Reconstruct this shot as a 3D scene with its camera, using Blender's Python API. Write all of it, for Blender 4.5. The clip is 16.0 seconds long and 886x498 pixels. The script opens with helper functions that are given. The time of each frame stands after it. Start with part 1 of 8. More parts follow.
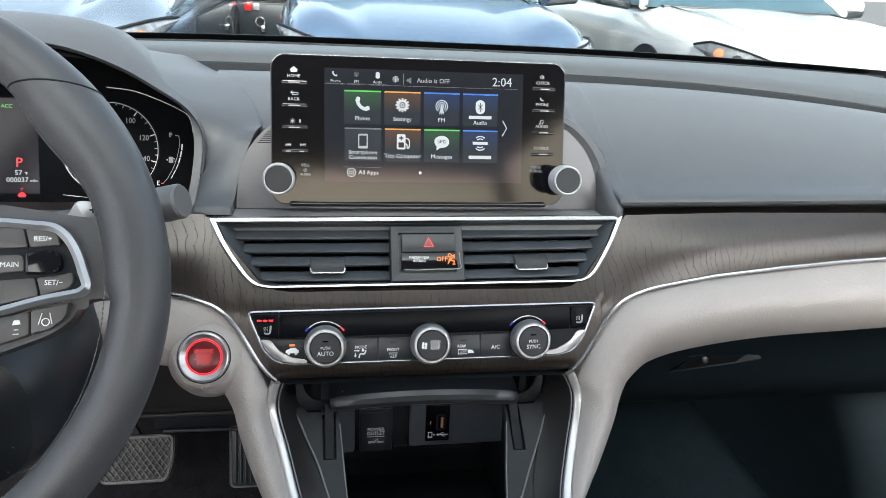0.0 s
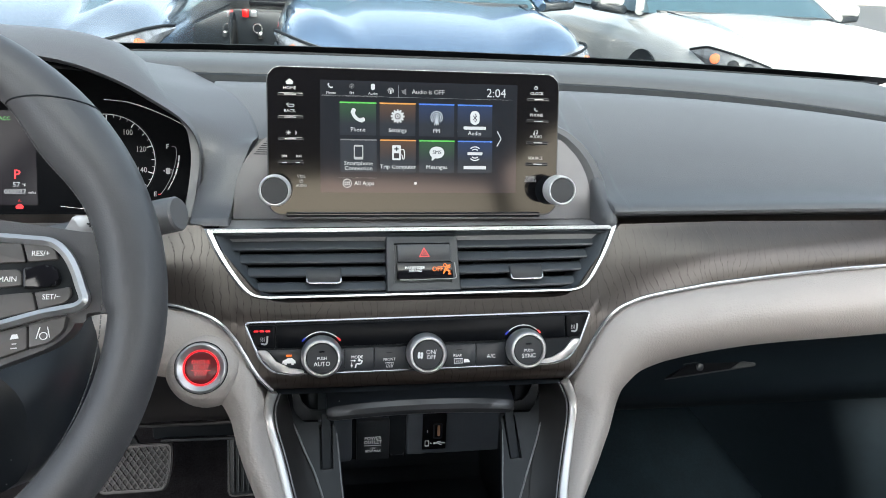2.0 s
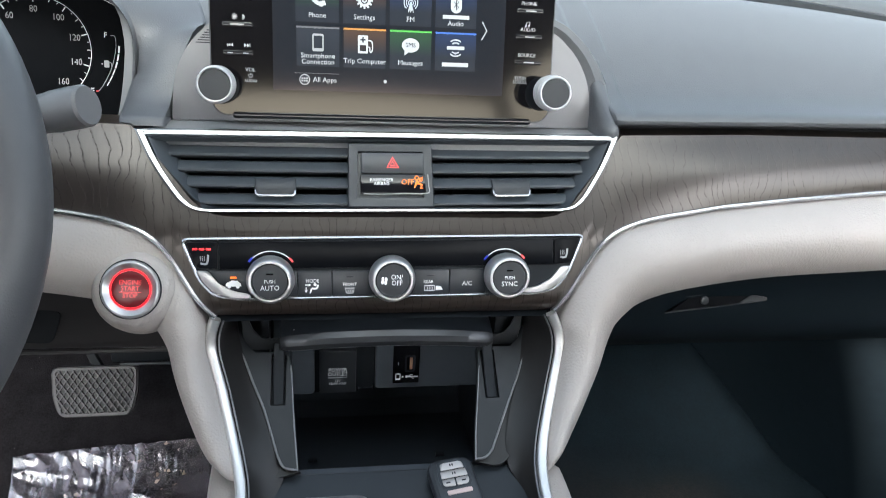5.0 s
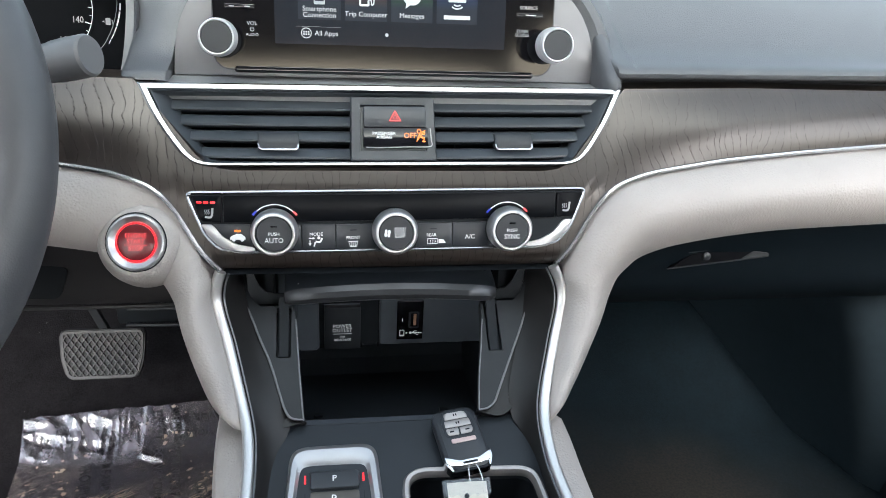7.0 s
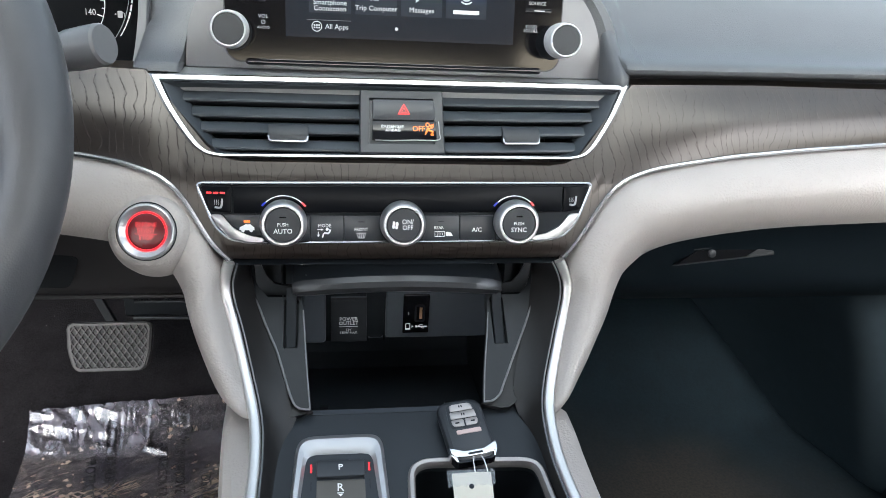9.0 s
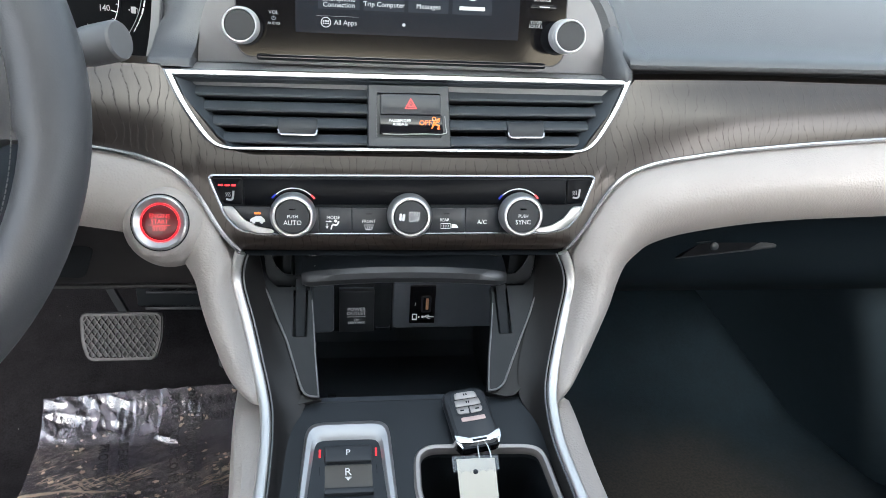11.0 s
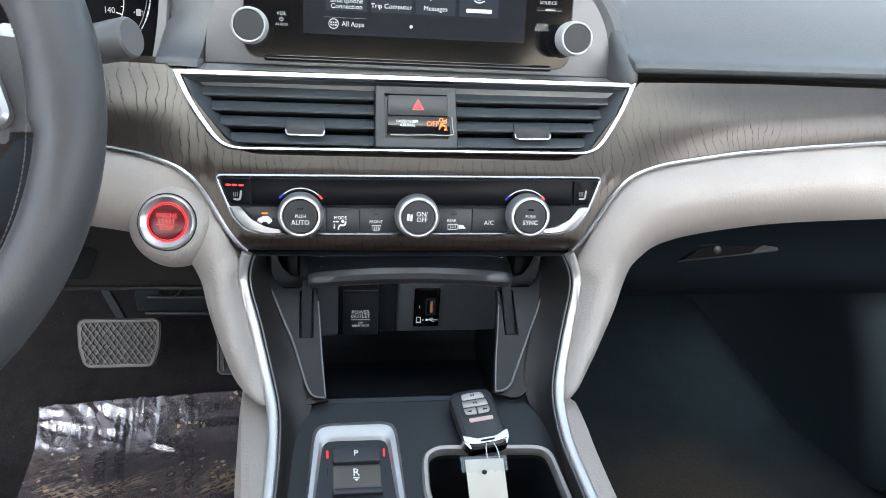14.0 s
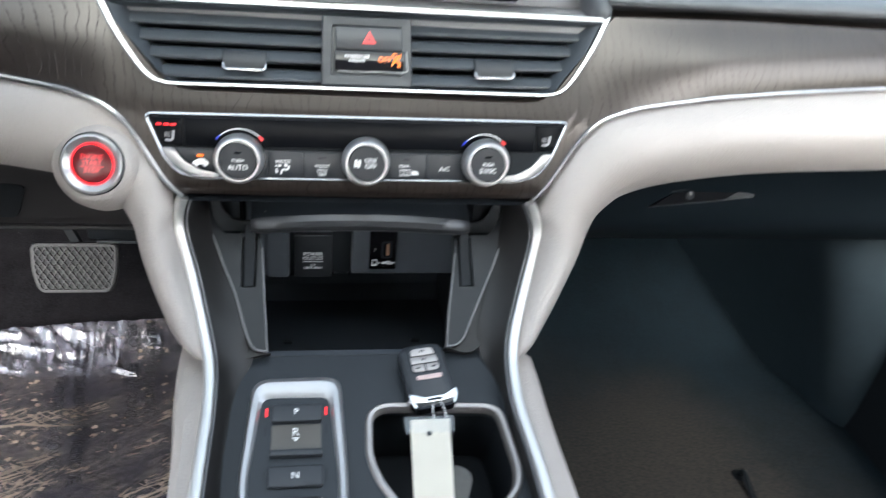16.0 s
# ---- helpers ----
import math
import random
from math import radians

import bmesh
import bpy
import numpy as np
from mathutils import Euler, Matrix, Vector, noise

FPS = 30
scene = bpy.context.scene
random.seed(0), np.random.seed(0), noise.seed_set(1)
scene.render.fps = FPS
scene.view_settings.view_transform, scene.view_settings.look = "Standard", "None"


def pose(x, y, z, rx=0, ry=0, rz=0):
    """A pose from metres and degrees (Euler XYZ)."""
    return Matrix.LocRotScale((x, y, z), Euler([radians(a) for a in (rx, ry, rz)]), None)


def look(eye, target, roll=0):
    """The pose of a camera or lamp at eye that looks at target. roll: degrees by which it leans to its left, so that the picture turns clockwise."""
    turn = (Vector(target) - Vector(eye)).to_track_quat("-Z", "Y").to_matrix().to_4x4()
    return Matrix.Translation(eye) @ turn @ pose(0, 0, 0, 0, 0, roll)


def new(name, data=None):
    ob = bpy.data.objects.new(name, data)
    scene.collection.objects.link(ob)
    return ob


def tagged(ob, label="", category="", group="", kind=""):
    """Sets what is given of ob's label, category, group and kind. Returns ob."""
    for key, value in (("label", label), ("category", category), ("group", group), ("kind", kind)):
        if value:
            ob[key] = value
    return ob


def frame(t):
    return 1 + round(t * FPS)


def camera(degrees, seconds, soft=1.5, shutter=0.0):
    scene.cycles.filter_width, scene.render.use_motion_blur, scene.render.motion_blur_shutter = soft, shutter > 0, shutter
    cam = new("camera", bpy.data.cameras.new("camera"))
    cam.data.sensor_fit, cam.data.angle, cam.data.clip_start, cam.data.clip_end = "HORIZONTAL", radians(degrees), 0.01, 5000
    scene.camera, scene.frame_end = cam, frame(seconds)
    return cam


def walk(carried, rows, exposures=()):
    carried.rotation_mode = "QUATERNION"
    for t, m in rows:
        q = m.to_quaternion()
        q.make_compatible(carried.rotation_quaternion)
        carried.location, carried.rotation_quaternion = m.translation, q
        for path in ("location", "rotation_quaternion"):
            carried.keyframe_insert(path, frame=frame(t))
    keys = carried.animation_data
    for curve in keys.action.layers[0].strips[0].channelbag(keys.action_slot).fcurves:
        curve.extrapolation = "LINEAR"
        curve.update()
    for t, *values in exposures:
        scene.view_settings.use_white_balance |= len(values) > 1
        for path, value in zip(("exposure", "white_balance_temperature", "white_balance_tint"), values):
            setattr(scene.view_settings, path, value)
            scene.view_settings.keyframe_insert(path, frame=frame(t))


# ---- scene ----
# The cabin is laid out in the car's own axes (x right, y ahead, z up); CAR sets the parked car down on the level ground.
CAR = pose(0, 0, 0, -4.4)

cam = camera(60.6, 16.0, soft=0.7, shutter=0.5)
PATH = [
    (0, (-0.0994, 0.0365, 1.1966), (0.2410, 1.9242, 0.6303), 2.62),
    (0.5, (-0.0994, 0.0333, 1.1981), (0.2501, 1.9209, 0.6373), 2.47),
    (1, (-0.0975, 0.0338, 1.1998), (0.2494, 1.9230, 0.6426), 2.48),
    (1.5, (-0.1006, 0.0340, 1.1999), (0.2456, 1.9250, 0.6483), 2.40),
    (2, (-0.0976, 0.0329, 1.2022), (0.2471, 1.9236, 0.6488), 2.37),
    (2.5, (-0.0933, 0.0462, 1.2290), (0.2548, 1.9384, 0.6828), 2.80),
    (3, (-0.0807, 0.0675, 1.2135), (0.2488, 1.9448, 0.6077), 4.28),
    (3.5, (-0.0818, 0.0931, 1.2170), (0.2536, 1.9568, 0.5734), 5.02),
    (4, (-0.0819, 0.0955, 1.2103), (0.2422, 1.9590, 0.5604), 5.32),
    (4.5, (-0.0798, 0.1010, 1.1959), (0.2364, 1.9551, 0.5159), 4.56),
    (5, (-0.0554, 0.1102, 1.1694), (0.2726, 1.9372, 0.4247), 3.63),
    (7.5, (-0.0555, 0.0976, 1.1536), (0.2621, 1.9000, 0.3469), 3.27),
    (8, (-0.0571, 0.0961, 1.1510), (0.2569, 1.9005, 0.3476), 3.47),
    (8.5, (-0.0584, 0.0957, 1.1500), (0.2535, 1.9018, 0.3496), 3.68),
    (11, (-0.0588, 0.0816, 1.1543), (0.2280, 1.8838, 0.3357), 3.66),
    (11.5, (-0.0596, 0.0803, 1.1499), (0.2260, 1.8861, 0.3389), 3.76),
    (12, (-0.0633, 0.0808, 1.1467), (0.2317, 1.8828, 0.3308), 4.15),
    (12.5, (-0.0653, 0.0815, 1.1440), (0.2352, 1.8793, 0.3207), 4.61),
    (13, (-0.0669, 0.0826, 1.1405), (0.2496, 1.8785, 0.3191), 4.96),
    (13.5, (-0.0747, 0.0794, 1.1499), (0.2474, 1.8819, 0.3453), 4.70),
    (14, (-0.0717, 0.0792, 1.1442), (0.2395, 1.8924, 0.3597), 3.99),
    (14.5, (-0.0622, 0.0934, 1.1309), (0.2323, 1.9045, 0.3351), 3.63),
    (15, (-0.0579, 0.1203, 1.0962), (0.2020, 1.9230, 0.2699), 1.83),
    (15.5, (-0.0574, 0.1236, 1.0935), (0.2097, 1.8915, 0.1975), 2.10),
    (16, (-0.0384, 0.1223, 1.1605), (0.3033, 1.8184, 0.1572), 6.01),
]
walk(cam, [(t, CAR @ look(eye, target, roll)) for t, eye, target, roll in PATH], [(0, 2.16, 6280, 6), (4.0, 2.24, 6250, 6), (5, 2.48, 6130, 6), (7.5, 2.57, 6200, 6), (12, 2.62, 6180, 6), (15, 2.72, 6120, 6), (16, 2.84, 6220, 6)])

# ---- light ----
SUN_ELEVATION, SUN_TURN = 38.0, 178.0  # degrees; the turn is clockwise from straight ahead
world = bpy.data.worlds.new("sky")
scene.world = world
world.use_nodes = True
sky = world.node_tree.nodes.new("ShaderNodeTexSky")
sky.sky_type, sky.sun_disc = "NISHITA", False
sky.dust_density, sky.ozone_density = 5.0, 0.6
sky.sun_elevation, sky.sun_rotation = radians(SUN_ELEVATION), radians(SUN_TURN)
haze = world.node_tree.nodes.new("ShaderNodeHueSaturation")
haze.inputs["Saturation"].default_value = 0.48
world.node_tree.links.new(sky.outputs[0], haze.inputs["Color"])
world.node_tree.links.new(haze.outputs[0], world.node_tree.nodes["Background"].inputs[0])
world.node_tree.nodes["Background"].inputs[1].default_value = 0.15
sun = bpy.data.lights.new("sun", "SUN")
sun.energy, sun.angle, sun.color = 1.0, radians(16), (1.0, 0.95, 0.88)
tagged(new("sun", sun), "soft veiled sun", "sun", kind="structure").matrix_world = look(
    (3 * math.sin(radians(SUN_TURN)), 3 * math.cos(radians(SUN_TURN)), 3 * math.tan(radians(SUN_ELEVATION))), (0, 0, 0))


# ---- materials ----
def material(name, base, rough=0.5, metal=0.0, vary=0.12, scale=60.0, bump=0.0, bump_scale=800.0, cells=False, coat=0.0,
             glow=None, glow_strength=0.0, rough_vary=0.1, spec=0.5, spec_tint=None, specks=False):
    """A plain surface with colour variation at two scales, uneven gloss and a fine relief."""
    m = bpy.data.materials.new(name)
    m.use_nodes = True
    n, link = m.node_tree.nodes, m.node_tree.links.new
    b = n["Principled BSDF"]
    b.inputs["Metallic"].default_value = metal
    b.inputs["Coat Weight"].default_value = coat
    b.inputs["Coat Roughness"].default_value = 0.05
    b.inputs["Specular IOR Level"].default_value = spec
    if spec_tint:
        b.inputs["Specular Tint"].default_value = (*spec_tint, 1)
    where = n.new("ShaderNodeTexCoord")
    fine, broad = n.new("ShaderNodeTexNoise"), n.new("ShaderNodeTexNoise")
    for node, size in ((fine, scale), (broad, scale * 0.12)):
        node.inputs["Scale"].default_value = size
        node.inputs["Detail"].default_value = 4
        link(where.outputs["Object"], node.inputs["Vector"])
    both = n.new("ShaderNodeMath")
    both.operation = "ADD"
    link(fine.outputs[0], both.inputs[0]), link(broad.outputs[0], both.inputs[1])
    tone = n.new("ShaderNodeMapRange")
    tone.inputs["From Min"].default_value, tone.inputs["From Max"].default_value = 0.6, 1.4
    tone.inputs["To Min"].default_value, tone.inputs["To Max"].default_value = 1 - vary, 1 + vary
    link(both.outputs[0], tone.inputs["Value"])
    tint = n.new("ShaderNodeVectorMath")
    tint.operation = "SCALE"
    tint.inputs[0].default_value = base
    link(tone.outputs[0], tint.inputs["Scale"])
    link(tint.outputs[0], b.inputs["Base Color"])
    if specks:  # a few grains of pale dust
        grit, near, some, fac, dusty = n.new("ShaderNodeTexVoronoi"), n.new("ShaderNodeMath"), n.new("ShaderNodeMath"), n.new("ShaderNodeMath"), n.new("ShaderNodeMix")
        grit.inputs["Scale"].default_value = 75
        link(where.outputs["Object"], grit.inputs["Vector"])
        near.operation, near.inputs[1].default_value = "LESS_THAN", 0.036
        some.operation, some.inputs[1].default_value = "GREATER_THAN", 0.62
        fac.operation, dusty.data_type = "MULTIPLY", "RGBA"
        dusty.inputs["B"].default_value = (0.55, 0.54, 0.52, 1)
        link(grit.outputs["Distance"], near.inputs[0]), link(grit.outputs["Color"], some.inputs[0])
        link(near.outputs[0], fac.inputs[0]), link(some.outputs[0], fac.inputs[1])
        link(fac.outputs[0], dusty.inputs["Factor"]), link(tint.outputs[0], dusty.inputs["A"]), link(dusty.outputs["Result"], b.inputs["Base Color"])
    gloss = n.new("ShaderNodeMapRange")
    gloss.inputs["To Min"].default_value, gloss.inputs["To Max"].default_value = rough * (1 - rough_vary), min(1, rough * (1 + rough_vary))
    link(broad.outputs[0], gloss.inputs["Value"])
    link(gloss.outputs[0], b.inputs["Roughness"])
    if bump:
        relief = n.new("ShaderNodeBump")
        relief.inputs["Strength"].default_value = bump
        relief.inputs["Distance"].default_value = 0.0006
        if cells:
            grain = n.new("ShaderNodeTexVoronoi")
            grain.feature = "SMOOTH_F1"
        else:
            grain = n.new("ShaderNodeTexNoise")
        grain.inputs["Scale"].default_value = bump_scale
        link(where.outputs["Object"], grain.inputs["Vector"])
        link(grain.outputs[0], relief.inputs["Height"])
        link(relief.outputs[0], b.inputs["Normal"])
    if glow:
        b.inputs["Emission Color"].default_value = (*glow, 1)
        b.inputs["Emission Strength"].default_value = glow_strength
    return m


def wood_material():
    """Dark grey-brown open-pore ash: fine pores and wavy grain lines that run upright across the band."""
    m = bpy.data.materials.new("dark ash wood")
    m.use_nodes = True
    n, link = m.node_tree.nodes, m.node_tree.links.new
    b = n["Principled BSDF"]
    where = n.new("ShaderNodeTexCoord")
    warp = n.new("ShaderNodeTexNoise")
    warp.inputs["Scale"].default_value, warp.inputs["Detail"].default_value = 6, 2
    link(where.outputs["Object"], warp.inputs["Vector"])
    shift = n.new("ShaderNodeVectorMath")
    shift.operation = "MULTIPLY_ADD"
    shift.inputs[1].default_value = (0.045, 0.02, 0.02)
    link(warp.outputs["Color"], shift.inputs[0]), link(where.outputs["Object"], shift.inputs[2])
    wave = n.new("ShaderNodeTexWave")
    wave.wave_type, wave.bands_direction, wave.wave_profile = "BANDS", "X", "SAW"
    for key, value in (("Scale", 46), ("Distortion", 17.0), ("Detail", 3), ("Detail Scale", 0.42), ("Detail Roughness", 0.5)):
        wave.inputs[key].default_value = value
    link(shift.outputs[0], wave.inputs["Vector"])

    def streaks(scale):
        stretch, tex = n.new("ShaderNodeMapping"), n.new("ShaderNodeTexNoise")
        stretch.inputs["Scale"].default_value = scale
        tex.inputs["Scale"].default_value, tex.inputs["Detail"].default_value = 1, 2
        link(shift.outputs[0], stretch.inputs["Vector"]), link(stretch.outputs[0], tex.inputs["Vector"])
        return tex

    pores, fibre, beads = streaks((900, 120, 120)), streaks((150, 14, 14)), streaks((260, 420, 420))
    # the dark early-wood lines are rows of short pores
    line = n.new("ShaderNodeMapRange")
    line.inputs["From Min"].default_value, line.inputs["From Max"].default_value = 0.0, 0.135
    line.inputs["To Min"].default_value, line.inputs["To Max"].default_value = 1.0, 0.0
    link(wave.outputs["Fac"], line.inputs["Value"])
    broken = n.new("ShaderNodeMapRange")
    broken.inputs["From Min"].default_value, broken.inputs["From Max"].default_value = 0.40, 0.56
    broken.inputs["To Min"].default_value, broken.inputs["To Max"].default_value = 0.15, 1.0
    link(beads.outputs[0], broken.inputs["Value"])
    dark = n.new("ShaderNodeMath")
    dark.operation = "MULTIPLY"
    link(line.outputs[0], dark.inputs[0]), link(broken.outputs[0], dark.inputs[1])
    body = n.new("ShaderNodeMix")
    body.data_type = "RGBA"
    body.inputs["A"].default_value, body.inputs["B"].default_value = (0.0172, 0.0126, 0.0102, 1), (0.0086, 0.0063, 0.0052, 1)
    link(dark.outputs[0], body.inputs["Factor"])
    speck = n.new("ShaderNodeMapRange")
    speck.inputs["From Min"].default_value, speck.inputs["From Max"].default_value = 0.35, 0.6
    speck.inputs["To Min"].default_value, speck.inputs["To Max"].default_value = 0.90, 1.05
    link(pores.outputs[0], speck.inputs["Value"])
    figure = n.new("ShaderNodeMapRange")
    figure.inputs["From Min"].default_value, figure.inputs["From Max"].default_value = 0.3, 0.7
    figure.inputs["To Min"].default_value, figure.inputs["To Max"].default_value = 0.82, 1.22
    link(fibre.outputs[0], figure.inputs["Value"])
    both = n.new("ShaderNodeMath")
    both.operation = "MULTIPLY"
    link(speck.outputs[0], both.inputs[0]), link(figure.outputs[0], both.inputs[1])
    tint = n.new("ShaderNodeVectorMath")
    tint.operation = "SCALE"
    link(body.outputs["Result"], tint.inputs[0]), link(both.outputs[0], tint.inputs["Scale"])
    link(tint.outputs[0], b.inputs["Base Color"])
    b.inputs["Roughness"].default_value = 0.29
    b.inputs["Specular Tint"].default_value = (1.0, 0.945, 0.91, 1)
    sheen = n.new("ShaderNodeMapRange")
    sheen.inputs["To Min"].default_value, sheen.inputs["To Max"].default_value = 0.76, 0.34
    link(dark.outputs[0], sheen.inputs["Value"]), link(sheen.outputs[0], b.inputs["Specular IOR Level"])
    relief = n.new("ShaderNodeBump")
    relief.inputs["Strength"].default_value, relief.inputs["Distance"].default_value = 0.25, 0.0005
    relief.invert = True
    link(dark.outputs[0], relief.inputs["Height"]), link(relief.outputs[0], b.inputs["Normal"])
    return m


def footwell_material():
    """Felt: shade painted blue-black, the lit part a loose patch of brown dust and crumbs."""
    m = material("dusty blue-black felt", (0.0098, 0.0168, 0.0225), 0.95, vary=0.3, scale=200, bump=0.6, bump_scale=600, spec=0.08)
    n, link = m.node_tree.nodes, m.node_tree.links.new
    b = n["Principled BSDF"]
    felt = b.inputs["Base Color"].links[0].from_socket
    where, axes = n.new("ShaderNodeTexCoord"), n.new("ShaderNodeVectorMath")
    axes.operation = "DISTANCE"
    # middle of the patch, painted paler where light reaches the floor
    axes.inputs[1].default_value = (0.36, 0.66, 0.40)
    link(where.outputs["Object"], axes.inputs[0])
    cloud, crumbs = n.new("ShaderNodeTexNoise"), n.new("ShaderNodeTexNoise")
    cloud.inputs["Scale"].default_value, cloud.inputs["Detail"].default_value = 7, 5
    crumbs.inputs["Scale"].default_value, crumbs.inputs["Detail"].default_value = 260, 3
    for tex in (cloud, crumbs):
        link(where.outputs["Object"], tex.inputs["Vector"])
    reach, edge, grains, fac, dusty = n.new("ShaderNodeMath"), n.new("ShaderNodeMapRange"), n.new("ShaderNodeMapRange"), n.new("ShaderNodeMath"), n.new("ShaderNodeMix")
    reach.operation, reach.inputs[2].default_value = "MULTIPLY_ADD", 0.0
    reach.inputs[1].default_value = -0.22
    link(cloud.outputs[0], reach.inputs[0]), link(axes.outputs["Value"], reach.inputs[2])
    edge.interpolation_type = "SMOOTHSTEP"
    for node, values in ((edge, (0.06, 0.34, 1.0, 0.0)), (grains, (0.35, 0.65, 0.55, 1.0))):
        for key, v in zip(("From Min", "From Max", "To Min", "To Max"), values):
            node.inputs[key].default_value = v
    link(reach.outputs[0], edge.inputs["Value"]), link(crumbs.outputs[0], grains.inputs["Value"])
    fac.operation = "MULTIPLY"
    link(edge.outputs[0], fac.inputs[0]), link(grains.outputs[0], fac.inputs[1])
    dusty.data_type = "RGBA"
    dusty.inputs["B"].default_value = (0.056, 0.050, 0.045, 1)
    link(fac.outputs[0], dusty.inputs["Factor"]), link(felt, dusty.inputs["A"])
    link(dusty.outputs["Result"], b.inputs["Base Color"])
    return m


def glass_material(name, tint, rough=0.0, gloss=0.05):
    m = bpy.data.materials.new(name)
    m.use_nodes = True
    n, link = m.node_tree.nodes, m.node_tree.links.new
    n.remove(n["Principled BSDF"])
    clear, shine, mix = n.new("ShaderNodeBsdfTransparent"), n.new("ShaderNodeBsdfGlossy"), n.new("ShaderNodeMixShader")
    clear.inputs[0].default_value = (*tint, 1)
    shine.inputs["Roughness"].default_value = rough
    mix.inputs[0].default_value = gloss
    link(clear.outputs[0], mix.inputs[1]), link(shine.outputs[0], mix.inputs[2])
    link(mix.outputs[0], n["Material Output"].inputs[0])
    return m


# SHELF is the dash skin darkened: the shade along the glass is in its colour
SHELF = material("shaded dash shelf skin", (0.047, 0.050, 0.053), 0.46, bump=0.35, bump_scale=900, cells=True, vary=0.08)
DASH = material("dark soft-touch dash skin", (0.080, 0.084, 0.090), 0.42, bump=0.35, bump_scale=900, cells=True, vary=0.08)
HOOD_SKIN = material("charcoal soft-touch skin", (0.072, 0.075, 0.082), 0.45, bump=0.35, bump_scale=900, cells=True, vary=0.08)
LEATHER = material("black leather", (0.068, 0.068, 0.073), 0.40, bump=0.12, bump_scale=1100, cells=True, vary=0.1)
PALE = material("pale grey leather", (0.362, 0.331, 0.309), 0.42, bump=0.52, bump_scale=620, cells=True, vary=0.04, scale=30)
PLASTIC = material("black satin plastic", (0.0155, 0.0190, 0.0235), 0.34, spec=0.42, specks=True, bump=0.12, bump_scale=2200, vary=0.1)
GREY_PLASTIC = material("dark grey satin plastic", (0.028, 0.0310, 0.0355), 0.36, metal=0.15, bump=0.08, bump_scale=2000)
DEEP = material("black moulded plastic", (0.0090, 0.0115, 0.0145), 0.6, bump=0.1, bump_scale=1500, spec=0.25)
PIANO = material("gloss black", (0.006, 0.006, 0.008), 0.12, spec=0.35, vary=0.2, rough_vary=0.4)
SATIN_BLACK = material("satin black panel", (0.004, 0.0045, 0.006), 0.30, spec=0.08, vary=0.1)
# the warm specular tint paints the tan cabin reflection into the glass
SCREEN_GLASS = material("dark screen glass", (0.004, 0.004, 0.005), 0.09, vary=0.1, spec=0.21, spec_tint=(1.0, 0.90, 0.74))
CHROME = material("satin chrome", (0.54, 0.54, 0.55), 0.25, metal=1.0, vary=0.05)
BRIGHT = material("bright chrome", (0.80, 0.80, 0.81), 0.16, metal=1.0, vary=0.04)
SILVER = material("brushed silver", (0.50, 0.50, 0.51), 0.33, metal=0.85, vary=0.05, bump=0.05, bump_scale=2500)
FRAME_SILVER = material("satin frame silver", (0.45, 0.45, 0.46), 0.38, metal=0.75, vary=0.05, bump=0.05, bump_scale=2500)
LEDGE = material("pale grey trim", (0.22, 0.22, 0.225), 0.4, metal=0.2, vary=0.05)
TITAN = material("grey metallic trim", (0.16, 0.16, 0.168), 0.38, metal=0.6, vary=0.05)
KNOB_SILVER = material("satin knob silver", (0.62, 0.62, 0.63), 0.34, metal=0.45, vary=0.04)
CUP_SILVER = material("warm brushed silver", (0.40, 0.37, 0.355), 0.38, metal=0.75, vary=0.05, bump=0.05, bump_scale=2500)
BUTTON_RED = material("dim red lit button", (0.030, 0.004, 0.006), 0.28, vary=0.05, glow=(0.75, 0.012, 0.025), glow_strength=0.022)
VENT_CHROME = material("cool satin chrome", (0.45, 0.465, 0.48), 0.24, metal=1.0, vary=0.05)
KNOB_CAP = material("dark knob cap", (0.019, 0.0215, 0.0255), 0.50, bump=0.06, bump_scale=1800)
SWITCH = material("brown-grey switch plastic", (0.072, 0.067, 0.065), 0.42, bump=0.08, bump_scale=2200)
SLAT = material("blue-grey vent plastic", (0.034, 0.040, 0.047), 0.36, bump=0.08, bump_scale=2200)
BUTTON = material("charcoal button plastic", (0.023, 0.026, 0.031), 0.38, bump=0.08, bump_scale=2200)
# the white print is given a faint glow to brighten it
WHITE_INK = material("white legend", (0.75, 0.75, 0.75), 0.5, vary=0.02, glow=(0.9, 0.92, 0.95), glow_strength=0.03)
PINK_INK = material("faded white legend", (0.34, 0.33, 0.33), 0.5, vary=0.02)
DIM_INK = material("dim legend", (0.35, 0.35, 0.36), 0.5, vary=0.02)
WHITE_LIT = material("lit white graphic", (0.1, 0.1, 0.1), 0.3, vary=0.0, glow=(0.85, 0.9, 0.95), glow_strength=0.145)
DIM_RED = material("dim red legend", (0.25, 0.01, 0.015), 0.3, vary=0.0, glow=(1.0, 0.02, 0.03), glow_strength=0.2)
RED_LIT = material("lit red graphic", (0.2, 0.0, 0.0), 0.3, vary=0.0, glow=(1.0, 0.02, 0.03), glow_strength=0.34)
# glow added to red print so that it stands out
RED_INK = material("red graphic", (0.45, 0.05, 0.05), 0.4, vary=0.05, glow=(1.0, 0.05, 0.05), glow_strength=0.2)
AMBER_LIT = material("lit amber graphic", (0.3, 0.1, 0.0), 0.3, vary=0.0, glow=(1.0, 0.15, 0.015), glow_strength=0.3)
GREEN_LIT = material("lit green graphic", (0.0, 0.1, 0.0), 0.3, vary=0.0, glow=(0.12, 0.5, 0.08), glow_strength=0.22)
BLUE_LIT = material("lit blue graphic", (0.0, 0.02, 0.1), 0.3, vary=0.0, glow=(0.03, 0.14, 0.55), glow_strength=0.26)
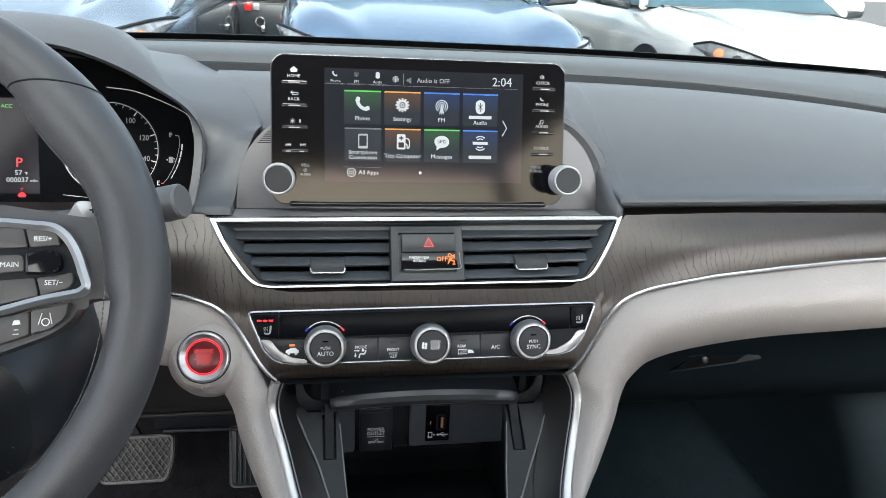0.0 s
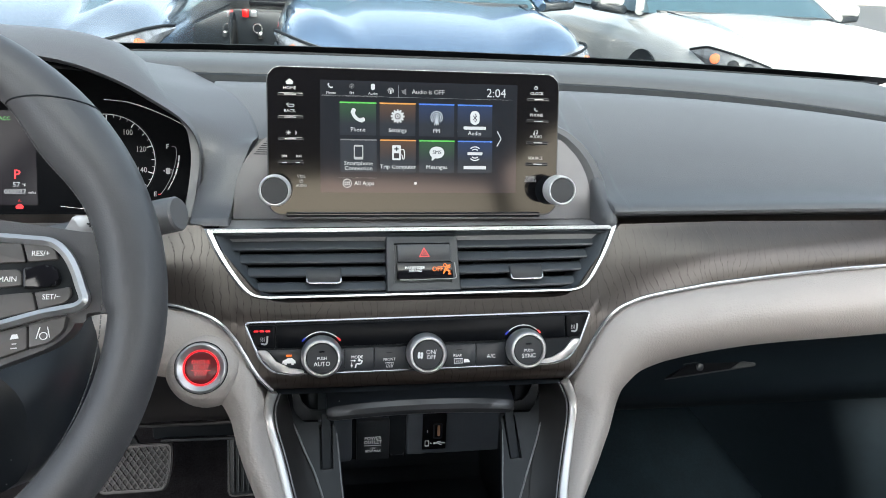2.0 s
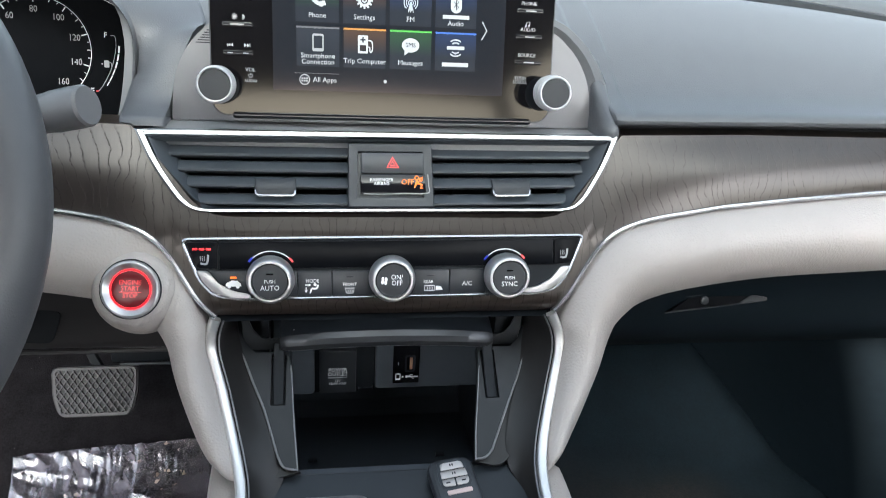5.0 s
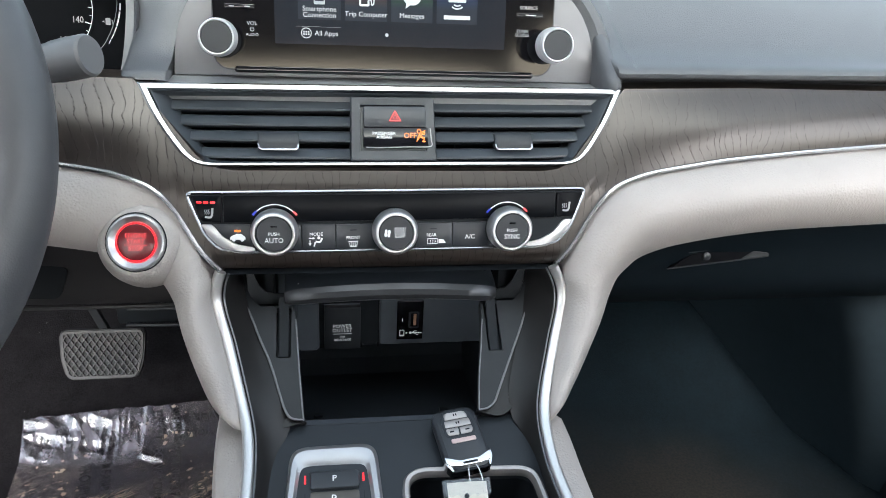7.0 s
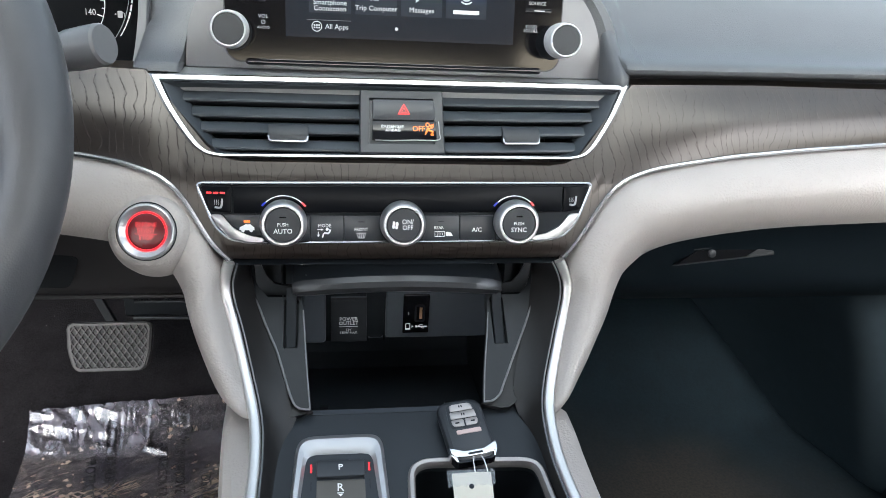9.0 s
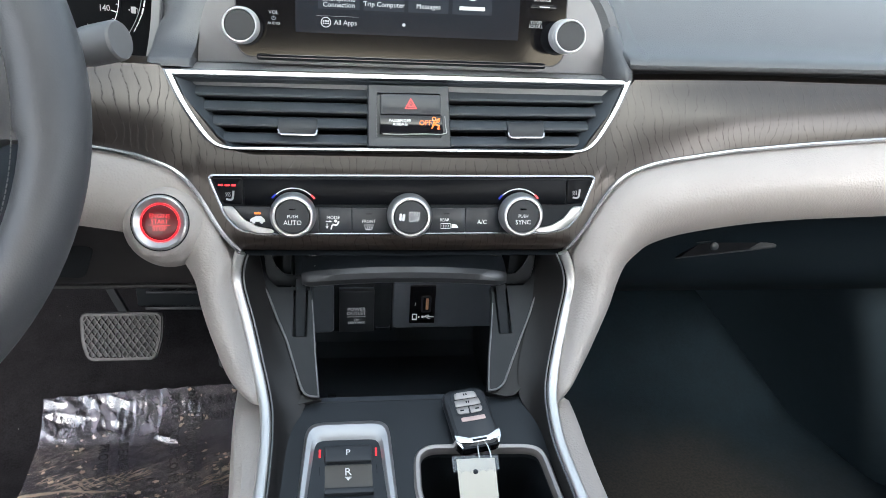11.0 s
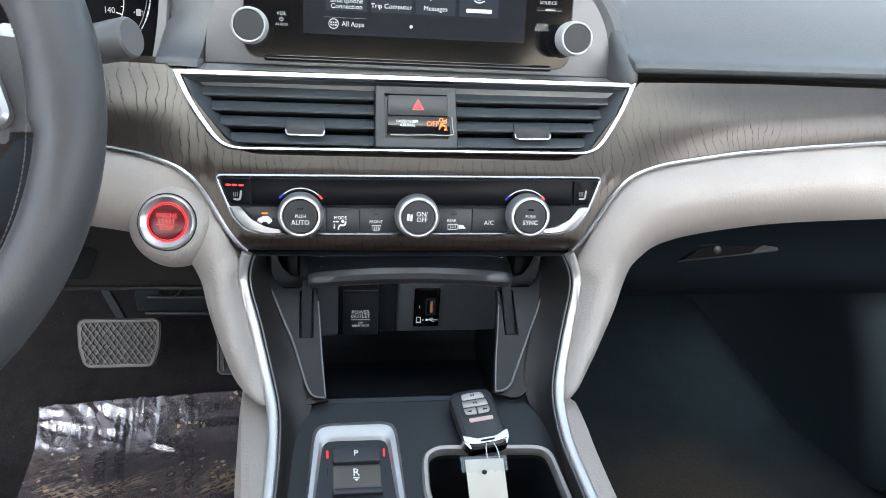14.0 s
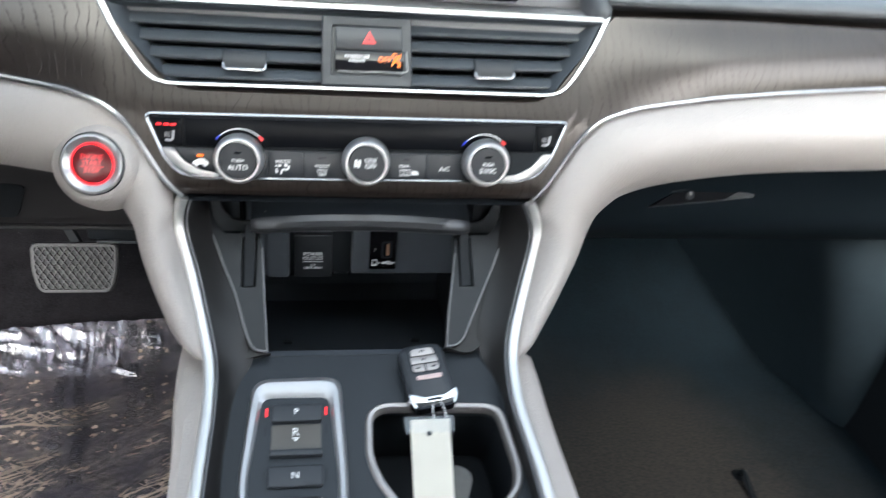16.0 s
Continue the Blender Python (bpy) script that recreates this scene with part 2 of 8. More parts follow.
ORANGE_LIT = material("lit orange graphic", (0.1, 0.05, 0.0), 0.3, vary=0.0, glow=(0.6, 0.25, 0.04), glow_strength=0.22)
GREY_LIT = material("lit grey graphic", (0.02, 0.02, 0.02), 0.3, vary=0.0, glow=(0.12, 0.13, 0.15), glow_strength=0.2)
TILE = material("dark screen tile", (0.01, 0.01, 0.012), 0.12, vary=0.05, glow=(0.035, 0.042, 0.052), glow_strength=0.25, spec=0.2)
CARPET = material("dark carpet", (0.0128, 0.0116, 0.0130), 0.95, vary=0.6, scale=350, bump=0.9, bump_scale=500, spec=0.1, specks=True)
RUBBER = material("grey rubber", (0.105, 0.102, 0.101), 0.50, bump=0.2, bump_scale=900)
PAPER = material("cream paper", (0.56, 0.53, 0.455), 0.7, vary=0.06, scale=40, bump=0.05)
WOOD = wood_material()
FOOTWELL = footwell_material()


# ---- builders ----
def shade(bm, name, mat, angle=32):
    bmesh.ops.recalc_face_normals(bm, faces=bm.faces)
    me = bpy.data.meshes.new(name)
    bm.to_mesh(me)
    bm.free()
    me.materials.append(mat)
    me.shade_smooth()
    me.set_sharp_from_angle(angle=radians(angle))
    return me


def part(name, bm, mat, parent, label="", m=None, angle=32):
    """Links a bmesh as one mesh object under a thing or under a part."""
    ob = new(name, shade(bm, name, mat, angle))
    ob.parent = parent
    if m is not None:
        ob.matrix_basis = m
    return tagged(ob, label)


def thing(name, label, category, m=None, group="", kind="", outdoors=False):
    """A top-level thing: an Empty at its base, in the car's axes unless it stands outdoors."""
    ob = new(name)
    ob.empty_display_size = 0.05
    ob.matrix_basis = (Matrix.Identity(4) if outdoors else CAR) @ (m or Matrix.Identity(4))
    return tagged(ob, label, category, group, kind)


def single(name, bm, mat, label, category, kind="", m=None, angle=32, outdoors=False):
    """A thing, or a piece of the setting, that is one mesh."""
    ob = new(name, shade(bm, name, mat, angle))
    ob.matrix_basis = (Matrix.Identity(4) if outdoors else CAR) @ (m or Matrix.Identity(4))
    return tagged(ob, label, category, kind=kind)


def panel(y, z, lean, x=0.0):
    """A pose for things laid out on a face that leans back: x right, y up the face, z out of it towards the seats."""
    return pose(x, y, z, 90 - lean)


def curve(points, n=8, closed=False):
    """A smooth line through the points, n steps to a stretch."""
    p = [Vector(q) for q in points]
    out, count = [], len(p)
    for i in range(count if closed else count - 1):
        if closed:
            a, b, c, d = p[i - 1], p[i], p[(i + 1) % count], p[(i + 2) % count]
        else:
            a, b, c, d = p[max(i - 1, 0)], p[i], p[i + 1], p[min(i + 2, count - 1)]
        for k in range(n):
            t = k / n
            out.append(0.5 * (2 * b + (c - a) * t + (2 * a - 5 * b + 4 * c - d) * t * t + (3 * b - a - 3 * c + d) * t ** 3))
    if not closed:
        out.append(p[-1])
    return out


def resample(points, n):
    """n points at even steps along a line."""
    p = [Vector(q) for q in points]
    s = [0.0]
    for a, b in zip(p, p[1:]):
        s.append(s[-1] + (b - a).length)
    out = []
    for k in range(n):
        d = s[-1] * k / (n - 1)
        i = min(max(j for j in range(len(s)) if s[j] <= d + 1e-9), len(p) - 2)
        f = (d - s[i]) / max(s[i + 1] - s[i], 1e-9)
        out.append(p[i].lerp(p[i + 1], f))
    return out


def loft(sections, ring=True, caps=True, closed=False):
    """A skin over sections that have the same number of points."""
    bm = bmesh.new()
    rows = [[bm.verts.new(q) for q in s] for s in sections]
    n = len(rows[0])
    pairs = list(zip(rows, rows[1:])) + ([(rows[-1], rows[0])] if closed else [])
    for a, b in pairs:
        for i in range(n if ring else n - 1):
            j = (i + 1) % n
            bm.faces.new((a[i], a[j], b[j], b[i]))
    if ring and caps and not closed:
        bm.faces.new(rows[0]), bm.faces.new(rows[-1][::-1])
    return bm


def sweep(path, profile, up, closed=False, caps=True):
    """Carries a profile of (aside, out) along a path; up is the way out, one vector or one a point."""
    p = [Vector(q) for q in path]
    sections = []
    for i, q in enumerate(p):
        before, after = (p[i - 1], p[(i + 1) % len(p)]) if closed else (p[max(i - 1, 0)], p[min(i + 1, len(p) - 1)])
        along = (after - before).normalized()
        out = Vector(up[i] if isinstance(up, list) else up)
        out = (out - along * out.dot(along)).normalized()
        aside = along.cross(out)
        sections.append([q + aside * u + out * w for u, w in profile])
    return loft(sections, True, caps, closed)


def circle(r, n=12, ry=None, cx=0.0, cy=0.0, start=0.0):
    return [(cx + r * math.cos(start + math.tau * i / n), cy + (ry or r) * math.sin(start + math.tau * i / n)) for i in range(n)]


def rounded(cx, cy, w, h, r, n=4):
    """A rectangle with round corners, anticlockwise."""
    out = []
    for k, (sx, sy) in enumerate(((1, 1), (-1, 1), (-1, -1), (1, -1))):
        for i in range(n + 1):
            a = math.pi / 2 * (k + i / n)
            out.append((cx + sx * (w / 2 - r) + r * math.cos(a), cy + sy * (h / 2 - r) + r * math.sin(a)))
    return out


def polygon(points, r=0.0, n=4):
    """A polygon whose corners are rounded by r, one radius or one a corner."""
    radii = list(r) if isinstance(r, (list, tuple)) else [r] * len(points)
    if not any(radii):
        return [tuple(p[:2]) for p in points]
    out = []
    for i, q in enumerate(points):
        a, b, c = Vector(points[i - 1][:2]), Vector(q[:2]), Vector(points[(i + 1) % len(points)][:2])
        ra = min(radii[i], (a - b).length * 0.45)
        rc = min(radii[i], (c - b).length * 0.45)
        s, e = b + (a - b).normalized() * ra, b + (c - b).normalized() * rc
        for k in range(n + 1):
            t = k / n
            p = s * (1 - t) ** 2 + b * 2 * t * (1 - t) + e * t * t
            out.append((p.x, p.y))
    return out


def plate(points, w0, w1, bevel=0.0, seg=2):
    """A slab with the given outline, from height w0 to w1, its front edges rounded."""
    bm = bmesh.new()
    low = [bm.verts.new((u, v, w0)) for u, v in points]
    top = [bm.verts.new((u, v, w1)) for u, v in points]
    bm.faces.new(low[::-1])
    front = bm.faces.new(top)
    n = len(points)
    for i in range(n):
        j = (i + 1) % n
        bm.faces.new((low[i], low[j], top[j], top[i]))
    if bevel:
        bmesh.ops.bevel(bm, geom=list(front.edges), offset=bevel, segments=seg, affect="EDGES", profile=0.5, clamp_overlap=True)
    bmesh.ops.triangulate(bm, faces=[f for f in bm.faces if len(f.verts) > 4])
    return bm


def holed(outer, holes, w0, w1):
    """A slab with holes through it."""
    bm = bmesh.new()
    loops = [[bm.verts.new((u, v, w1)) for u, v in ring] for ring in (outer, *holes)]
    edges = [bm.edges.new((ring[i], ring[(i + 1) % len(ring)])) for ring in loops for i in range(len(ring))]
    bmesh.ops.triangle_fill(bm, edges=edges, use_beauty=True, use_dissolve=False)
    for ring in loops:
        low = [bm.verts.new((v.co.x, v.co.y, w0)) for v in ring]
        for i in range(len(ring)):
            j = (i + 1) % len(ring)
            bm.faces.new((ring[i], ring[j], low[j], low[i]))
    return bm


def lathe(profile, n=40, cx=0.0, cy=0.0, wave=0.0):
    """Turns a profile of (radius, height) about the z axis; wave ribs the rim."""
    sections = []
    for r, w in profile:
        sections.append([(cx + max(r, 1e-5) * math.cos(math.tau * i / n) * (1 + (wave if i % 2 else 0)),
                          cy + max(r, 1e-5) * math.sin(math.tau * i / n) * (1 + (wave if i % 2 else 0)), w) for i in range(n)])
    return loft(sections, True, True)


def box(x0, x1, y0, y1, z0, z1, bevel=0.0, seg=2):
    bm = bmesh.new()
    bmesh.ops.create_cube(bm, size=1.0)
    for v in bm.verts:
        v.co = Vector(((x0 + x1) / 2 + v.co.x * (x1 - x0), (y0 + y1) / 2 + v.co.y * (y1 - y0), (z0 + z1) / 2 + v.co.z * (z1 - z0)))
    if bevel:
        bmesh.ops.bevel(bm, geom=list(bm.edges), offset=bevel, segments=seg, affect="EDGES", profile=0.5, clamp_overlap=True)
    return bm


def lettering(words, size, parent, m, mat, align="CENTER", wide=1.0, name="lettering"):
    """Words in the built-in font, as a thin mesh; size is the height of the capitals."""
    data = bpy.data.curves.new("words", "FONT")
    data.body, data.size, data.align_x, data.align_y = words, size / 0.7, align, "CENTER"
    data.extrude, data.resolution_u, data.space_line = 0.00015, 2, 0.86
    data.offset = 0.0
    ob = bpy.data.objects.new("words", data)
    scene.collection.objects.link(ob)
    me = bpy.data.meshes.new_from_object(ob)
    bpy.data.objects.remove(ob)
    me.materials.clear()
    me.materials.append(mat)
    out = new(name, me)
    out.parent = parent
    out.matrix_basis = m @ Matrix.Diagonal((wide, 1, 1, 1))
    return out


def flat(x, y, w=0.0, turn=0.0):
    return pose(x, y, w, 0, 0, turn)


def lerp_table(table, x):
    return float(np.interp(x, [a for a, _ in table], [b for _, b in table]))


def merged(*parts):
    """One bmesh out of several."""
    bm = parts[0]
    for other in parts[1:]:
        me = bpy.data.meshes.new("joined")
        other.to_mesh(me)
        other.free()
        bm.from_mesh(me)
        bpy.data.meshes.remove(me)
    return bm


def bowed(ob, depth, half, v0=None, v1=None):
    """Lets the middle of a panel sag by depth between its ends at -half and half; with v0 and v1 the sag grows from none at v0 to all at v1."""
    for o in ob.children_recursive:
        x, y, _ = o.matrix_basis.translation

        def sag(u, v):
            f = 1.0 if v0 is None else min(1.0, max(0.0, (v - v0) / (v1 - v0)))
            return -depth * max(0.0, 1 - (u / half) ** 2) * f

        if x or y:
            o.matrix_basis = Matrix.Translation((0, sag(x, y), 0)) @ o.matrix_basis
        else:
            for q in o.data.vertices:
                q.co.y += sag(q.co.x, q.co.y)


def moved(bm, m):
    bmesh.ops.transform(bm, matrix=m, verts=bm.verts)
    return bm

# ---- dashboard ----
FACE = [(0.70, 0.628), (0.86, 0.628), (0.90, 0.630), (0.962, 0.645), (1.031, 0.686), (1.10, 0.718), (1.20, 0.765)]


def face_y(z):
    """Where the front of the dash lies at a height."""
    return lerp_table(FACE, z)


def drop(x):
    """How far the dash top falls away towards its passenger end."""
    return -0.12 * max(0.0, x - 0.15) ** 2


def drop_far(x):
    """The same along the foot of the windshield."""
    return -0.03 * max(0.0, x - 0.15) ** 2 - 0.06 * min(0.0, x + 0.10) ** 2


def build_dash_top():
    ob = thing("dashboard_top", "dark grey soft-touch dashboard top pad under the windshield", "dashboard")
    pads, shelf, groove = ([], []), [], []
    for x in sorted([*np.linspace(-0.80, 0.82, 61), -0.5805, -0.58, -0.1975, -0.197, *np.linspace(0.166, 0.214, 17)]):
        d = drop(x)
        low = 1.042 + 0.012 * max(0.0, x - 0.15)
        y_low = 0.687 + 0.05 * max(0.0, x - 0.30) ** 2
        blend = 1.0 if x < -0.5803 else min(1.0, max(0.0, (x - 0.162) / 0.024))  # the pad sinks behind the display's collar
        blend *= blend * (3 - 2 * blend)
        front = [(x, 0.922, 1.130 + d), (x, 0.912, 1.138 + d), (x, 0.895, 1.1395 + d), (x, 0.86, 1.132 + d), (x, 0.79, 1.100 + d * 0.8)]
        sunk = [(x, 0.780, 1.090), (x, 0.776, 1.06), (x, 0.776, 1.04), (x, 0.78, 1.03)]
        proud = [(x, 0.73, 1.062 + d * 0.3), (x, y_low + 0.004, low + 0.008), (x, y_low, low), (x, y_low + 0.012, low - 0.004)]
        front += [Vector(a).lerp(Vector(b), blend) for a, b in zip(sunk, proud)]
        if x > -0.1973 or x < -0.5803:
            pads[0 if x < -0.5 else 1].append(curve(front, 4) + [(x, 0.80, 1.01), (x, 0.918, 1.06)])
        e = drop_far(x)
        shelf.append(curve([(x, 1.33, 1.152 + e), (x, 1.20, 1.160 + e), (x, 1.05, 1.163 + e * 0.6 + d * 0.4), (x, 0.975, 1.162 + e * 0.2 + d * 0.8), (x, 0.945, 1.157 + d), (x, 0.930, 1.148 + d)], 4)
                     + [(x, 0.930, 1.08), (x, 1.33, 1.08)])
        groove.append([(x, 0.9288, 1.1470 + d), (x, 0.9230, 1.1455 + d), (x, 0.9230, 1.06), (x, 0.9288, 1.06)])
    for pad in pads:
        part("front_pad", loft(pad), DASH, ob)
    # black strip painted in for the shadow under the pad's lower edge
    under = [[(x, 0.713 + 0.05 * max(0.0, x - 0.30) ** 2, 1.050), (x, 0.713 + 0.05 * max(0.0, x - 0.30) ** 2, 1.028), (x, 0.73, 1.028), (x, 0.73, 1.050)] for x in np.linspace(0.196, 0.82, 24)]
    part("lower_gap", loft(under), SATIN_BLACK, ob, "black strip for the shade in the gap above the wooden band")
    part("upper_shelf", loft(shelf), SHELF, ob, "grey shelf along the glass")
    # dark strip stands in for the shade between shelf and pad
    part("shadow_gap", loft(groove), DEEP, ob)
    defroster = [[(x, 1.315, 1.1585 + drop_far(x)), (x, 1.262, 1.1615 + drop_far(x)), (x, 1.262, 1.152 + drop_far(x)), (x, 1.315, 1.148 + drop_far(x))] for x in np.linspace(-0.6, 0.9, 34)]
    part("defroster_strip", loft(defroster), DEEP, ob, "black defroster strip at the foot of the glass")
    return ob


build_dash_top()

# The silver surround that the display stands in, and the dark padded collar on its passenger's side.
surround = thing("display_surround", "grey metallic display surround beside a dark padded collar", "trim", panel(0.722, 1.036, 14, 0.004))
HALF = [(0.170, -0.006), (0.1687, 0.016), (0.1650, 0.034), (0.1575, 0.050), (0.1475, 0.0620), (0.1335, 0.0725), (0.10, 0.0840), (0.0, 0.0885)]
right = [(p.x, p.y) for p in curve([(x, y, 0) for x, y in HALF], 5)]
part("metal_plate", plate(right + [(-x, y) for x, y in right[-2::-1]], -0.03, 0.002, 0.0015), TITAN, surround)
part("ledge", loft([[(x, -0.0060, 0.0), (x, -0.0070, 0.004), (x, -0.0112, 0.020), (x, -0.0134, 0.0285), (x, -0.0155, 0.0290), (x, -0.025, 0.026), (x, -0.025, 0.0)] for x in np.linspace(-0.180, 0.180, 14)]), LEDGE, surround, "narrow ledge under the display")
COLLAR = [(0.1950, -0.006), (0.1905, 0.018), (0.1835, 0.038), (0.1725, 0.0570), (0.1580, 0.0725), (0.1410, 0.0835), (0.105, 0.0945), (0.0, 0.100)]
outer = [(p.x, p.y) for p in curve([(x, y, 0) for x, y in COLLAR], 5)]
part("collar", loft([[(ou, ov, -0.05), (ou, ov, -0.006), ((ou * 0.75 + iu * 0.25), (ov * 0.75 + iv * 0.25), 0.0035), ((ou * 0.35 + iu * 0.65), (ov * 0.35 + iv * 0.65), 0.005),
                      (iu, iv, 0.0015), (iu, iv, -0.05)] for (ou, ov), (iu, iv) in zip(outer, right)]), HOOD_SKIN, surround, "dark padded collar")
# the collar's foot rolls forward on to the wooden band
inner_edge = curve([(0.172, 0.739, 1.085), (0.1725, 0.728, 1.068), (0.1725, 0.717, 1.055), (0.1725, 0.706, 1.046), (0.172, 0.698, 1.038), (0.172, 0.697, 1.030)], 4)
outer_edge = curve([(0.183, 0.743, 1.085), (0.186, 0.731, 1.068), (0.1885, 0.717, 1.055), (0.1900, 0.705, 1.046), (0.1905, 0.697, 1.038), (0.1905, 0.697, 1.030)], 4)
part("collar_foot", loft([[a.lerp(b, t) + Vector((0, -0.003 - 0.010 * min(1.0, max(0.0, (1.075 - a.z) / 0.030)), 0.001)) * math.sin(math.pi * t) ** 0.6 for t in np.linspace(0, 1, 9)] + [b + Vector((0, 0.04, -0.005)), a + Vector((0, 0.04, -0.005))] for a, b in zip(inner_edge, outer_edge)]),
     HOOD_SKIN, surround, "dark padded foot of the collar", m=surround.matrix_basis.inverted() @ CAR, angle=70)
for k in range(9):
    v = 0.0535 + k * 0.0019
    u0 = lerp_table([(a, b) for b, a in HALF[:7]], v) - 0.0035
    part("speaker_slot", plate(rounded(-(u0 + 0.129) / 2, v, u0 - 0.129, 0.0008, 0.0003, 2), 0.0005, 0.0023), DEEP, surround)

# The wooden band: its top edge dips round the vents, its lower edge sweeps down beside the climate panel.
LOWER = [(0.0, 0.901), (0.128, 0.902), (0.136, 0.909), (0.144, 0.919), (0.152, 0.933), (0.160, 0.947), (0.169, 0.958), (0.178, 0.9645), (0.187, 0.968), (0.204, 0.973),
         (0.222, 0.976), (0.273, 0.983), (0.341, 0.989), (0.415, 0.994), (0.60, 1.001), (0.85, 1.004)]
UPPER = [(0.0, 0.9745), (0.118, 0.9745), (0.130, 0.976), (0.138, 0.979), (0.146, 0.985), (0.190, 1.0335), (0.30, 1.036), (0.85, 1.036)]


def build_wood():
    xs = sorted({round(v, 4) for s in (-1, 1) for v in [s * a for a, _ in LOWER + UPPER] + list(np.linspace(0, s * 0.8, 60))})
    rows = []
    for x in [v for v in xs if v > -0.42]:
        a, b = lerp_table(UPPER, abs(x)), lerp_table(LOWER, abs(x))
        back = 0.05 * max(0.0, x - 0.30) ** 2
        line = []
        for k in range(19):
            z = a + (b - a) * k / 18
            bulge = 0.007 * math.sin(math.pi * k / 18) * min(1.0, max(0.0, (abs(x) - 0.17) / 0.1))
            under = 0.006 * max(0.0, (0.914 - z) / 0.012) ** 2 if abs(x) < 0.132 else 0.0  # rolls under above the bin
            line.append((x, face_y(z) - bulge + back + under, z))
        rows.append(line + [(x, face_y(b) + 0.03 + back, b), (x, face_y(a) + 0.03 + back, a)])
    return single("wood_trim", loft(rows), WOOD, "dark grey open-pore ash wood band across the dashboard", "trim")


build_wood()


def face_line(table, x0, x1, n, side, proud=0.0):
    out = []
    for k in range(n):
        x = x0 + (x1 - x0) * k / (n - 1)
        z = lerp_table(table, x)
        out.append((side * x, face_y(z) - proud + (0.05 * max(0.0, x - 0.30) ** 2 if side > 0 else 0), z))
    return out


STRIP = circle(0.0021, 8)


def chrome_strip(side, parent):
    line = face_line(LOWER, 0.129, 0.80 if side > 0 else 0.40, 110, side, 0.001)
    line = [p.lerp((a + b) / 2, 0.6) for a, p, b in zip(map(Vector, line[:1] + line), map(Vector, line), map(Vector, line[1:] + line[-1:]))]
    part("chrome_strip", sweep(line, STRIP, (0, -1, 0.3)), CHROME, parent, "thin satin chrome strip")



# The pale leather pad: along the dash, round the corner and down beside the console.
PAD_TOP = [(0.82, 0.662, 1.001), (0.60, 0.667, 0.9985), (0.415, 0.664, 0.991), (0.341, 0.661, 0.986), (0.273, 0.657, 0.980), (0.222, 0.653, 0.973), (0.190, 0.649, 0.966),
           (0.176, 0.646, 0.959), (0.164, 0.643, 0.947), (0.153, 0.638, 0.929), (0.144, 0.634, 0.913), (0.139, 0.630, 0.895), (0.142, 0.626, 0.878), (0.136, 0.610, 0.855),
           (0.127, 0.590, 0.834), (0.117, 0.566, 0.812), (0.111, 0.556, 0.800)]
PAD_LOW = [(0.82, 0.68, 0.925), (0.60, 0.66, 0.931), (0.424, 0.647, 0.929), (0.333, 0.646, 0.925), (0.281, 0.645, 0.920), (0.240, 0.643, 0.914), (0.218, 0.641, 0.909),
           (0.204, 0.640, 0.903), (0.196, 0.638, 0.897), (0.190, 0.636, 0.892), (0.185, 0.634, 0.886), (0.178, 0.627, 0.874), (0.170, 0.616, 0.859), (0.160, 0.606, 0.841),
           (0.148, 0.595, 0.822), (0.135, 0.584, 0.807), (0.126, 0.577, 0.800)]


def build_pad(side):
    ends = (PAD_TOP[-1:], PAD_LOW[-2:]) if side > 0 else ([(0.1155, 0.563, 0.8075)], [(0.1400, 0.592, 0.811), (0.1280, 0.584, 0.8005)])  # the driver's pad ends blunt
    top, low = curve(PAD_TOP[:-1] + ends[0], 5), curve(PAD_LOW[:-2] + ends[1], 5)
    rows = []
    for k, (a, b) in enumerate(zip(top, low)):
        if side < 0 and a.x > 0.42:
            continue
        f = k / (len(top) - 1)
        a = a - Vector(((0.0065 if side < 0 else 0.003) * min(1.0, max(0.0, (0.905 - a.z) / 0.03)), 0, 0))
        out = 0.026 * (1 - f) + 0.014 * f
        if side < 0:
            out *= 1 - 0.78 * math.exp(-((f - 0.46) / 0.20) ** 2)
        if f > 0.93:
            blunt = 0.35 if side > 0 else 0.72
            out *= blunt + (1 - blunt) * (1 - f) / 0.07
        if side < 0 and b.x < 0.30:
            b = b + Vector((-0.014 * min(1, (0.30 - b.x) / 0.08) * (1 - min(1, max(0, (f - 0.68) / 0.27))), 0, 0.002))
        line = []
        for j in range(11):
            t = j / 10
            p = a.lerp(b, t)
            s = math.sin(math.pi * min(1, t * 1.0)) ** 0.75 * out
            line.append((side * p.x, p.y - s, p.z + s * 0.35))
        mid = a.lerp(b, 0.5)
        line += [(side * b.x, b.y + 0.035, b.z + 0.004), (side * mid.x, mid.y + 0.05, mid.z), (side * a.x, a.y + 0.03, a.z - 0.002)]
        rows.append(line)
    ob = thing("knee_pad", "pale grey grained leather pad curving down beside the console", "pad")
    part("cover", loft(rows), PALE, ob)
    chrome_strip(side, ob)


for side in (-1, 1):
    build_pad(side)
# ---- centre console ----
RAIL_SILVER = material("satin rail silver", (0.66, 0.65, 0.64), 0.36, metal=0.85, vary=0.04, bump=0.03, bump_scale=2500)
WING_BLACK = material("black wing plastic", (0.0172, 0.0165, 0.0165), 0.36, spec=0.32, bump=0.10, bump_scale=2200, vary=0.1, specks=True)
SLOPE = 17.2
CONSOLE = pose(0, 0.535, 0.783, SLOPE)
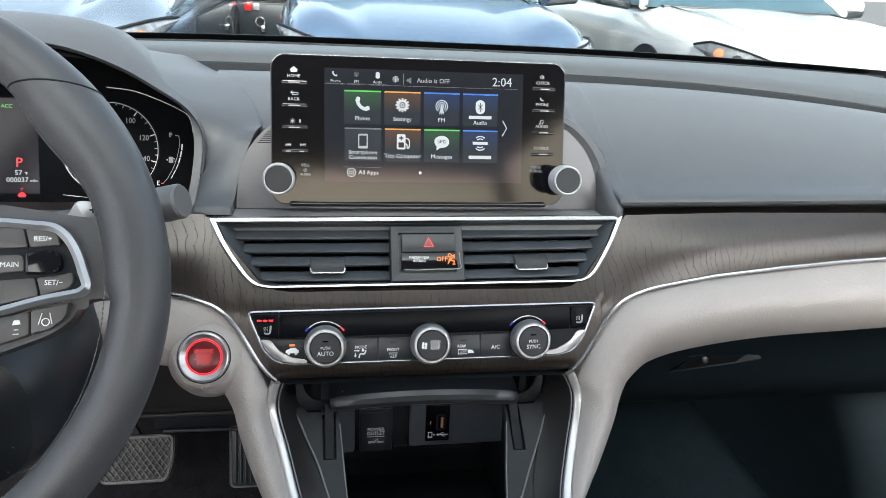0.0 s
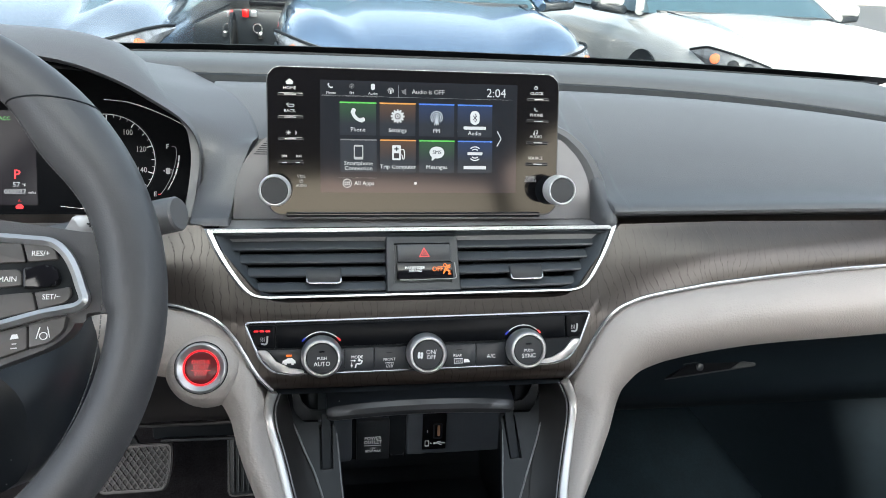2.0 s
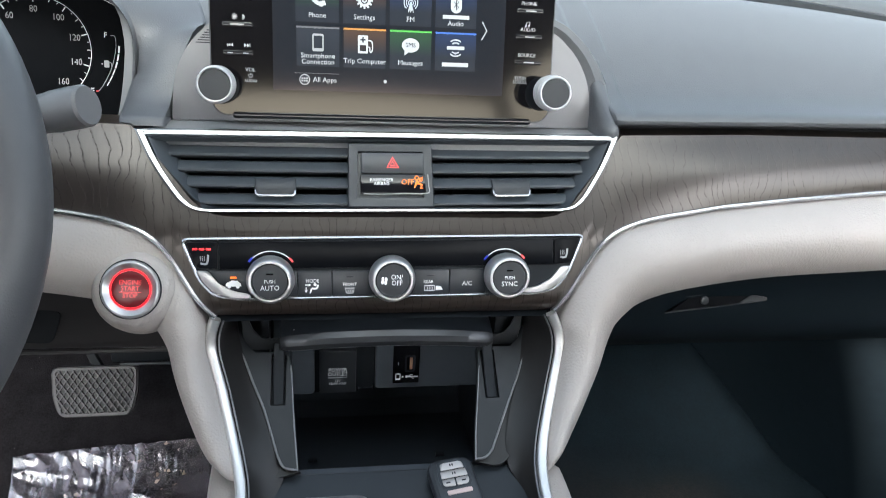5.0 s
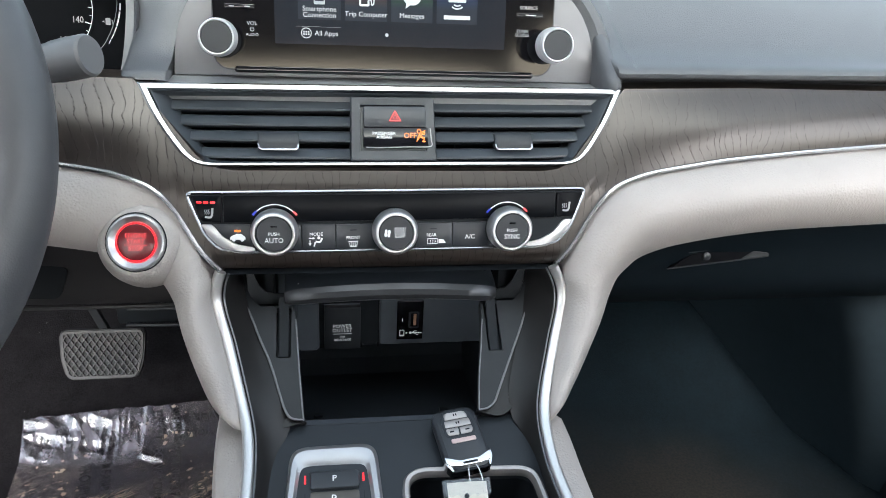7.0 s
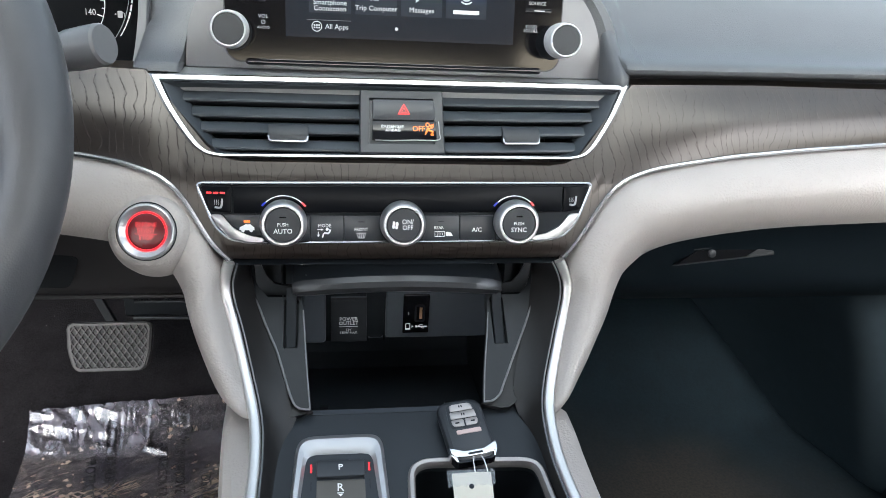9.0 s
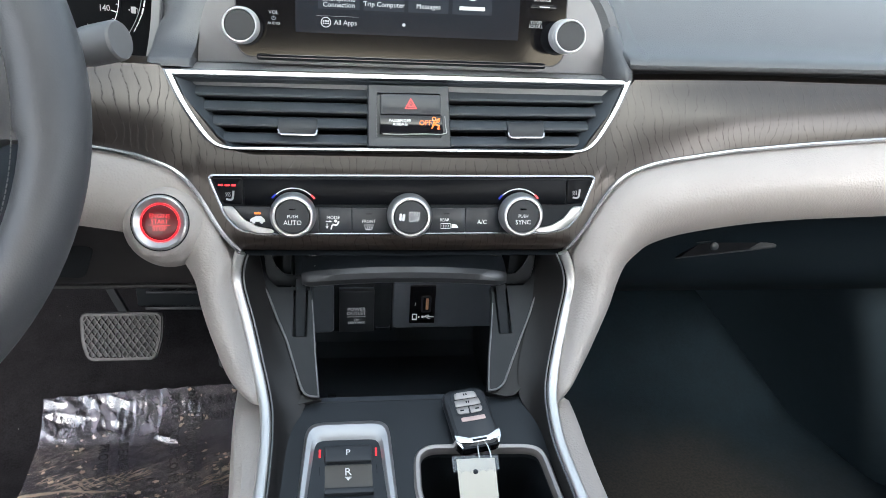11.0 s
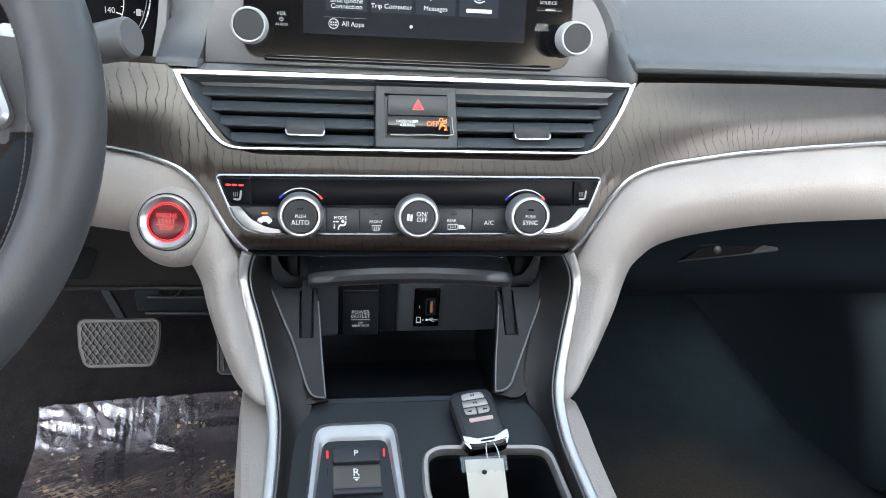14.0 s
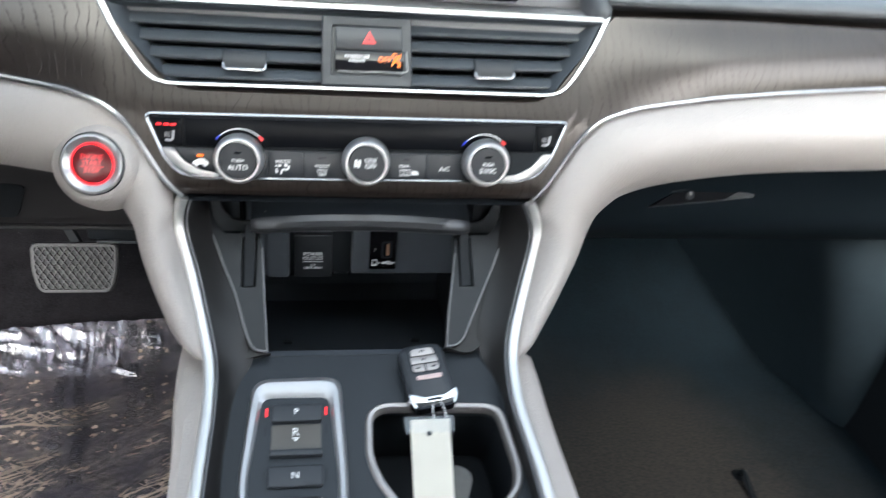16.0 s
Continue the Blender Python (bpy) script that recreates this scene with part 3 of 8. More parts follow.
RAIL = [(0.629, 0.902), (0.6288, 0.893), (0.6275, 0.883), (0.623, 0.871), (0.614, 0.858), (0.602, 0.846), (0.588, 0.8335), (0.575, 0.824), (0.562, 0.816), (0.550, 0.810), (0.532, 0.8025), (0.514, 0.796),
        (0.476, 0.785), (0.44, 0.774), (0.36, 0.750), (0.20, 0.715), (-0.3, 0.700)]
REACH = {-1: [0.1294, 0.1328, 0.1343, 0.1320, 0.1270, 0.1226, 0.1180, 0.1140, 0.1104, 0.1082, 0.1074, 0.1075, 0.1090, 0.1100, 0.1105, 0.1105, 0.1105],
         1: [0.1281, 0.1334, 0.1374, 0.1369, 0.1322, 0.1267, 0.1206, 0.1153, 0.1113, 0.1095, 0.1088, 0.1095, 0.1142, 0.1168, 0.1180, 0.1180, 0.1180]}


def rail_path(side):
    line = resample(curve([(side * x, y, z) for x, (y, z) in zip(REACH[side], RAIL)], 6), 240)
    for _ in range(5):
        line = [line[0]] + [a * 0.25 + b * 0.5 + c * 0.25 for a, b, c in zip(line, line[1:], line[2:])] + [line[-1]]
    return line


FLARE = [(0.20, 0.006), (0.43, 0.0055), (0.463, 0.0045), (0.50, 0.002), (0.544, -0.001), (0.60, 0.0)]  # the passenger's flank stands a little wider
# the crease between wing and floor, by the rail's place: rail y, then x, y, z
CREASE = [(0.30, 0.1055, 0.30, 0.711), (0.47, 0.1055, 0.474, 0.7641), (0.50, 0.1048, 0.503, 0.7726), (0.530, 0.1025, 0.546, 0.7858), (0.555, 0.0950, 0.567, 0.7924), (0.567, 0.0890, 0.576, 0.7970), (0.575, 0.0870, 0.583, 0.8095), (0.585, 0.0935, 0.600, 0.823)]
CHEEK = [(0.797, 0.072), (0.800, 0.074), (0.803, 0.078), (0.812, 0.087), (0.840, 0.1035), (0.862, 0.1130), (0.876, 0.1195), (0.90, 0.127)]
single_rail = [(-0.0039, -0.004), (-0.0039, 0.0), (-0.0031, 0.0013), (-0.0015, 0.0019), (0.0015, 0.0019), (0.0031, 0.0013), (0.0039, 0.0), (0.0039, -0.004)]
console = thing("centre_console", "black centre console with silver side rails and pale padded flanks", "console")
for side in (-1, 1):
    path = rail_path(side)
    out = [Vector((side * -0.35, -0.75, 0.25)).lerp(Vector((side * 0.15, 0.0, 1.0)), min(1, max(0, (0.905 - p.z) / 0.11))) for p in path]
    part("side_rail", sweep(path, single_rail, out), RAIL_SILVER, console, "satin silver rail", angle=70)
    part("rail_lip", sweep([p + Vector((side * -0.0055, 0.001, -0.0012)) for p in path], circle(0.0008, 6), out), TITAN, console, "thin grey lip beside the rail")
    # inner wing between the rail and the bin or the console's floor
    line = []
    for p in path:
        if p.y > 0.585:
            low = p.z - 0.009
            line.append(Vector((side * lerp_table(CHEEK, low), 0.650 + (low - 0.860) * 1.376 + 0.0015, low)))
        else:
            x, y, z = (lerp_table([(row[0], row[k]) for row in CREASE], p.y) for k in (1, 2, 3))
            near = min(1.0, max(0.0, (0.50 - p.y) / 0.03))
            line.append(Vector((side * (x - (0.0105 * (1 - near) if side < 0 else 0.0)), y, z)).lerp(Vector((p.x - side * (0.0065 if side > 0 else 0.015), p.y + 0.004, max(0.783 + (p.y - 0.535) * 0.31, 0.690) - 0.0006)), near))
    for _ in range(8):
        line = [line[0]] + [a * 0.25 + b * 0.5 + c * 0.25 for a, b, c in zip(line, line[1:], line[2:])] + [line[-1]]
    wing = []
    for p, inner in zip(path, line):
        edge = p + Vector((side * -0.003, 0, -0.002))
        hollow = min(1.0, max(0.0, (0.605 - p.y) / 0.06))
        slope = []
        for t in np.linspace(0.1, 0.9, 9):
            q = edge.lerp(inner, t)
            q.z -= (edge.z - inner.z) * (t - t * t) * 0.95 * hollow
            slope.append(q + Vector((side * -0.002, 0.003, -0.002)) * math.sin(math.pi * t) * (1 - hollow))
        wing.append([edge, *slope, inner, inner + Vector((side * 0.004, 0.012, -0.02)), p + Vector((side * 0.004, 0.012, -0.02))])
    part("inner_wing", loft(wing), WING_BLACK, console, "dark console wing", angle=60)
    # pale flank outside the rail
    flank = []
    for p in curve([(0.1145, 0.645, 0.797), (0.1145, 0.61, 0.7975), (0.1145, 0.575, 0.800), (0.114, 0.54, 0.797), (0.113, 0.50, 0.788), (0.115, 0.44, 0.770), (0.116, 0.36, 0.746), (0.116, 0.20, 0.711), (0.116, -0.3, 0.696)], 6):
        w = lerp_table([(0.30, 0.0130), (0.44, 0.0135), (0.50, 0.0165), (0.54, 0.0195), (0.60, 0.0225), (0.64, 0.0235)], p.y) if side < 0 else 0.020 + 0.004 * max(0, min(1, (0.58 - p.y) * 6))
        p = p + Vector((max(0.0, lerp_table(FLARE, p.y)) if side > 0 else 0.0, 0, 0))
        if side > 0 and p.y > 0.58:
            continue
        flank.append([(side * (p.x - 0.002), p.y, p.z), (side * (p.x + w * 0.5), p.y, p.z - 0.001), (side * (p.x + w * 0.85), p.y, p.z - 0.006), (side * (p.x + w), p.y, p.z - 0.018),
                      (side * (p.x + w + 0.004), p.y, p.z - 0.06), (side * (p.x + w + 0.006), p.y, 0.40), (side * (p.x - 0.002), p.y, 0.40)])
    part("flank", loft(flank), PALE, console, "pale grey padded flank")

# the console's floor, with the cup holder's opening, in the console's own plane
CUP = polygon([(0.003, -0.010), (0.006, -0.004), (0.014, 0.0), (0.090, -0.003), (0.098, -0.008), (0.104, -0.052), (0.101, -0.066), (0.089, -0.078), (0.083, -0.092), (0.086, -0.118),
               (0.080, -0.160), (0.022, -0.160), (0.020, -0.128), (0.027, -0.090), (0.020, -0.074), (0.008, -0.056), (0.002, -0.038)], 0.008, 4)
floor_outline = [(-0.0735, 0.046), (-0.0735, 0.060), (-0.096, 0.060), (-0.096, -0.30), (0.1125, -0.30), (0.1120, -0.08), (0.107, -0.03), (0.103, 0.03), (0.098, 0.060), (0.0665, 0.060), (0.0665, 0.046)]
part("console_top", holed(floor_outline, [CUP], -0.012, 0.0), PLASTIC, console, "black grained console floor", m=CONSOLE)
# thin grey bead paints the highlight along the floor's front edge
part("front_lip", sweep([(x, 0.0462, -0.0003) for x in np.linspace(-0.0735, 0.0665, 9)], circle(0.0009, 6), (0, 0, 1)), GREY_PLASTIC, console, "grey bead drawn as the front edge's highlight", m=CONSOLE)
part("rear_top", loft([[(-0.10, y, z), (0.10, y, z), (0.10, y, z - 0.02), (-0.10, y, z - 0.02)] for y, z in ((0.250, 0.694), (0.22, 0.690), (0.0, 0.690), (-0.3, 0.690))]), PLASTIC, console)
well = [[(u, v, w) for u, v in CUP] for w in (-0.011, -0.03, -0.075)]
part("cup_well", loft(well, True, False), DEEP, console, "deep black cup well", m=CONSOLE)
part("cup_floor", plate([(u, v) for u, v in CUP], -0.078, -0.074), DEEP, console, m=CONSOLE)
part("cup_rim", sweep([(u, v, 0.0) for u, v in CUP], [(-0.0034, -0.002), (-0.0034, 0.0012), (-0.0018, 0.0030), (0.0008, 0.0026), (0.0022, 0.0), (0.0022, -0.004)], (0, 0, 1), closed=True), CUP_SILVER, console,
     "brushed silver cup holder rim", m=CONSOLE)

# ---- display ----
MM = 0.001


def mm(points):
    return [(x * MM, y * MM) for x, y in points]


def bar(parent, x, y, w, h, mat, out, name="bar", r=0.0, thick=0.3):
    """A thin flat mark on a face, sizes in millimetres."""
    return part(name, plate(rounded(x * MM, y * MM, w * MM, h * MM, max(r, 0.05) * MM, 2 if r < 0.5 else 4), out * MM, (out + thick) * MM), mat, parent)


def stroke(points, width, out, closed=False, n=5, smooth=True):
    """A drawn line of even width, sizes in millimetres."""
    p = [(x * MM, y * MM, out * MM) for x, y in points]
    path = curve(p, n, closed) if smooth else [Vector(q) for q in p]
    h = width * MM / 2
    return sweep(path, [(-h, -0.0001), (h, -0.0001), (h, 0.0002), (-h, 0.0002)], (0, 0, 1), closed)


def arc(cx, cy, r, a0, a1, n=10):
    return [(cx + r * math.cos(radians(a0 + (a1 - a0) * k / n)), cy + r * math.sin(radians(a0 + (a1 - a0) * k / n))) for k in range(n + 1)]


def handset(cx, cy, s, out):
    """The outline of a telephone receiver, s across."""
    body = stroke(arc(cx + 0.42 * s, cy + 0.42 * s, 0.78 * s, 183, 267), 0.24 * s, out)
    return merged(body, moved(plate(rounded(0, 0, 0.40 * s * MM, 0.30 * s * MM, 0.09 * s * MM), out * MM - 0.0001, out * MM + 0.0002), flat((cx - 0.30 * s) * MM, (cy + 0.34 * s) * MM, 0, 70)),
                  moved(plate(rounded(0, 0, 0.40 * s * MM, 0.30 * s * MM, 0.09 * s * MM), out * MM - 0.0001, out * MM + 0.0002), flat((cx + 0.36 * s) * MM, (cy - 0.30 * s) * MM, 0, 20)))


def antenna(cx, cy, s, out):
    rings = [stroke(arc(cx, cy, s * k, -50, 230, 16), 0.10 * s, out) for k in (0.28, 0.52, 0.78)]
    return merged(*rings, plate(circle(0.14 * s * MM, 12, cx=cx * MM, cy=cy * MM), out * MM - 0.0001, out * MM + 0.0002),
                  plate(mm([(cx - 0.10 * s, cy), (cx + 0.10 * s, cy), (cx + 0.26 * s, cy - 0.8 * s), (cx - 0.26 * s, cy - 0.8 * s)]), out * MM - 0.0001, out * MM + 0.0002))


def gear(cx, cy, s, out):
    teeth = []
    for k in range(12):
        for da, r in ((-9, 0.72), (-6, 0.95), (6, 0.95), (9, 0.72)):
            a = radians(k * 30 + da)
            teeth.append((cx + r * s * math.cos(a), cy + r * s * math.sin(a)))
    hole = [(cx + 0.42 * s * math.cos(radians(-k * 15)), cy + 0.42 * s * math.sin(radians(-k * 15))) for k in range(24)]
    return merged(holed(mm(teeth), [mm(hole)], out * MM - 0.0001, out * MM + 0.0002), stroke(arc(cx, cy, 0.2 * s, 0, 345, 20), 0.14 * s, out, True))


def tile_material(hue):
    """A dim screen tile whose lit colour fades downwards from its edge."""
    m = TILE.copy()
    m.name = "screen tile under a " + hue.name
    n, link = m.node_tree.nodes, m.node_tree.links.new
    b = n["Principled BSDF"]
    where, split, ramp, mix = n.new("ShaderNodeTexCoord"), n.new("ShaderNodeSeparateXYZ"), n.new("ShaderNodeMapRange"), n.new("ShaderNodeMix")
    link(where.outputs["Generated"], split.inputs[0]), link(split.outputs["Y"], ramp.inputs["Value"])
    ramp.inputs["From Min"].default_value, ramp.inputs["From Max"].default_value = 0.35, 1.05
    ramp.inputs["To Max"].default_value = 0.16
    mix.data_type = "RGBA"
    mix.inputs["A"].default_value, mix.inputs["B"].default_value = (0.020, 0.025, 0.032, 1), hue.node_tree.nodes["Principled BSDF"].inputs["Emission Color"].default_value
    link(ramp.outputs[0], mix.inputs["Factor"]), link(mix.outputs["Result"], b.inputs["Emission Color"])
    return m


def build_display():
    ob = thing("infotainment_display", "black glass touchscreen on the dashboard showing lit app tiles", "touchscreen", panel(0.7165, 1.1018, 10))
    outline = rounded(-0.0008, 0.0008, 0.2672, 0.1308, 0.0125, 10)
    part("housing", plate(rounded(0, 0.001, 0.262, 0.127, 0.010, 6), -0.022, -0.006), PLASTIC, ob)
    part("bezel_edge", plate(outline, -0.007, -0.0006, 0.0004), GREY_PLASTIC, ob, "thin metallic edge")
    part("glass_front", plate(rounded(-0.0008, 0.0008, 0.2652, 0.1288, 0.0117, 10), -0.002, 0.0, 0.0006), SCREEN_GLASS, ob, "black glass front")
    part("top_edge_line", sweep([(x, 0.0659 - (0.0122 - math.sqrt(max(0, 0.0122 ** 2 - max(0, abs(x + 0.0008) - 0.1211) ** 2))), -0.0003) for x in np.linspace(-0.1330, 0.1314, 60)],
                                circle(0.0005, 6), (0, 0, 1)), CHROME, ob, "bright polished upper edge")
    part("lower_lip", plate(rounded(-0.0008, -0.0640, 0.236, 0.005, 0.0024, 3), -0.012, 0.0010, 0.001), PIANO, ob, "gloss black lower lip")
    # pinkish specular tint: the reflection's colour is put into the screen
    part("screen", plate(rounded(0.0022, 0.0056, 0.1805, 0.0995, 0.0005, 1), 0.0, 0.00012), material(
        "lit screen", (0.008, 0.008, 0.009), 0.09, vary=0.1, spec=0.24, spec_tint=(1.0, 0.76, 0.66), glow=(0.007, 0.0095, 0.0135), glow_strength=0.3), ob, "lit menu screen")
    # hard keys either side
    for words, y, mark in (("HOME", 47.4, "home"), ("BACK", 27.5, "back"), ("", 8.5, "night"), ("", -12.2, "skip")):
        if words:
            lettering(words, 0.0027, ob, flat(-0.1144, y * MM, 0.0001), PINK_INK, wide=1.05)
        key = part("key", plate(rounded(-0.1138, (y - 5.6) * MM, 0.022, 0.0033, 0.0008, 3), 0.0, 0.0008, 0.0003), PIANO, ob)
        if mark == "skip":
            bar(key, -119.5, y - 5.6, 4.0, 0.7, DIM_INK, 0.8, "key_line")
            bar(key, -108.0, y - 5.6, 4.0, 0.7, DIM_INK, 0.8, "key_line")
        else:
            bar(key, -114, y - 5.5, 10.0, 0.8, PINK_INK, 0.8, "key_line")
    for words, y in (("CLOCK", 48.1), ("PHONE", 28.3), ("AUDIO", 8.4), ("SOURCE", -11.4)):
        lettering(words, 0.0027, ob, flat(0.1112, y * MM, 0.0001), PINK_INK, wide=1.0)
        key = part("key", plate(rounded(0.1122, (y - 5.6) * MM, 0.0215, 0.0033, 0.0008, 3), 0.0, 0.0008, 0.0003), PIANO, ob)
        bar(key, 113, y - 5.5, 8.5, 0.8, PINK_INK, 0.8, "key_line")
    part("house_icon", plate(mm([(-117, 50.6), (-111.6, 50.6), (-111.6, 52.6), (-110.6, 52.6), (-114.3, 55.6), (-118, 52.6), (-117, 52.6)]), 0.0, 0.0003), PINK_INK, ob)
    part("return_icon", merged(stroke([(-117, 33.2), (-111.5, 33.2), (-110.8, 32.2), (-111.5, 31.2), (-116, 31.2)], 0.6, 0.1), stroke([(-115.4, 34.6), (-117.2, 33.2), (-115.4, 31.9)], 0.6, 0.1, smooth=False)), PINK_INK, ob)
    part("sun_icon", merged(plate(circle(0.0011, 12, cx=-0.1158, cy=0.0085), 0, 0.0003), *[stroke([(-115.8 + 1.6 * math.cos(a), 8.5 + 1.6 * math.sin(a)), (-115.8 + 2.4 * math.cos(a), 8.5 + 2.4 * math.sin(a))], 0.4, 0.1)
                                                                                      for a in (k * math.pi / 4 for k in range(8))]), PINK_INK, ob)
    part("moon_icon", plate(mm(arc(-110.2, 8.5, 1.9, -100, 100, 12) + arc(-111.2, 8.5, 2.05, 68, -68, 10)), 0, 0.0003), PINK_INK, ob)
    for side, x in ((1, -106.5), (-1, -119.9)):
        part("skip_icon", merged(*[plate(mm([(x + side * (k * 2.0 - 2.6), -10.8), (x + side * (k * 2.0 - 2.6), -13.4), (x + side * (k * 2.0 - 0.7), -12.1)][::side]), 0, 0.0003) for k in (0, 1)],
                                 plate(rounded((x + side * 1.6) * MM, -0.0121, 0.0005, 0.0026, 0.0001, 1), 0, 0.0003)), PINK_INK, ob)
    lettering("VOL", 0.0028, ob, flat(-0.1049, -0.0300, 0.0001), DIM_INK)
    part("power_icon", merged(stroke(arc(-104.9, -34.2, 1.4, 125, 415, 14), 0.4, 0.1), stroke([(-104.9, -34.0), (-104.9, -32.4)], 0.4, 0.1)), DIM_INK, ob)
    lettering("AUDIO", 0.0021, ob, flat(-0.1049, -0.0382, 0.0001), DIM_INK)
    lettering("TUNE/\nSCROLL", 0.0025, ob, flat(0.1068, -0.0310, 0.0001), DIM_INK, wide=0.95)
    part("clock_icon", merged(stroke(arc(110.3, 53.3, 1.5, 0, 345, 20), 0.4, 0.1, True), stroke([(110.3, 54.3), (110.3, 53.3), (111.1, 53.3)], 0.35, 0.1, smooth=False)), DIM_INK, ob)
    part("handset_icon", handset(110.4, 33.2, 3.2, 0.1), DIM_INK, ob)
    part("note_icon", merged(stroke([(109.8, 11.2), (109.8, 14.0), (112.4, 14.4), (112.4, 11.6)], 0.5, 0.1, smooth=False), plate(circle(0.0008, 10, cx=0.1092, cy=0.0111), 0, 0.0003), plate(circle(0.0008, 10, cx=0.1118, cy=0.0115), 0, 0.0003)), DIM_INK, ob)
    # status bar
    bar(ob, 0, 41.6, 175, 0.25, GREY_LIT, 0.15, "status_line")
    part("handset_icon", handset(-79.2, 50.2, 4.4, 0.2), WHITE_LIT, ob)
    part("antenna_icon", antenna(-60, 50.4, 2.7, 0.2), GREY_LIT, ob)
    part("wireless_icon", plate(rounded(-0.0412, 0.0502, 0.0036, 0.0056, 0.0017, 5), 0.0001, 0.0004), WHITE_LIT, ob)
    part("antenna_icon", antenna(-25.2, 47.2, 3.2, 0.2), WHITE_LIT, ob)
    for words, x in (("Phone", -78.4), ("FM", -60.0), ("Audio", -41.2)):
        lettering(words, 0.0024, ob, flat(x * MM, 0.0442, 0.0002), WHITE_LIT)
        bar(ob, x, 42.2, 16.5, 0.3, GREY_LIT, 0.2, "tab_line")
    bar(ob, -18.1, 47.2, 0.5, 9.6, GREY_LIT, 0.2, "divider")
    part("mute_icon", plate(mm([(-15.2, 45.4), (-13.8, 45.4), (-11.2, 43.6), (-11.2, 49.6), (-13.8, 47.8), (-15.2, 47.8)]), 0.0001, 0.0004), GREY_LIT, ob)
    lettering("Audio is OFF", 0.0040, ob, flat(0.0090, 0.0467, 0.0002), material("dim lit grey words", (0.1, 0.1, 0.1), 0.3, vary=0, glow=(0.42, 0.44, 0.46), glow_strength=0.16), wide=0.98)
    lettering("2:04", 0.0078, ob, flat(0.0724, 0.0472, 0.0002), WHITE_LIT, wide=0.98)
    # app tiles
    tiles = (("Phone", GREEN_LIT), ("Settings", ORANGE_LIT), ("FM", BLUE_LIT), ("Audio", BLUE_LIT), ("Smartphone\nConnection", GREY_LIT), ("Trip Computer", ORANGE_LIT), ("Messages", GREEN_LIT), ("", BLUE_LIT))
    faces = {hue.name: tile_material(hue) for hue in (GREEN_LIT, ORANGE_LIT, BLUE_LIT, GREY_LIT)}
    for k, (words, hue) in enumerate(tiles):
        x = -54.6 + 35.7 * (k % 4) + (0.5 if k > 3 else 0)
        y = 21.9 if k < 4 else -10.9
        tile = part("app_tile", plate(rounded(x * MM, y * MM, 0.0325, 0.0295, 0.0004, 2), 0.0001, 0.0004), faces[hue.name], ob, "lit tile with a coloured top edge")
        bar(tile, x, y + 14.1, 32.5, 1.2, hue, 0.35, "colour_edge")
        size, low = 0.0037, y - 9.8
        if k == 4:
            lettering(words, size, tile, flat(x * MM, (y - 9.2) * MM, 0.0005), WHITE_LIT)
        elif k == 7:
            bar(tile, x, low, 21, 3.0, WHITE_LIT, 0.45, "name_bar", 0.3)
        elif k == 3:
            bar(tile, x, y - 6.5, 21, 2.8, WHITE_LIT, 0.45, "name_bar", 0.3)
            lettering(words, size, tile, flat(x * MM, (y - 11.4) * MM, 0.0005), WHITE_LIT)
        else:
            lettering(words, size, tile, flat(x * MM, low * MM, 0.0005), WHITE_LIT)
        if k == 0:
            part("icon", handset(x - 0.5, y + 2.6, 12.0, 0.5), WHITE_LIT, tile)
        elif k == 1:
            part("icon", gear(x, y + 2.8, 6.6, 0.5), WHITE_LIT, tile)
        elif k == 2:
            part("icon", antenna(x, y + 2.6, 6.8, 0.5), material("pale lit graphic", (0.1, 0.1, 0.1), 0.3, vary=0, glow=(0.45, 0.52, 0.6), glow_strength=0.25), tile)
            lettering("FM", 0.0026, tile, flat(x * MM, (y - 3.5) * MM, 0.0007), WHITE_LIT)
        elif k == 3:
            part("icon", plate(rounded(x * MM, (y + 2.8) * MM, 0.0086, 0.0125, 0.0042, 8), 0.0004, 0.0007), WHITE_LIT, tile)
            part("icon_mark", stroke([(x - 1.9, y + 4.9), (x + 1.8, y + 0.9), (x, y - 1.2), (x, y + 6.8), (x + 1.8, y + 4.8), (x - 1.9, y + 0.8)], 0.6, 0.8, smooth=False), TILE, tile)
        elif k == 4:
            part("icon", merged(holed(rounded(x * MM, (y + 3.0) * MM, 0.0085, 0.0130, 0.0010, 3), [rounded(x * MM, (y + 3.4) * MM, 0.0066, 0.0092, 0.0003, 1)[::-1]], 0.0004, 0.0006)), material(
                "grey lit outline", (0.1, 0.1, 0.1), 0.3, vary=0, glow=(0.30, 0.32, 0.34), glow_strength=0.2), tile)
        elif k == 5:
            part("icon", merged(holed(rounded((x - 1.4) * MM, (y + 3.0) * MM, 0.0078, 0.0135, 0.0010, 3), [rounded((x - 1.4) * MM, (y + 0.2) * MM, 0.0050, 0.0046, 0.0003, 1)[::-1]], 0.0004, 0.0006),
                                stroke([(x + 2.5, y + 6.0), (x + 5.2, y + 5.4), (x + 6.0, y + 2.0), (x + 5.6, y - 2.0), (x + 4.2, y - 2.4), (x + 3.8, y + 0.6), (x + 2.6, y + 1.2)], 0.9, 0.5)), WHITE_LIT, tile)
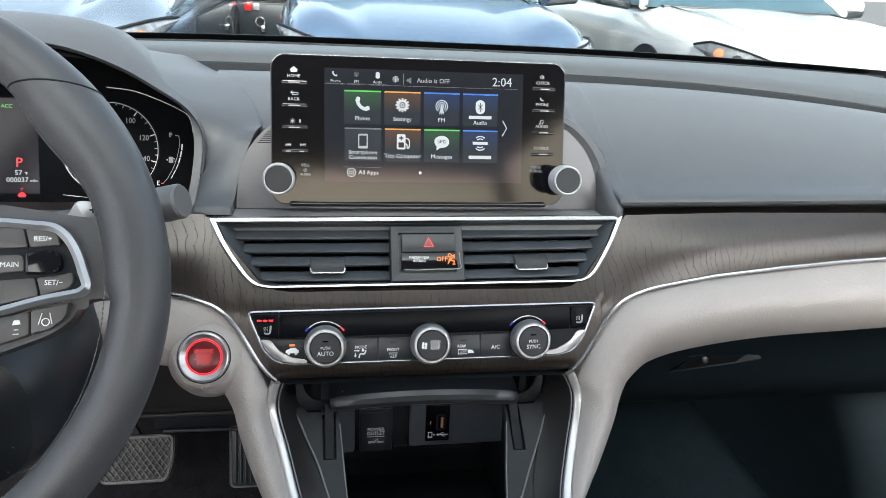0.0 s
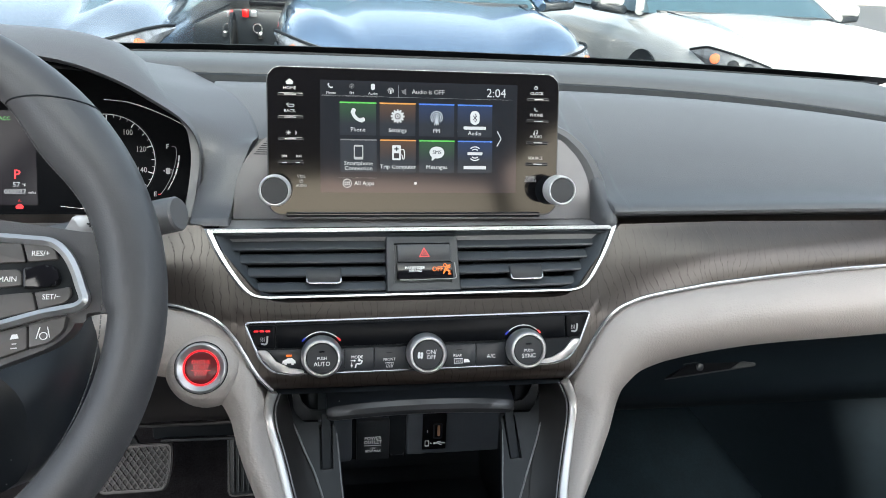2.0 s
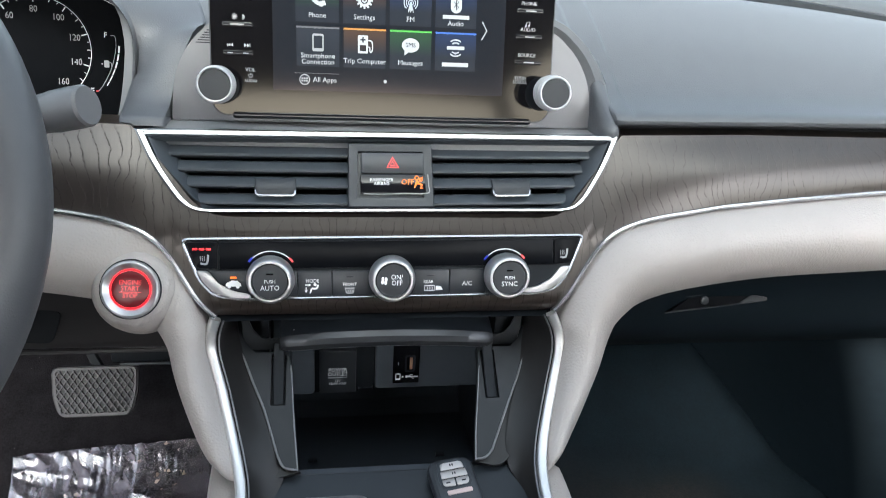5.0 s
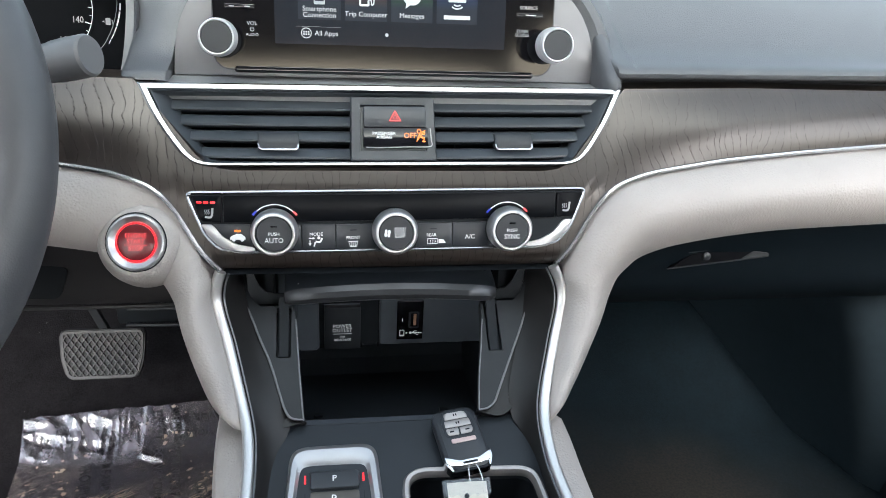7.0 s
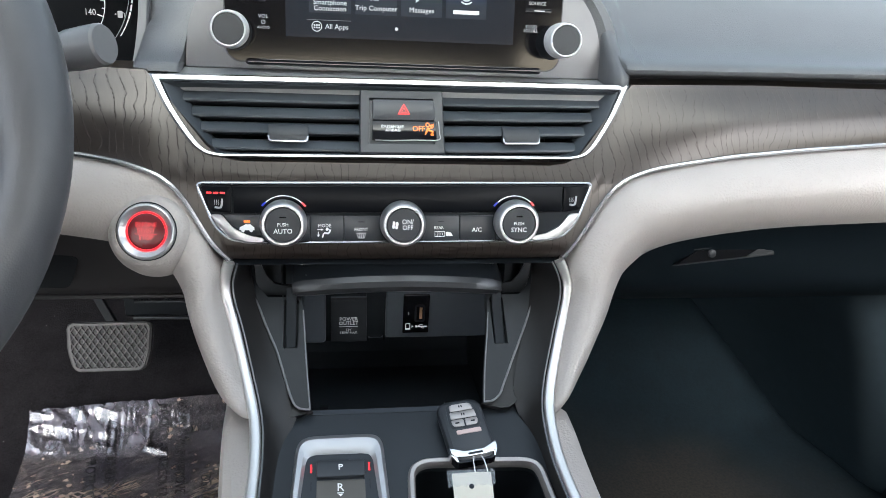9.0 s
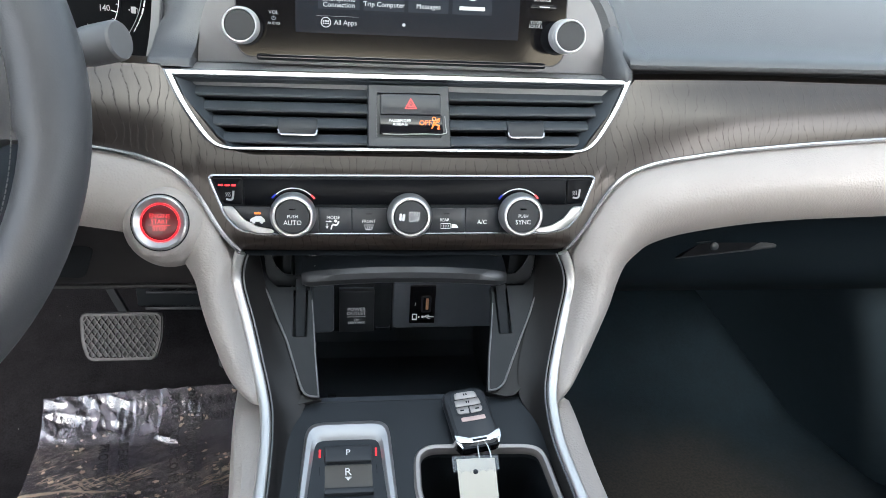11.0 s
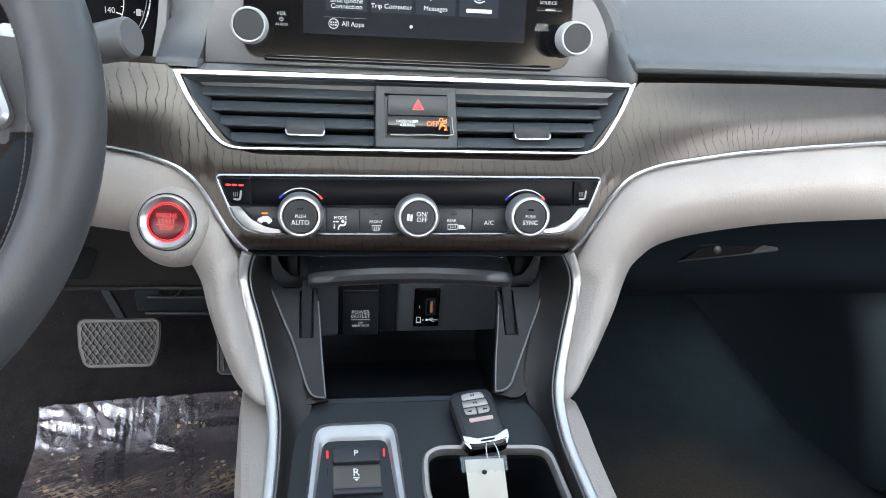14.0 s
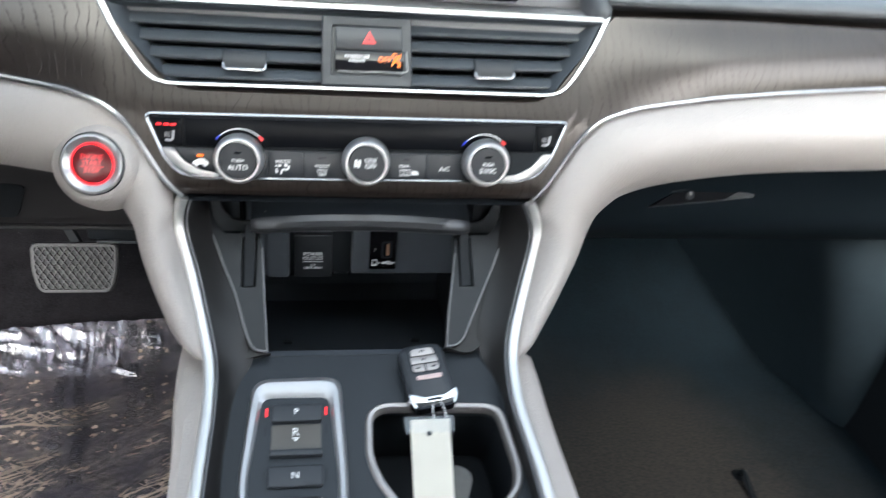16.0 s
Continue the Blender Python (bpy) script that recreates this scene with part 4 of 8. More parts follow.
            part("icon_mark", merged(plate(rounded((x - 1.4) * MM, (y + 6.4) * MM, 0.0040, 0.0011, 0.0001, 1), 0.0006, 0.0009), plate(rounded((x - 1.4) * MM, (y + 6.4) * MM, 0.0011, 0.0040, 0.0001, 1), 0.0006, 0.00085)), TILE, tile)
        elif k == 6:
            part("icon", merged(plate(circle(0.0068, 28, 0.0054, x * MM, (y + 3.6) * MM), 0.0004, 0.0007), plate(mm([(x - 4.6, y - 0.2), (x - 1.0, y - 1.2), (x - 4.8, y - 4.2)]), 0.0004, 0.00065)), WHITE_LIT, tile)
            lettering("SMS", 0.0034, tile, flat(x * MM, (y + 3.7) * MM, 0.0008), TILE)
        else:
            part("icon", merged(*[stroke(arc(x, y + 3.0, r, a - 42, a + 42, 8), 1.0, 0.5) for r in (4.0, 6.2) for a in (90, 270)], plate(rounded(x * MM, (y + 3.0) * MM, 0.0140, 0.0026, 0.0004, 2), 0.0004, 0.0007)), WHITE_LIT, tile)
    lettering("All Apps", 0.0037, ob, flat(-0.0489, -0.0358, 0.0002), WHITE_LIT)
    part("apps_icon", merged(stroke(arc(-64.3, -35.8, 3.7, 0, 350, 26), 0.6, 0.2, True), *[plate(rounded((-64.3 + a) * MM, (-35.8 + b) * MM, 0.0012, 0.0012, 0.0002, 1), 0.0001, 0.0004) for a in (-1.8, 0, 1.8) for b in (-0.9, 0.9)]), WHITE_LIT, ob)
    bar(ob, -55, -31.0, 34, 0.3, GREY_LIT, 0.2, "tab_line")
    part("page_dot", plate(circle(0.0013, 14, cx=-0.0022, cy=-0.0355), 0.0001, 0.0004), WHITE_LIT, ob)
    part("next_arrow", stroke([(73.8, 13.0), (77.6, 6.1), (73.7, -0.9)], 0.9, 0.2, smooth=False), WHITE_LIT, ob)
    # the two rotary knobs on the lower corners
    for x, y in ((-0.1268, -0.0415), (0.1250, -0.0402)):
        knob = part("knob", lathe([(0.0142, -0.020), (0.0142, -0.002), (0.0136, 0.0), (0.0062, 0.0006), (0.0060, 0.0270)], 48, x, y - 0.001), SATIN_BLACK, ob, "rotary knob with a silver rim")
        part("skirt", lathe([(0.0119, 0.0225), (0.0135, 0.0232), (0.0137, 0.0240), (0.0137, 0.0272), (0.0133, 0.0280)], 64, x, y), KNOB_SILVER, knob, "brushed silver skirt")
        part("grip_ring", lathe([(0.0132, 0.0278), (0.0135, 0.0286), (0.0134, 0.0335), (0.0131, 0.0342)], 96, x, y, 0.006), KNOB_SILVER, knob)
        part("rim", lathe([(0.0129, 0.0340), (0.0131, 0.0350), (0.0129, 0.0380), (0.0125, 0.0394), (0.0119, 0.0400), (0.0113, 0.0398), (0.0111, 0.0386), (0.0111, 0.034)], 64, x, y), KNOB_SILVER, knob, "bright silver rim")
        part("cap", lathe([(0.0111, 0.034), (0.0111, 0.0386), (0.0107, 0.0394), (0.006, 0.0394), (0.0, 0.0394)], 40, x, y), KNOB_CAP, knob, "dark matt cap")
    return ob


build_display()

# ---- air vents ----
def build_vents():
    ob = thing("air_vent_unit", "twin black air vents and hazard switch in a chrome frame", "air vent", panel(0.671, 1.0055, 30.5) @ flat(0, 0, 0, 0.4))
    frame_line = polygon(mm([(-187.6, 31.4), (-175.2, 4.2), (-155.5, -23.6), (-143, -31.0), (143, -31.0), (155.5, -23.6), (174.4, 3.2), (188.6, 31.4)]), [0.0012, 0.02, 0.012, 0.012, 0.012, 0.012, 0.02, 0.0012], 5)
    frame_in = polygon(mm([(-178.0, 25.2), (-168.4, 4.0), (-150.8, -21.6), (-141.5, -28.0), (141.5, -28.0), (150.8, -21.6), (167.8, 3.0), (179.0, 25.2)]), [0.0010, 0.02, 0.011, 0.011, 0.011, 0.011, 0.02, 0.0010], 5)
    rows = []
    for o, i in zip(map(Vector, frame_line), map(Vector, frame_in)):
        crown = 0.0 if o.y < 0.028 else 0.0006
        rows.append([(*o, -0.008), (*o, 0.0006 - crown), (*o.lerp(i, 0.30), 0.0022), (*o.lerp(i, 0.80), 0.0020), (*i, -0.001), (*i, -0.008)])
    part("frame", loft(rows, True, False, True), VENT_CHROME, ob, "satin chrome frame")
    deep = polygon(mm([(-163.5, 23.9), (-153.5, 3.8), (-138.5, -19.2), (-132, -23.6), (132, -23.6), (138.5, -19.2), (153.0, 2.8), (164.5, 23.9)]), [0.0010, 0.02, 0.011, 0.011, 0.011, 0.011, 0.02, 0.0010], 5)
    part("surround", loft([[(u, v, -0.0006) for u, v in frame_in], [(u * 0.985, v * 0.965, -0.0018) for u, v in frame_in], [(u * 1.012, v * (1.03 if v < 0 else 1.01), -0.0105) for u, v in deep], [(u, v, -0.014) for u, v in deep], [(u, v, -0.05) for u, v in deep],
                           [(u, v, -0.05) for u, v in frame_in]], True, False, True), SLAT, ob, "black bevelled surround", angle=40)
    part("back_wall", plate([(u * 0.96, v * 0.92) for u, v in frame_line], -0.052, -0.048), DEEP, ob)
    for side in (-1, 1):
        for v in (18.6, 7.0, -4.6, -17.6):
            outer_x = 155.5 + 0.58 * (v - 3.5)
            x0, x1 = sorted((side * 31.5, side * outer_x))
            blade = []
            for x in np.linspace(x0, x1, 7):
                c = Vector((x * MM, v * MM, -0.016))
                blade.append([c + Vector((0, a * MM, b * MM)) for a, b in ((5.6, -16), (5.0, 0.6), (3.6, 4.4), (0.2, 6.9), (-3.4, 8.6), (-4.9, 8.3), (-5.5, 6.6), (-4.9, 4.0), (-1.0, -16))])
            part("slat", loft(blade), SLAT, ob)
        for x in (55, 90, 125):
            part("vane", box(side * x * MM - 0.0008, side * x * MM + 0.0008, -0.022, 0.022, -0.046, -0.034), DEEP, ob)
    for x in (-86.2, 97.0):
        tab = part("tab", loft([[((x + s * 15.2) * MM, max(v, -15.6 + e) * MM, (w - 0.25 * e) * MM) for v, w in ((-2.6, -10), (-3.0, -7.5), (-6.4, -5.0), (-12.4, -4.5), (-15.6, -5.5), (-15.6, -12), (-5.4, -14))] for s, e in ((-1, 3.0), (-0.97, 1.4), (-0.9, 0.3), (-0.8, 0.0), (0.8, 0.0), (0.9, 0.3), (0.97, 1.4), (1, 3.0))]), KNOB_CAP, ob, "vent tab with a chrome lip")
        part("lip", sweep([((x - 14.8) * MM, -0.0124, -0.0055), ((x - 14.2) * MM, -0.0152, -0.0045), ((x - 12.5) * MM, -0.0164, -0.0042), ((x + 12.5) * MM, -0.0164, -0.0042), ((x + 14.2) * MM, -0.0152, -0.0045), ((x + 14.8) * MM, -0.0124, -0.0055)],
                          circle(0.0009, 8), (0, 0, 1)), CHROME, tab, "chrome lip")
    block = part("switch_block", loft([[(u, v, w) for u, v in polygon(mm([(-31.5 * s, 21.8 * t + 0.2), (-32.3 * s, -26 * t), (33.5 * s, -26 * t), (32.8 * s, 21.8 * t + 0.2)]), 0.001, 2)]
                                       for s, t, w in ((1, 1, -0.03), (1, 1, 0.001), (0.975, 0.965, 0.0022), (0.78, 0.72, 0.0016), (0.765, 0.70, -0.002))]), BUTTON, ob, "dark grey switch block")
    part("hazard_button", plate(rounded(0.0021, 0.0071, 0.0480, 0.0155, 0.0012, 3), -0.004, 0.0022, 0.0006), BUTTON, block, "black hazard button with a red triangle")
    part("triangle", merged(stroke([(-2.2, 3.8), (6.4, 3.8), (2.1, 11.2)], 1.4, 2.4, True, smooth=False), stroke([(0.2, 5.2), (4.0, 5.2), (2.1, 8.5)], 0.8, 2.4, True, smooth=False)), RED_INK, block)
    part("airbag_sign", plate(rounded(0.0025, -0.0083, 0.0500, 0.0138, 0.0006, 2), -0.004, 0.0018, 0.0003), PIANO, block, "gloss black airbag sign under peeling film")
    lettering("PASSENGER\nAIRBAG", 0.0024, block, flat(-0.0066, -0.0070, 0.0019), WHITE_INK)
    lettering("OFF", 0.0042, block, flat(0.0134, -0.0072, 0.0019), AMBER_LIT, wide=0.95)
    part("seat_sign", merged(stroke([(18.8, -10.8), (20.6, -6.4), (21.8, -8.4), (23.4, -8.2)], 1.0, 2.0), stroke(arc(20.4, -4.0, 1.4, 0, 340, 14), 0.7, 2.0, True), stroke(arc(23.6, -5.2, 1.2, 0, 340, 12), 0.6, 2.0, True), stroke([(18.2, -11.6), (25.0, -3.2)], 0.6, 2.0),
                             stroke([(22.8, -9.4), (24.4, -8.8), (24.2, -10.2), (22.8, -11.6), (25.2, -11.6)], 0.7, 2.0)), AMBER_LIT, block)
    part("film_edge", sweep([(p.x, p.y, 0.0024) for p in curve([(-0.0205, -0.0160, 0), (-0.008, -0.0163, 0), (0.010, -0.0158, 0), (0.0285, -0.0155, 0), (0.0295, -0.010, 0), (0.0290, -0.0015, 0)], 5)], circle(0.00045, 6), (0, 0, 1)),
         material("clear film edge", (0.32, 0.32, 0.32), 0.2), block, "curling edge of clear film")
    bowed(ob, 0.003, 0.19, 0.0314, -0.031)
    return ob


build_vents()


# ---- climate panel ----
def build_climate():
    ob = thing("climate_panel", "black climate control panel with three ribbed silver dials", "control panel", panel(0.640, 0.939, 14.0) @ flat(0, 0, 0, 0.4))
    rim = polygon(mm([(-152.5, 23.6), (-141, -6), (-131, -17.5), (-114, -20.6), (114, -20.6), (131, -17.0), (141, -5.5), (152.5, 24.4)]), 0.005, 4)
    part("back_plate", plate(rim, -0.012, 0.0008, 0.0003), DEEP, ob)
    part("rim", sweep([(u, v, 0.0008) for u, v in rim], [(-0.0011, -0.002), (-0.0011, 0.0008), (0.0, 0.0016), (0.0011, 0.0008), (0.0011, -0.002)], (0, 0, 1), True), CHROME, ob, "thin chrome rim")
    part("upper_band", plate(mm([(-126, 1.8), (127.5, 2.2), (127.5, 22.4), (-126, 21.8)]), 0.0, 0.0026, 0.0004), SATIN_BLACK, ob, "satin black display band")
    left = part("seat_heat_button", plate(polygon(mm([(-149.0, 21.6), (-142.0, 3.0), (-127.5, 1.8), (-127.0, 21.8)]), 0.0015, 3), 0.0, 0.0028, 0.0005), SATIN_BLACK, ob, "seat heater button with three red lights")
    for x in (-143.0, -138.2, -133.4):
        bar(left, x, 16.8, 3.6, 1.5, RED_LIT, 2.8, "indicator", 0.3)
    right_b = part("seat_heat_button", plate(polygon(mm([(149.0, 22.4), (142.0, 3.4), (129.0, 2.2), (128.6, 22.2)])[::-1], 0.0015, 3), 0.0, 0.0028, 0.0005), SATIN_BLACK, ob, "seat heater button, unlit")

    def seat(x, y):
        return merged(stroke([(x - 2.4, y - 3.0), (x + 2.0, y - 3.0), (x + 3.2, y + 3.4)], 1.5, 2.9), *[stroke([(x - 2.6 + k * 1.4, y - 1.2), (x - 2.0 + k * 1.4, y), (x - 2.6 + k * 1.4, y + 1.2), (x - 2.0 + k * 1.4, y + 2.4)], 0.4, 2.9) for k in range(3)])

    part("seat_icon", seat(-136.8, 9.2), DIM_INK, left)
    part("seat_icon", seat(136.0, 11.0), DIM_INK, right_b)
    # silver corners
    for s in (-1, 1):
        pts = mm([(s * 142.5, 0.6), (s * 134.5, 0.4), (s * 127, -9.0), (s * 116, -14.8), (s * 104, -17.0), (s * 104, -19.6), (s * 116, -19.6), (s * 129.5, -16.4), (s * 138, -7.5)])
        part("corner_trim", plate(polygon(pts if s < 0 else pts[::-1], 0.002, 3), 0.0, 0.0030, 0.0010, 3), SILVER, ob, "broad silver corner")
    # lower buttons
    spans = ((-129, -106, "recirculate"), (-106, -70, ""), (-69.6, -44.6, "mode"), (-44.0, -14.0, "front"), (-13.6, 17.2, ""), (17.6, 45.2, "rear"), (45.8, 74.0, "cool"), (74.4, 104, ""))
    for x0, x1, use in spans:
        pts = [(-133.5, 0.6), (-126.2, -8.6), (-116, -14.0), (x1, -16.4), (x1, 0.6)] if use == "recirculate" else [(x0, 0.6), (x0, -18.6), (x1, -18.6), (x1, 0.6)]
        seen, clean = set(), []
        for q in pts:
            if q not in seen:
                clean.append(q), seen.add(q)
        part("button", plate(mm(clean), 0.0, 0.0026, 0.0004), BUTTON, ob)
    for x in (-31.1, 30.5):
        bar(ob, x, -3.8, 5.0, 0.8, DEEP, 2.7, "indicator")
    bar(ob, -116.3, -4.2, 4.6, 1.6, AMBER_LIT, 2.7, "indicator", 0.3)
    part("car_icon", merged(plate(mm([(-122, -10.8), (-121.6, -8.6), (-118.8, -7.8), (-117.4, -6.4), (-113.6, -6.4), (-112.0, -8.0), (-111.0, -8.6), (-110.8, -10.8)]), 0.0026, 0.0029), plate(circle(0.0013, 12, cx=-0.1193, cy=-0.0110), 0.0026, 0.00295),
                            plate(circle(0.0013, 12, cx=-0.1133, cy=-0.0110), 0.0026, 0.00295)), WHITE_INK, ob)
    lettering("MODE", 0.0026, ob, flat(-0.0589, -0.0070, 0.0027), WHITE_INK, wide=0.95)
    part("mode_icon", merged(stroke([(-54.6, -9.8), (-56.0, -12.6), (-59.4, -12.4)], 1.3, 2.8), stroke([(-59.6, -12.6), (-60.6, -16.2)], 1.1, 2.8), plate(circle(0.0012, 10, cx=-0.0570, cy=-0.0096), 0.0026, 0.0029), stroke([(-64.6, -9.9), (-61.0, -9.9)], 0.7, 2.8), plate(mm([(-61.6, -8.9), (-61.6, -10.9), (-59.8, -9.9)]), 0.0026, 0.0029),
                             stroke([(-63.6, -11.6), (-63.6, -14.2)], 0.7, 2.8), plate(mm([(-64.8, -13.8), (-62.4, -13.8), (-63.6, -15.8)])[::-1], 0.0026, 0.0029)), WHITE_INK, ob)
    lettering("FRONT", 0.0024, ob, flat(-0.0311, -0.0098, 0.0027), WHITE_INK, wide=0.95)
    part("defrost_icon", merged(stroke([(-34.6, -12.6), (-27.6, -12.6), (-28.8, -16.4), (-33.4, -16.4)], 0.5, 2.8, True, smooth=False), *[stroke([(x, -13.4), (x + 0.4, -14.6), (x, -16.0)], 0.4, 2.8) for x in (-32.6, -31.1, -29.6)]), WHITE_INK, ob)
    lettering("REAR", 0.0024, ob, flat(0.0290, -0.0088, 0.0027), WHITE_INK, wide=0.95)
    part("defrost_icon", merged(stroke([(26.0, -11.6), (33.6, -11.6), (33.6, -15.6), (26.0, -15.6)], 0.6, 2.8, True, smooth=False), *[stroke([(x, -12.4), (x + 0.4, -13.6), (x, -14.8)], 0.4, 2.8) for x in (28, 29.8, 31.6)],
                                plate(mm([(34.6, -15.2), (34.6, -12.0), (38.6, -12.6), (40.2, -15.2)]), 0.0026, 0.0029)), WHITE_INK, ob)
    lettering("A/C", 0.0034, ob, flat(0.0593, -0.0108, 0.0027), WHITE_INK)
    # dials
    for x, words in ((-0.0890, "PUSH"), (0.0, ""), (0.0885, "PUSH")):
        dial = part("dial", lathe([(0.0160, 0.0), (0.0164, 0.004), (0.0166, 0.0065)], 64, x, -0.004), PLASTIC, ob, "ribbed silver dial with a dark cap")
        part("grip_ring", lathe([(0.0168, 0.006), (0.0172, 0.0075), (0.0171, 0.012), (0.0167, 0.0170), (0.0161, 0.0182)], 120, x, -0.004, 0.014), SILVER, dial, "knurled silver grip")
        part("rim", lathe([(0.0160, 0.0176), (0.0163, 0.0188), (0.0158, 0.0204), (0.0148, 0.0213), (0.0134, 0.0213), (0.0130, 0.0202), (0.0130, 0.018)], 64, x, -0.004), SILVER, dial, "polished rim")
        part("cap", lathe([(0.0130, 0.017), (0.0130, 0.0196), (0.0124, 0.0206), (0.006, 0.0208), (0.0, 0.0208)], 40, x, -0.004), KNOB_CAP, dial, "dark matt cap")
        if words:
            lettering(words, 0.0025, dial, flat(x, -0.0040, 0.0209), WHITE_INK, wide=0.95)
            lettering("AUTO" if x < 0 else "SYNC", 0.0036, dial, flat(x, -0.0088, 0.0209), WHITE_INK, wide=0.95)
            bar(dial, x * 1000, 1.6, 4.6, 1.0, PIANO, 20.9, "indicator", 0.3)
            part("scale_arc", stroke(arc(x * 1000, -4.0, 19.6, 48, 132, 16), 0.7, 2.7), WHITE_INK, ob)
            # the blue print, too, has a glow added
            part("cold_mark", stroke(arc(x * 1000, -4.0, 19.8, 133, 144, 5), 1.5, 2.75), material("blue mark", (0.02, 0.03, 0.3), 0.4, glow=(0.02, 0.04, 0.5), glow_strength=0.12), ob)
            part("warm_mark", stroke(arc(x * 1000, -4.0, 19.8, 36, 47, 5), 1.5, 2.75), RED_INK, ob)
        else:
            lettering("ON/\nOFF", 0.0036, dial, flat(0.0028, -0.0038, 0.0209), WHITE_INK, wide=0.92)
            part("fan_icon", merged(*[plate(circle(0.0011, 10, 0.0017, (-6.6 + 1.7 * math.cos(a)) * MM, (-4.0 + 1.7 * math.sin(a)) * MM, a), 0.0208, 0.0211) for a in (0.6, 2.2, 3.8, 5.3)]), WHITE_INK, dial)
    bowed(ob, 0.003, 0.19)
    return ob


build_climate()

# ---- start button ----
RING = material("satin grey metal", (0.50, 0.50, 0.51), 0.32, metal=0.8)
start = thing("start_button", "red-lit engine start button with silver ring in pale pad", "button", pose(-0.1870, 0.6288, 0.9277, 68, 0, -4))
part("boss", lathe([(0.0350, -0.026), (0.0330, -0.016), (0.0300, -0.0085), (0.0268, -0.0030), (0.0240, -0.0006), (0.0218, 0.0002), (0.0214, -0.0030)], 64), PALE, start, "pale leather boss")
part("ring", lathe([(0.0208, -0.002), (0.0208, 0.0012), (0.0200, 0.0026), (0.0188, 0.0030), (0.0160, 0.0014), (0.0147, 0.0004), (0.0147, -0.004)], 64), RING, start, "satin silver ring")
part("gap", lathe([(0.0216, -0.003), (0.0216, 0.0004), (0.0207, 0.0004), (0.0207, -0.003)], 64), DEEP, start)
part("glow_ring", lathe([(0.0146, -0.004), (0.0146, 0.0006), (0.0140, 0.0012), (0.0134, 0.0010), (0.0133, -0.004)], 64), RED_LIT, start, "lit red ring")
part("cap", lathe([(0.0133, -0.004), (0.0132, 0.0006), (0.0120, 0.0011), (0.005, 0.0013), (0.0, 0.0013)], 48), BUTTON_RED, start, "cap glowing dim red")
for words, y in (("ENGINE", 0.0048), ("START", 0.0005), ("STOP", -0.0046)):
    lettering(words, 0.0033, start, flat(0, y, 0.0014), DIM_RED, wide=0.92)
bar(start, 0, -2.0, 15.5, 0.4, DIM_RED, 1.3, "line")

# ---- storage bin ----
LINER = material("black bin lining", (0.027, 0.033, 0.042), 0.5, bump=0.1)
CHEEK_GREY = material("dark grey cheek plastic", (0.0195, 0.0215, 0.0240), 0.40, spec=0.27, bump=0.08, bump_scale=2000)
SOCKET = material("black socket plastic", (0.082, 0.094, 0.110), 0.36, bump=0.10, bump_scale=2200, vary=0.1)
LEDGE_GREY = material("grey ledge plastic", (0.026, 0.029, 0.032), 0.42, bump=0.08, bump_scale=2000)
EDGE_GREY = material("worn grey edge", (0.16, 0.16, 0.165), 0.4, metal=0.4)
# paler copy of the lid's plastic: paints the highlight on its lip
LID_HIGHLIGHT = material("grey satin lid plastic", (0.046, 0.048, 0.052), 0.30, metal=0.45, bump=0.05, bump_scale=2000)


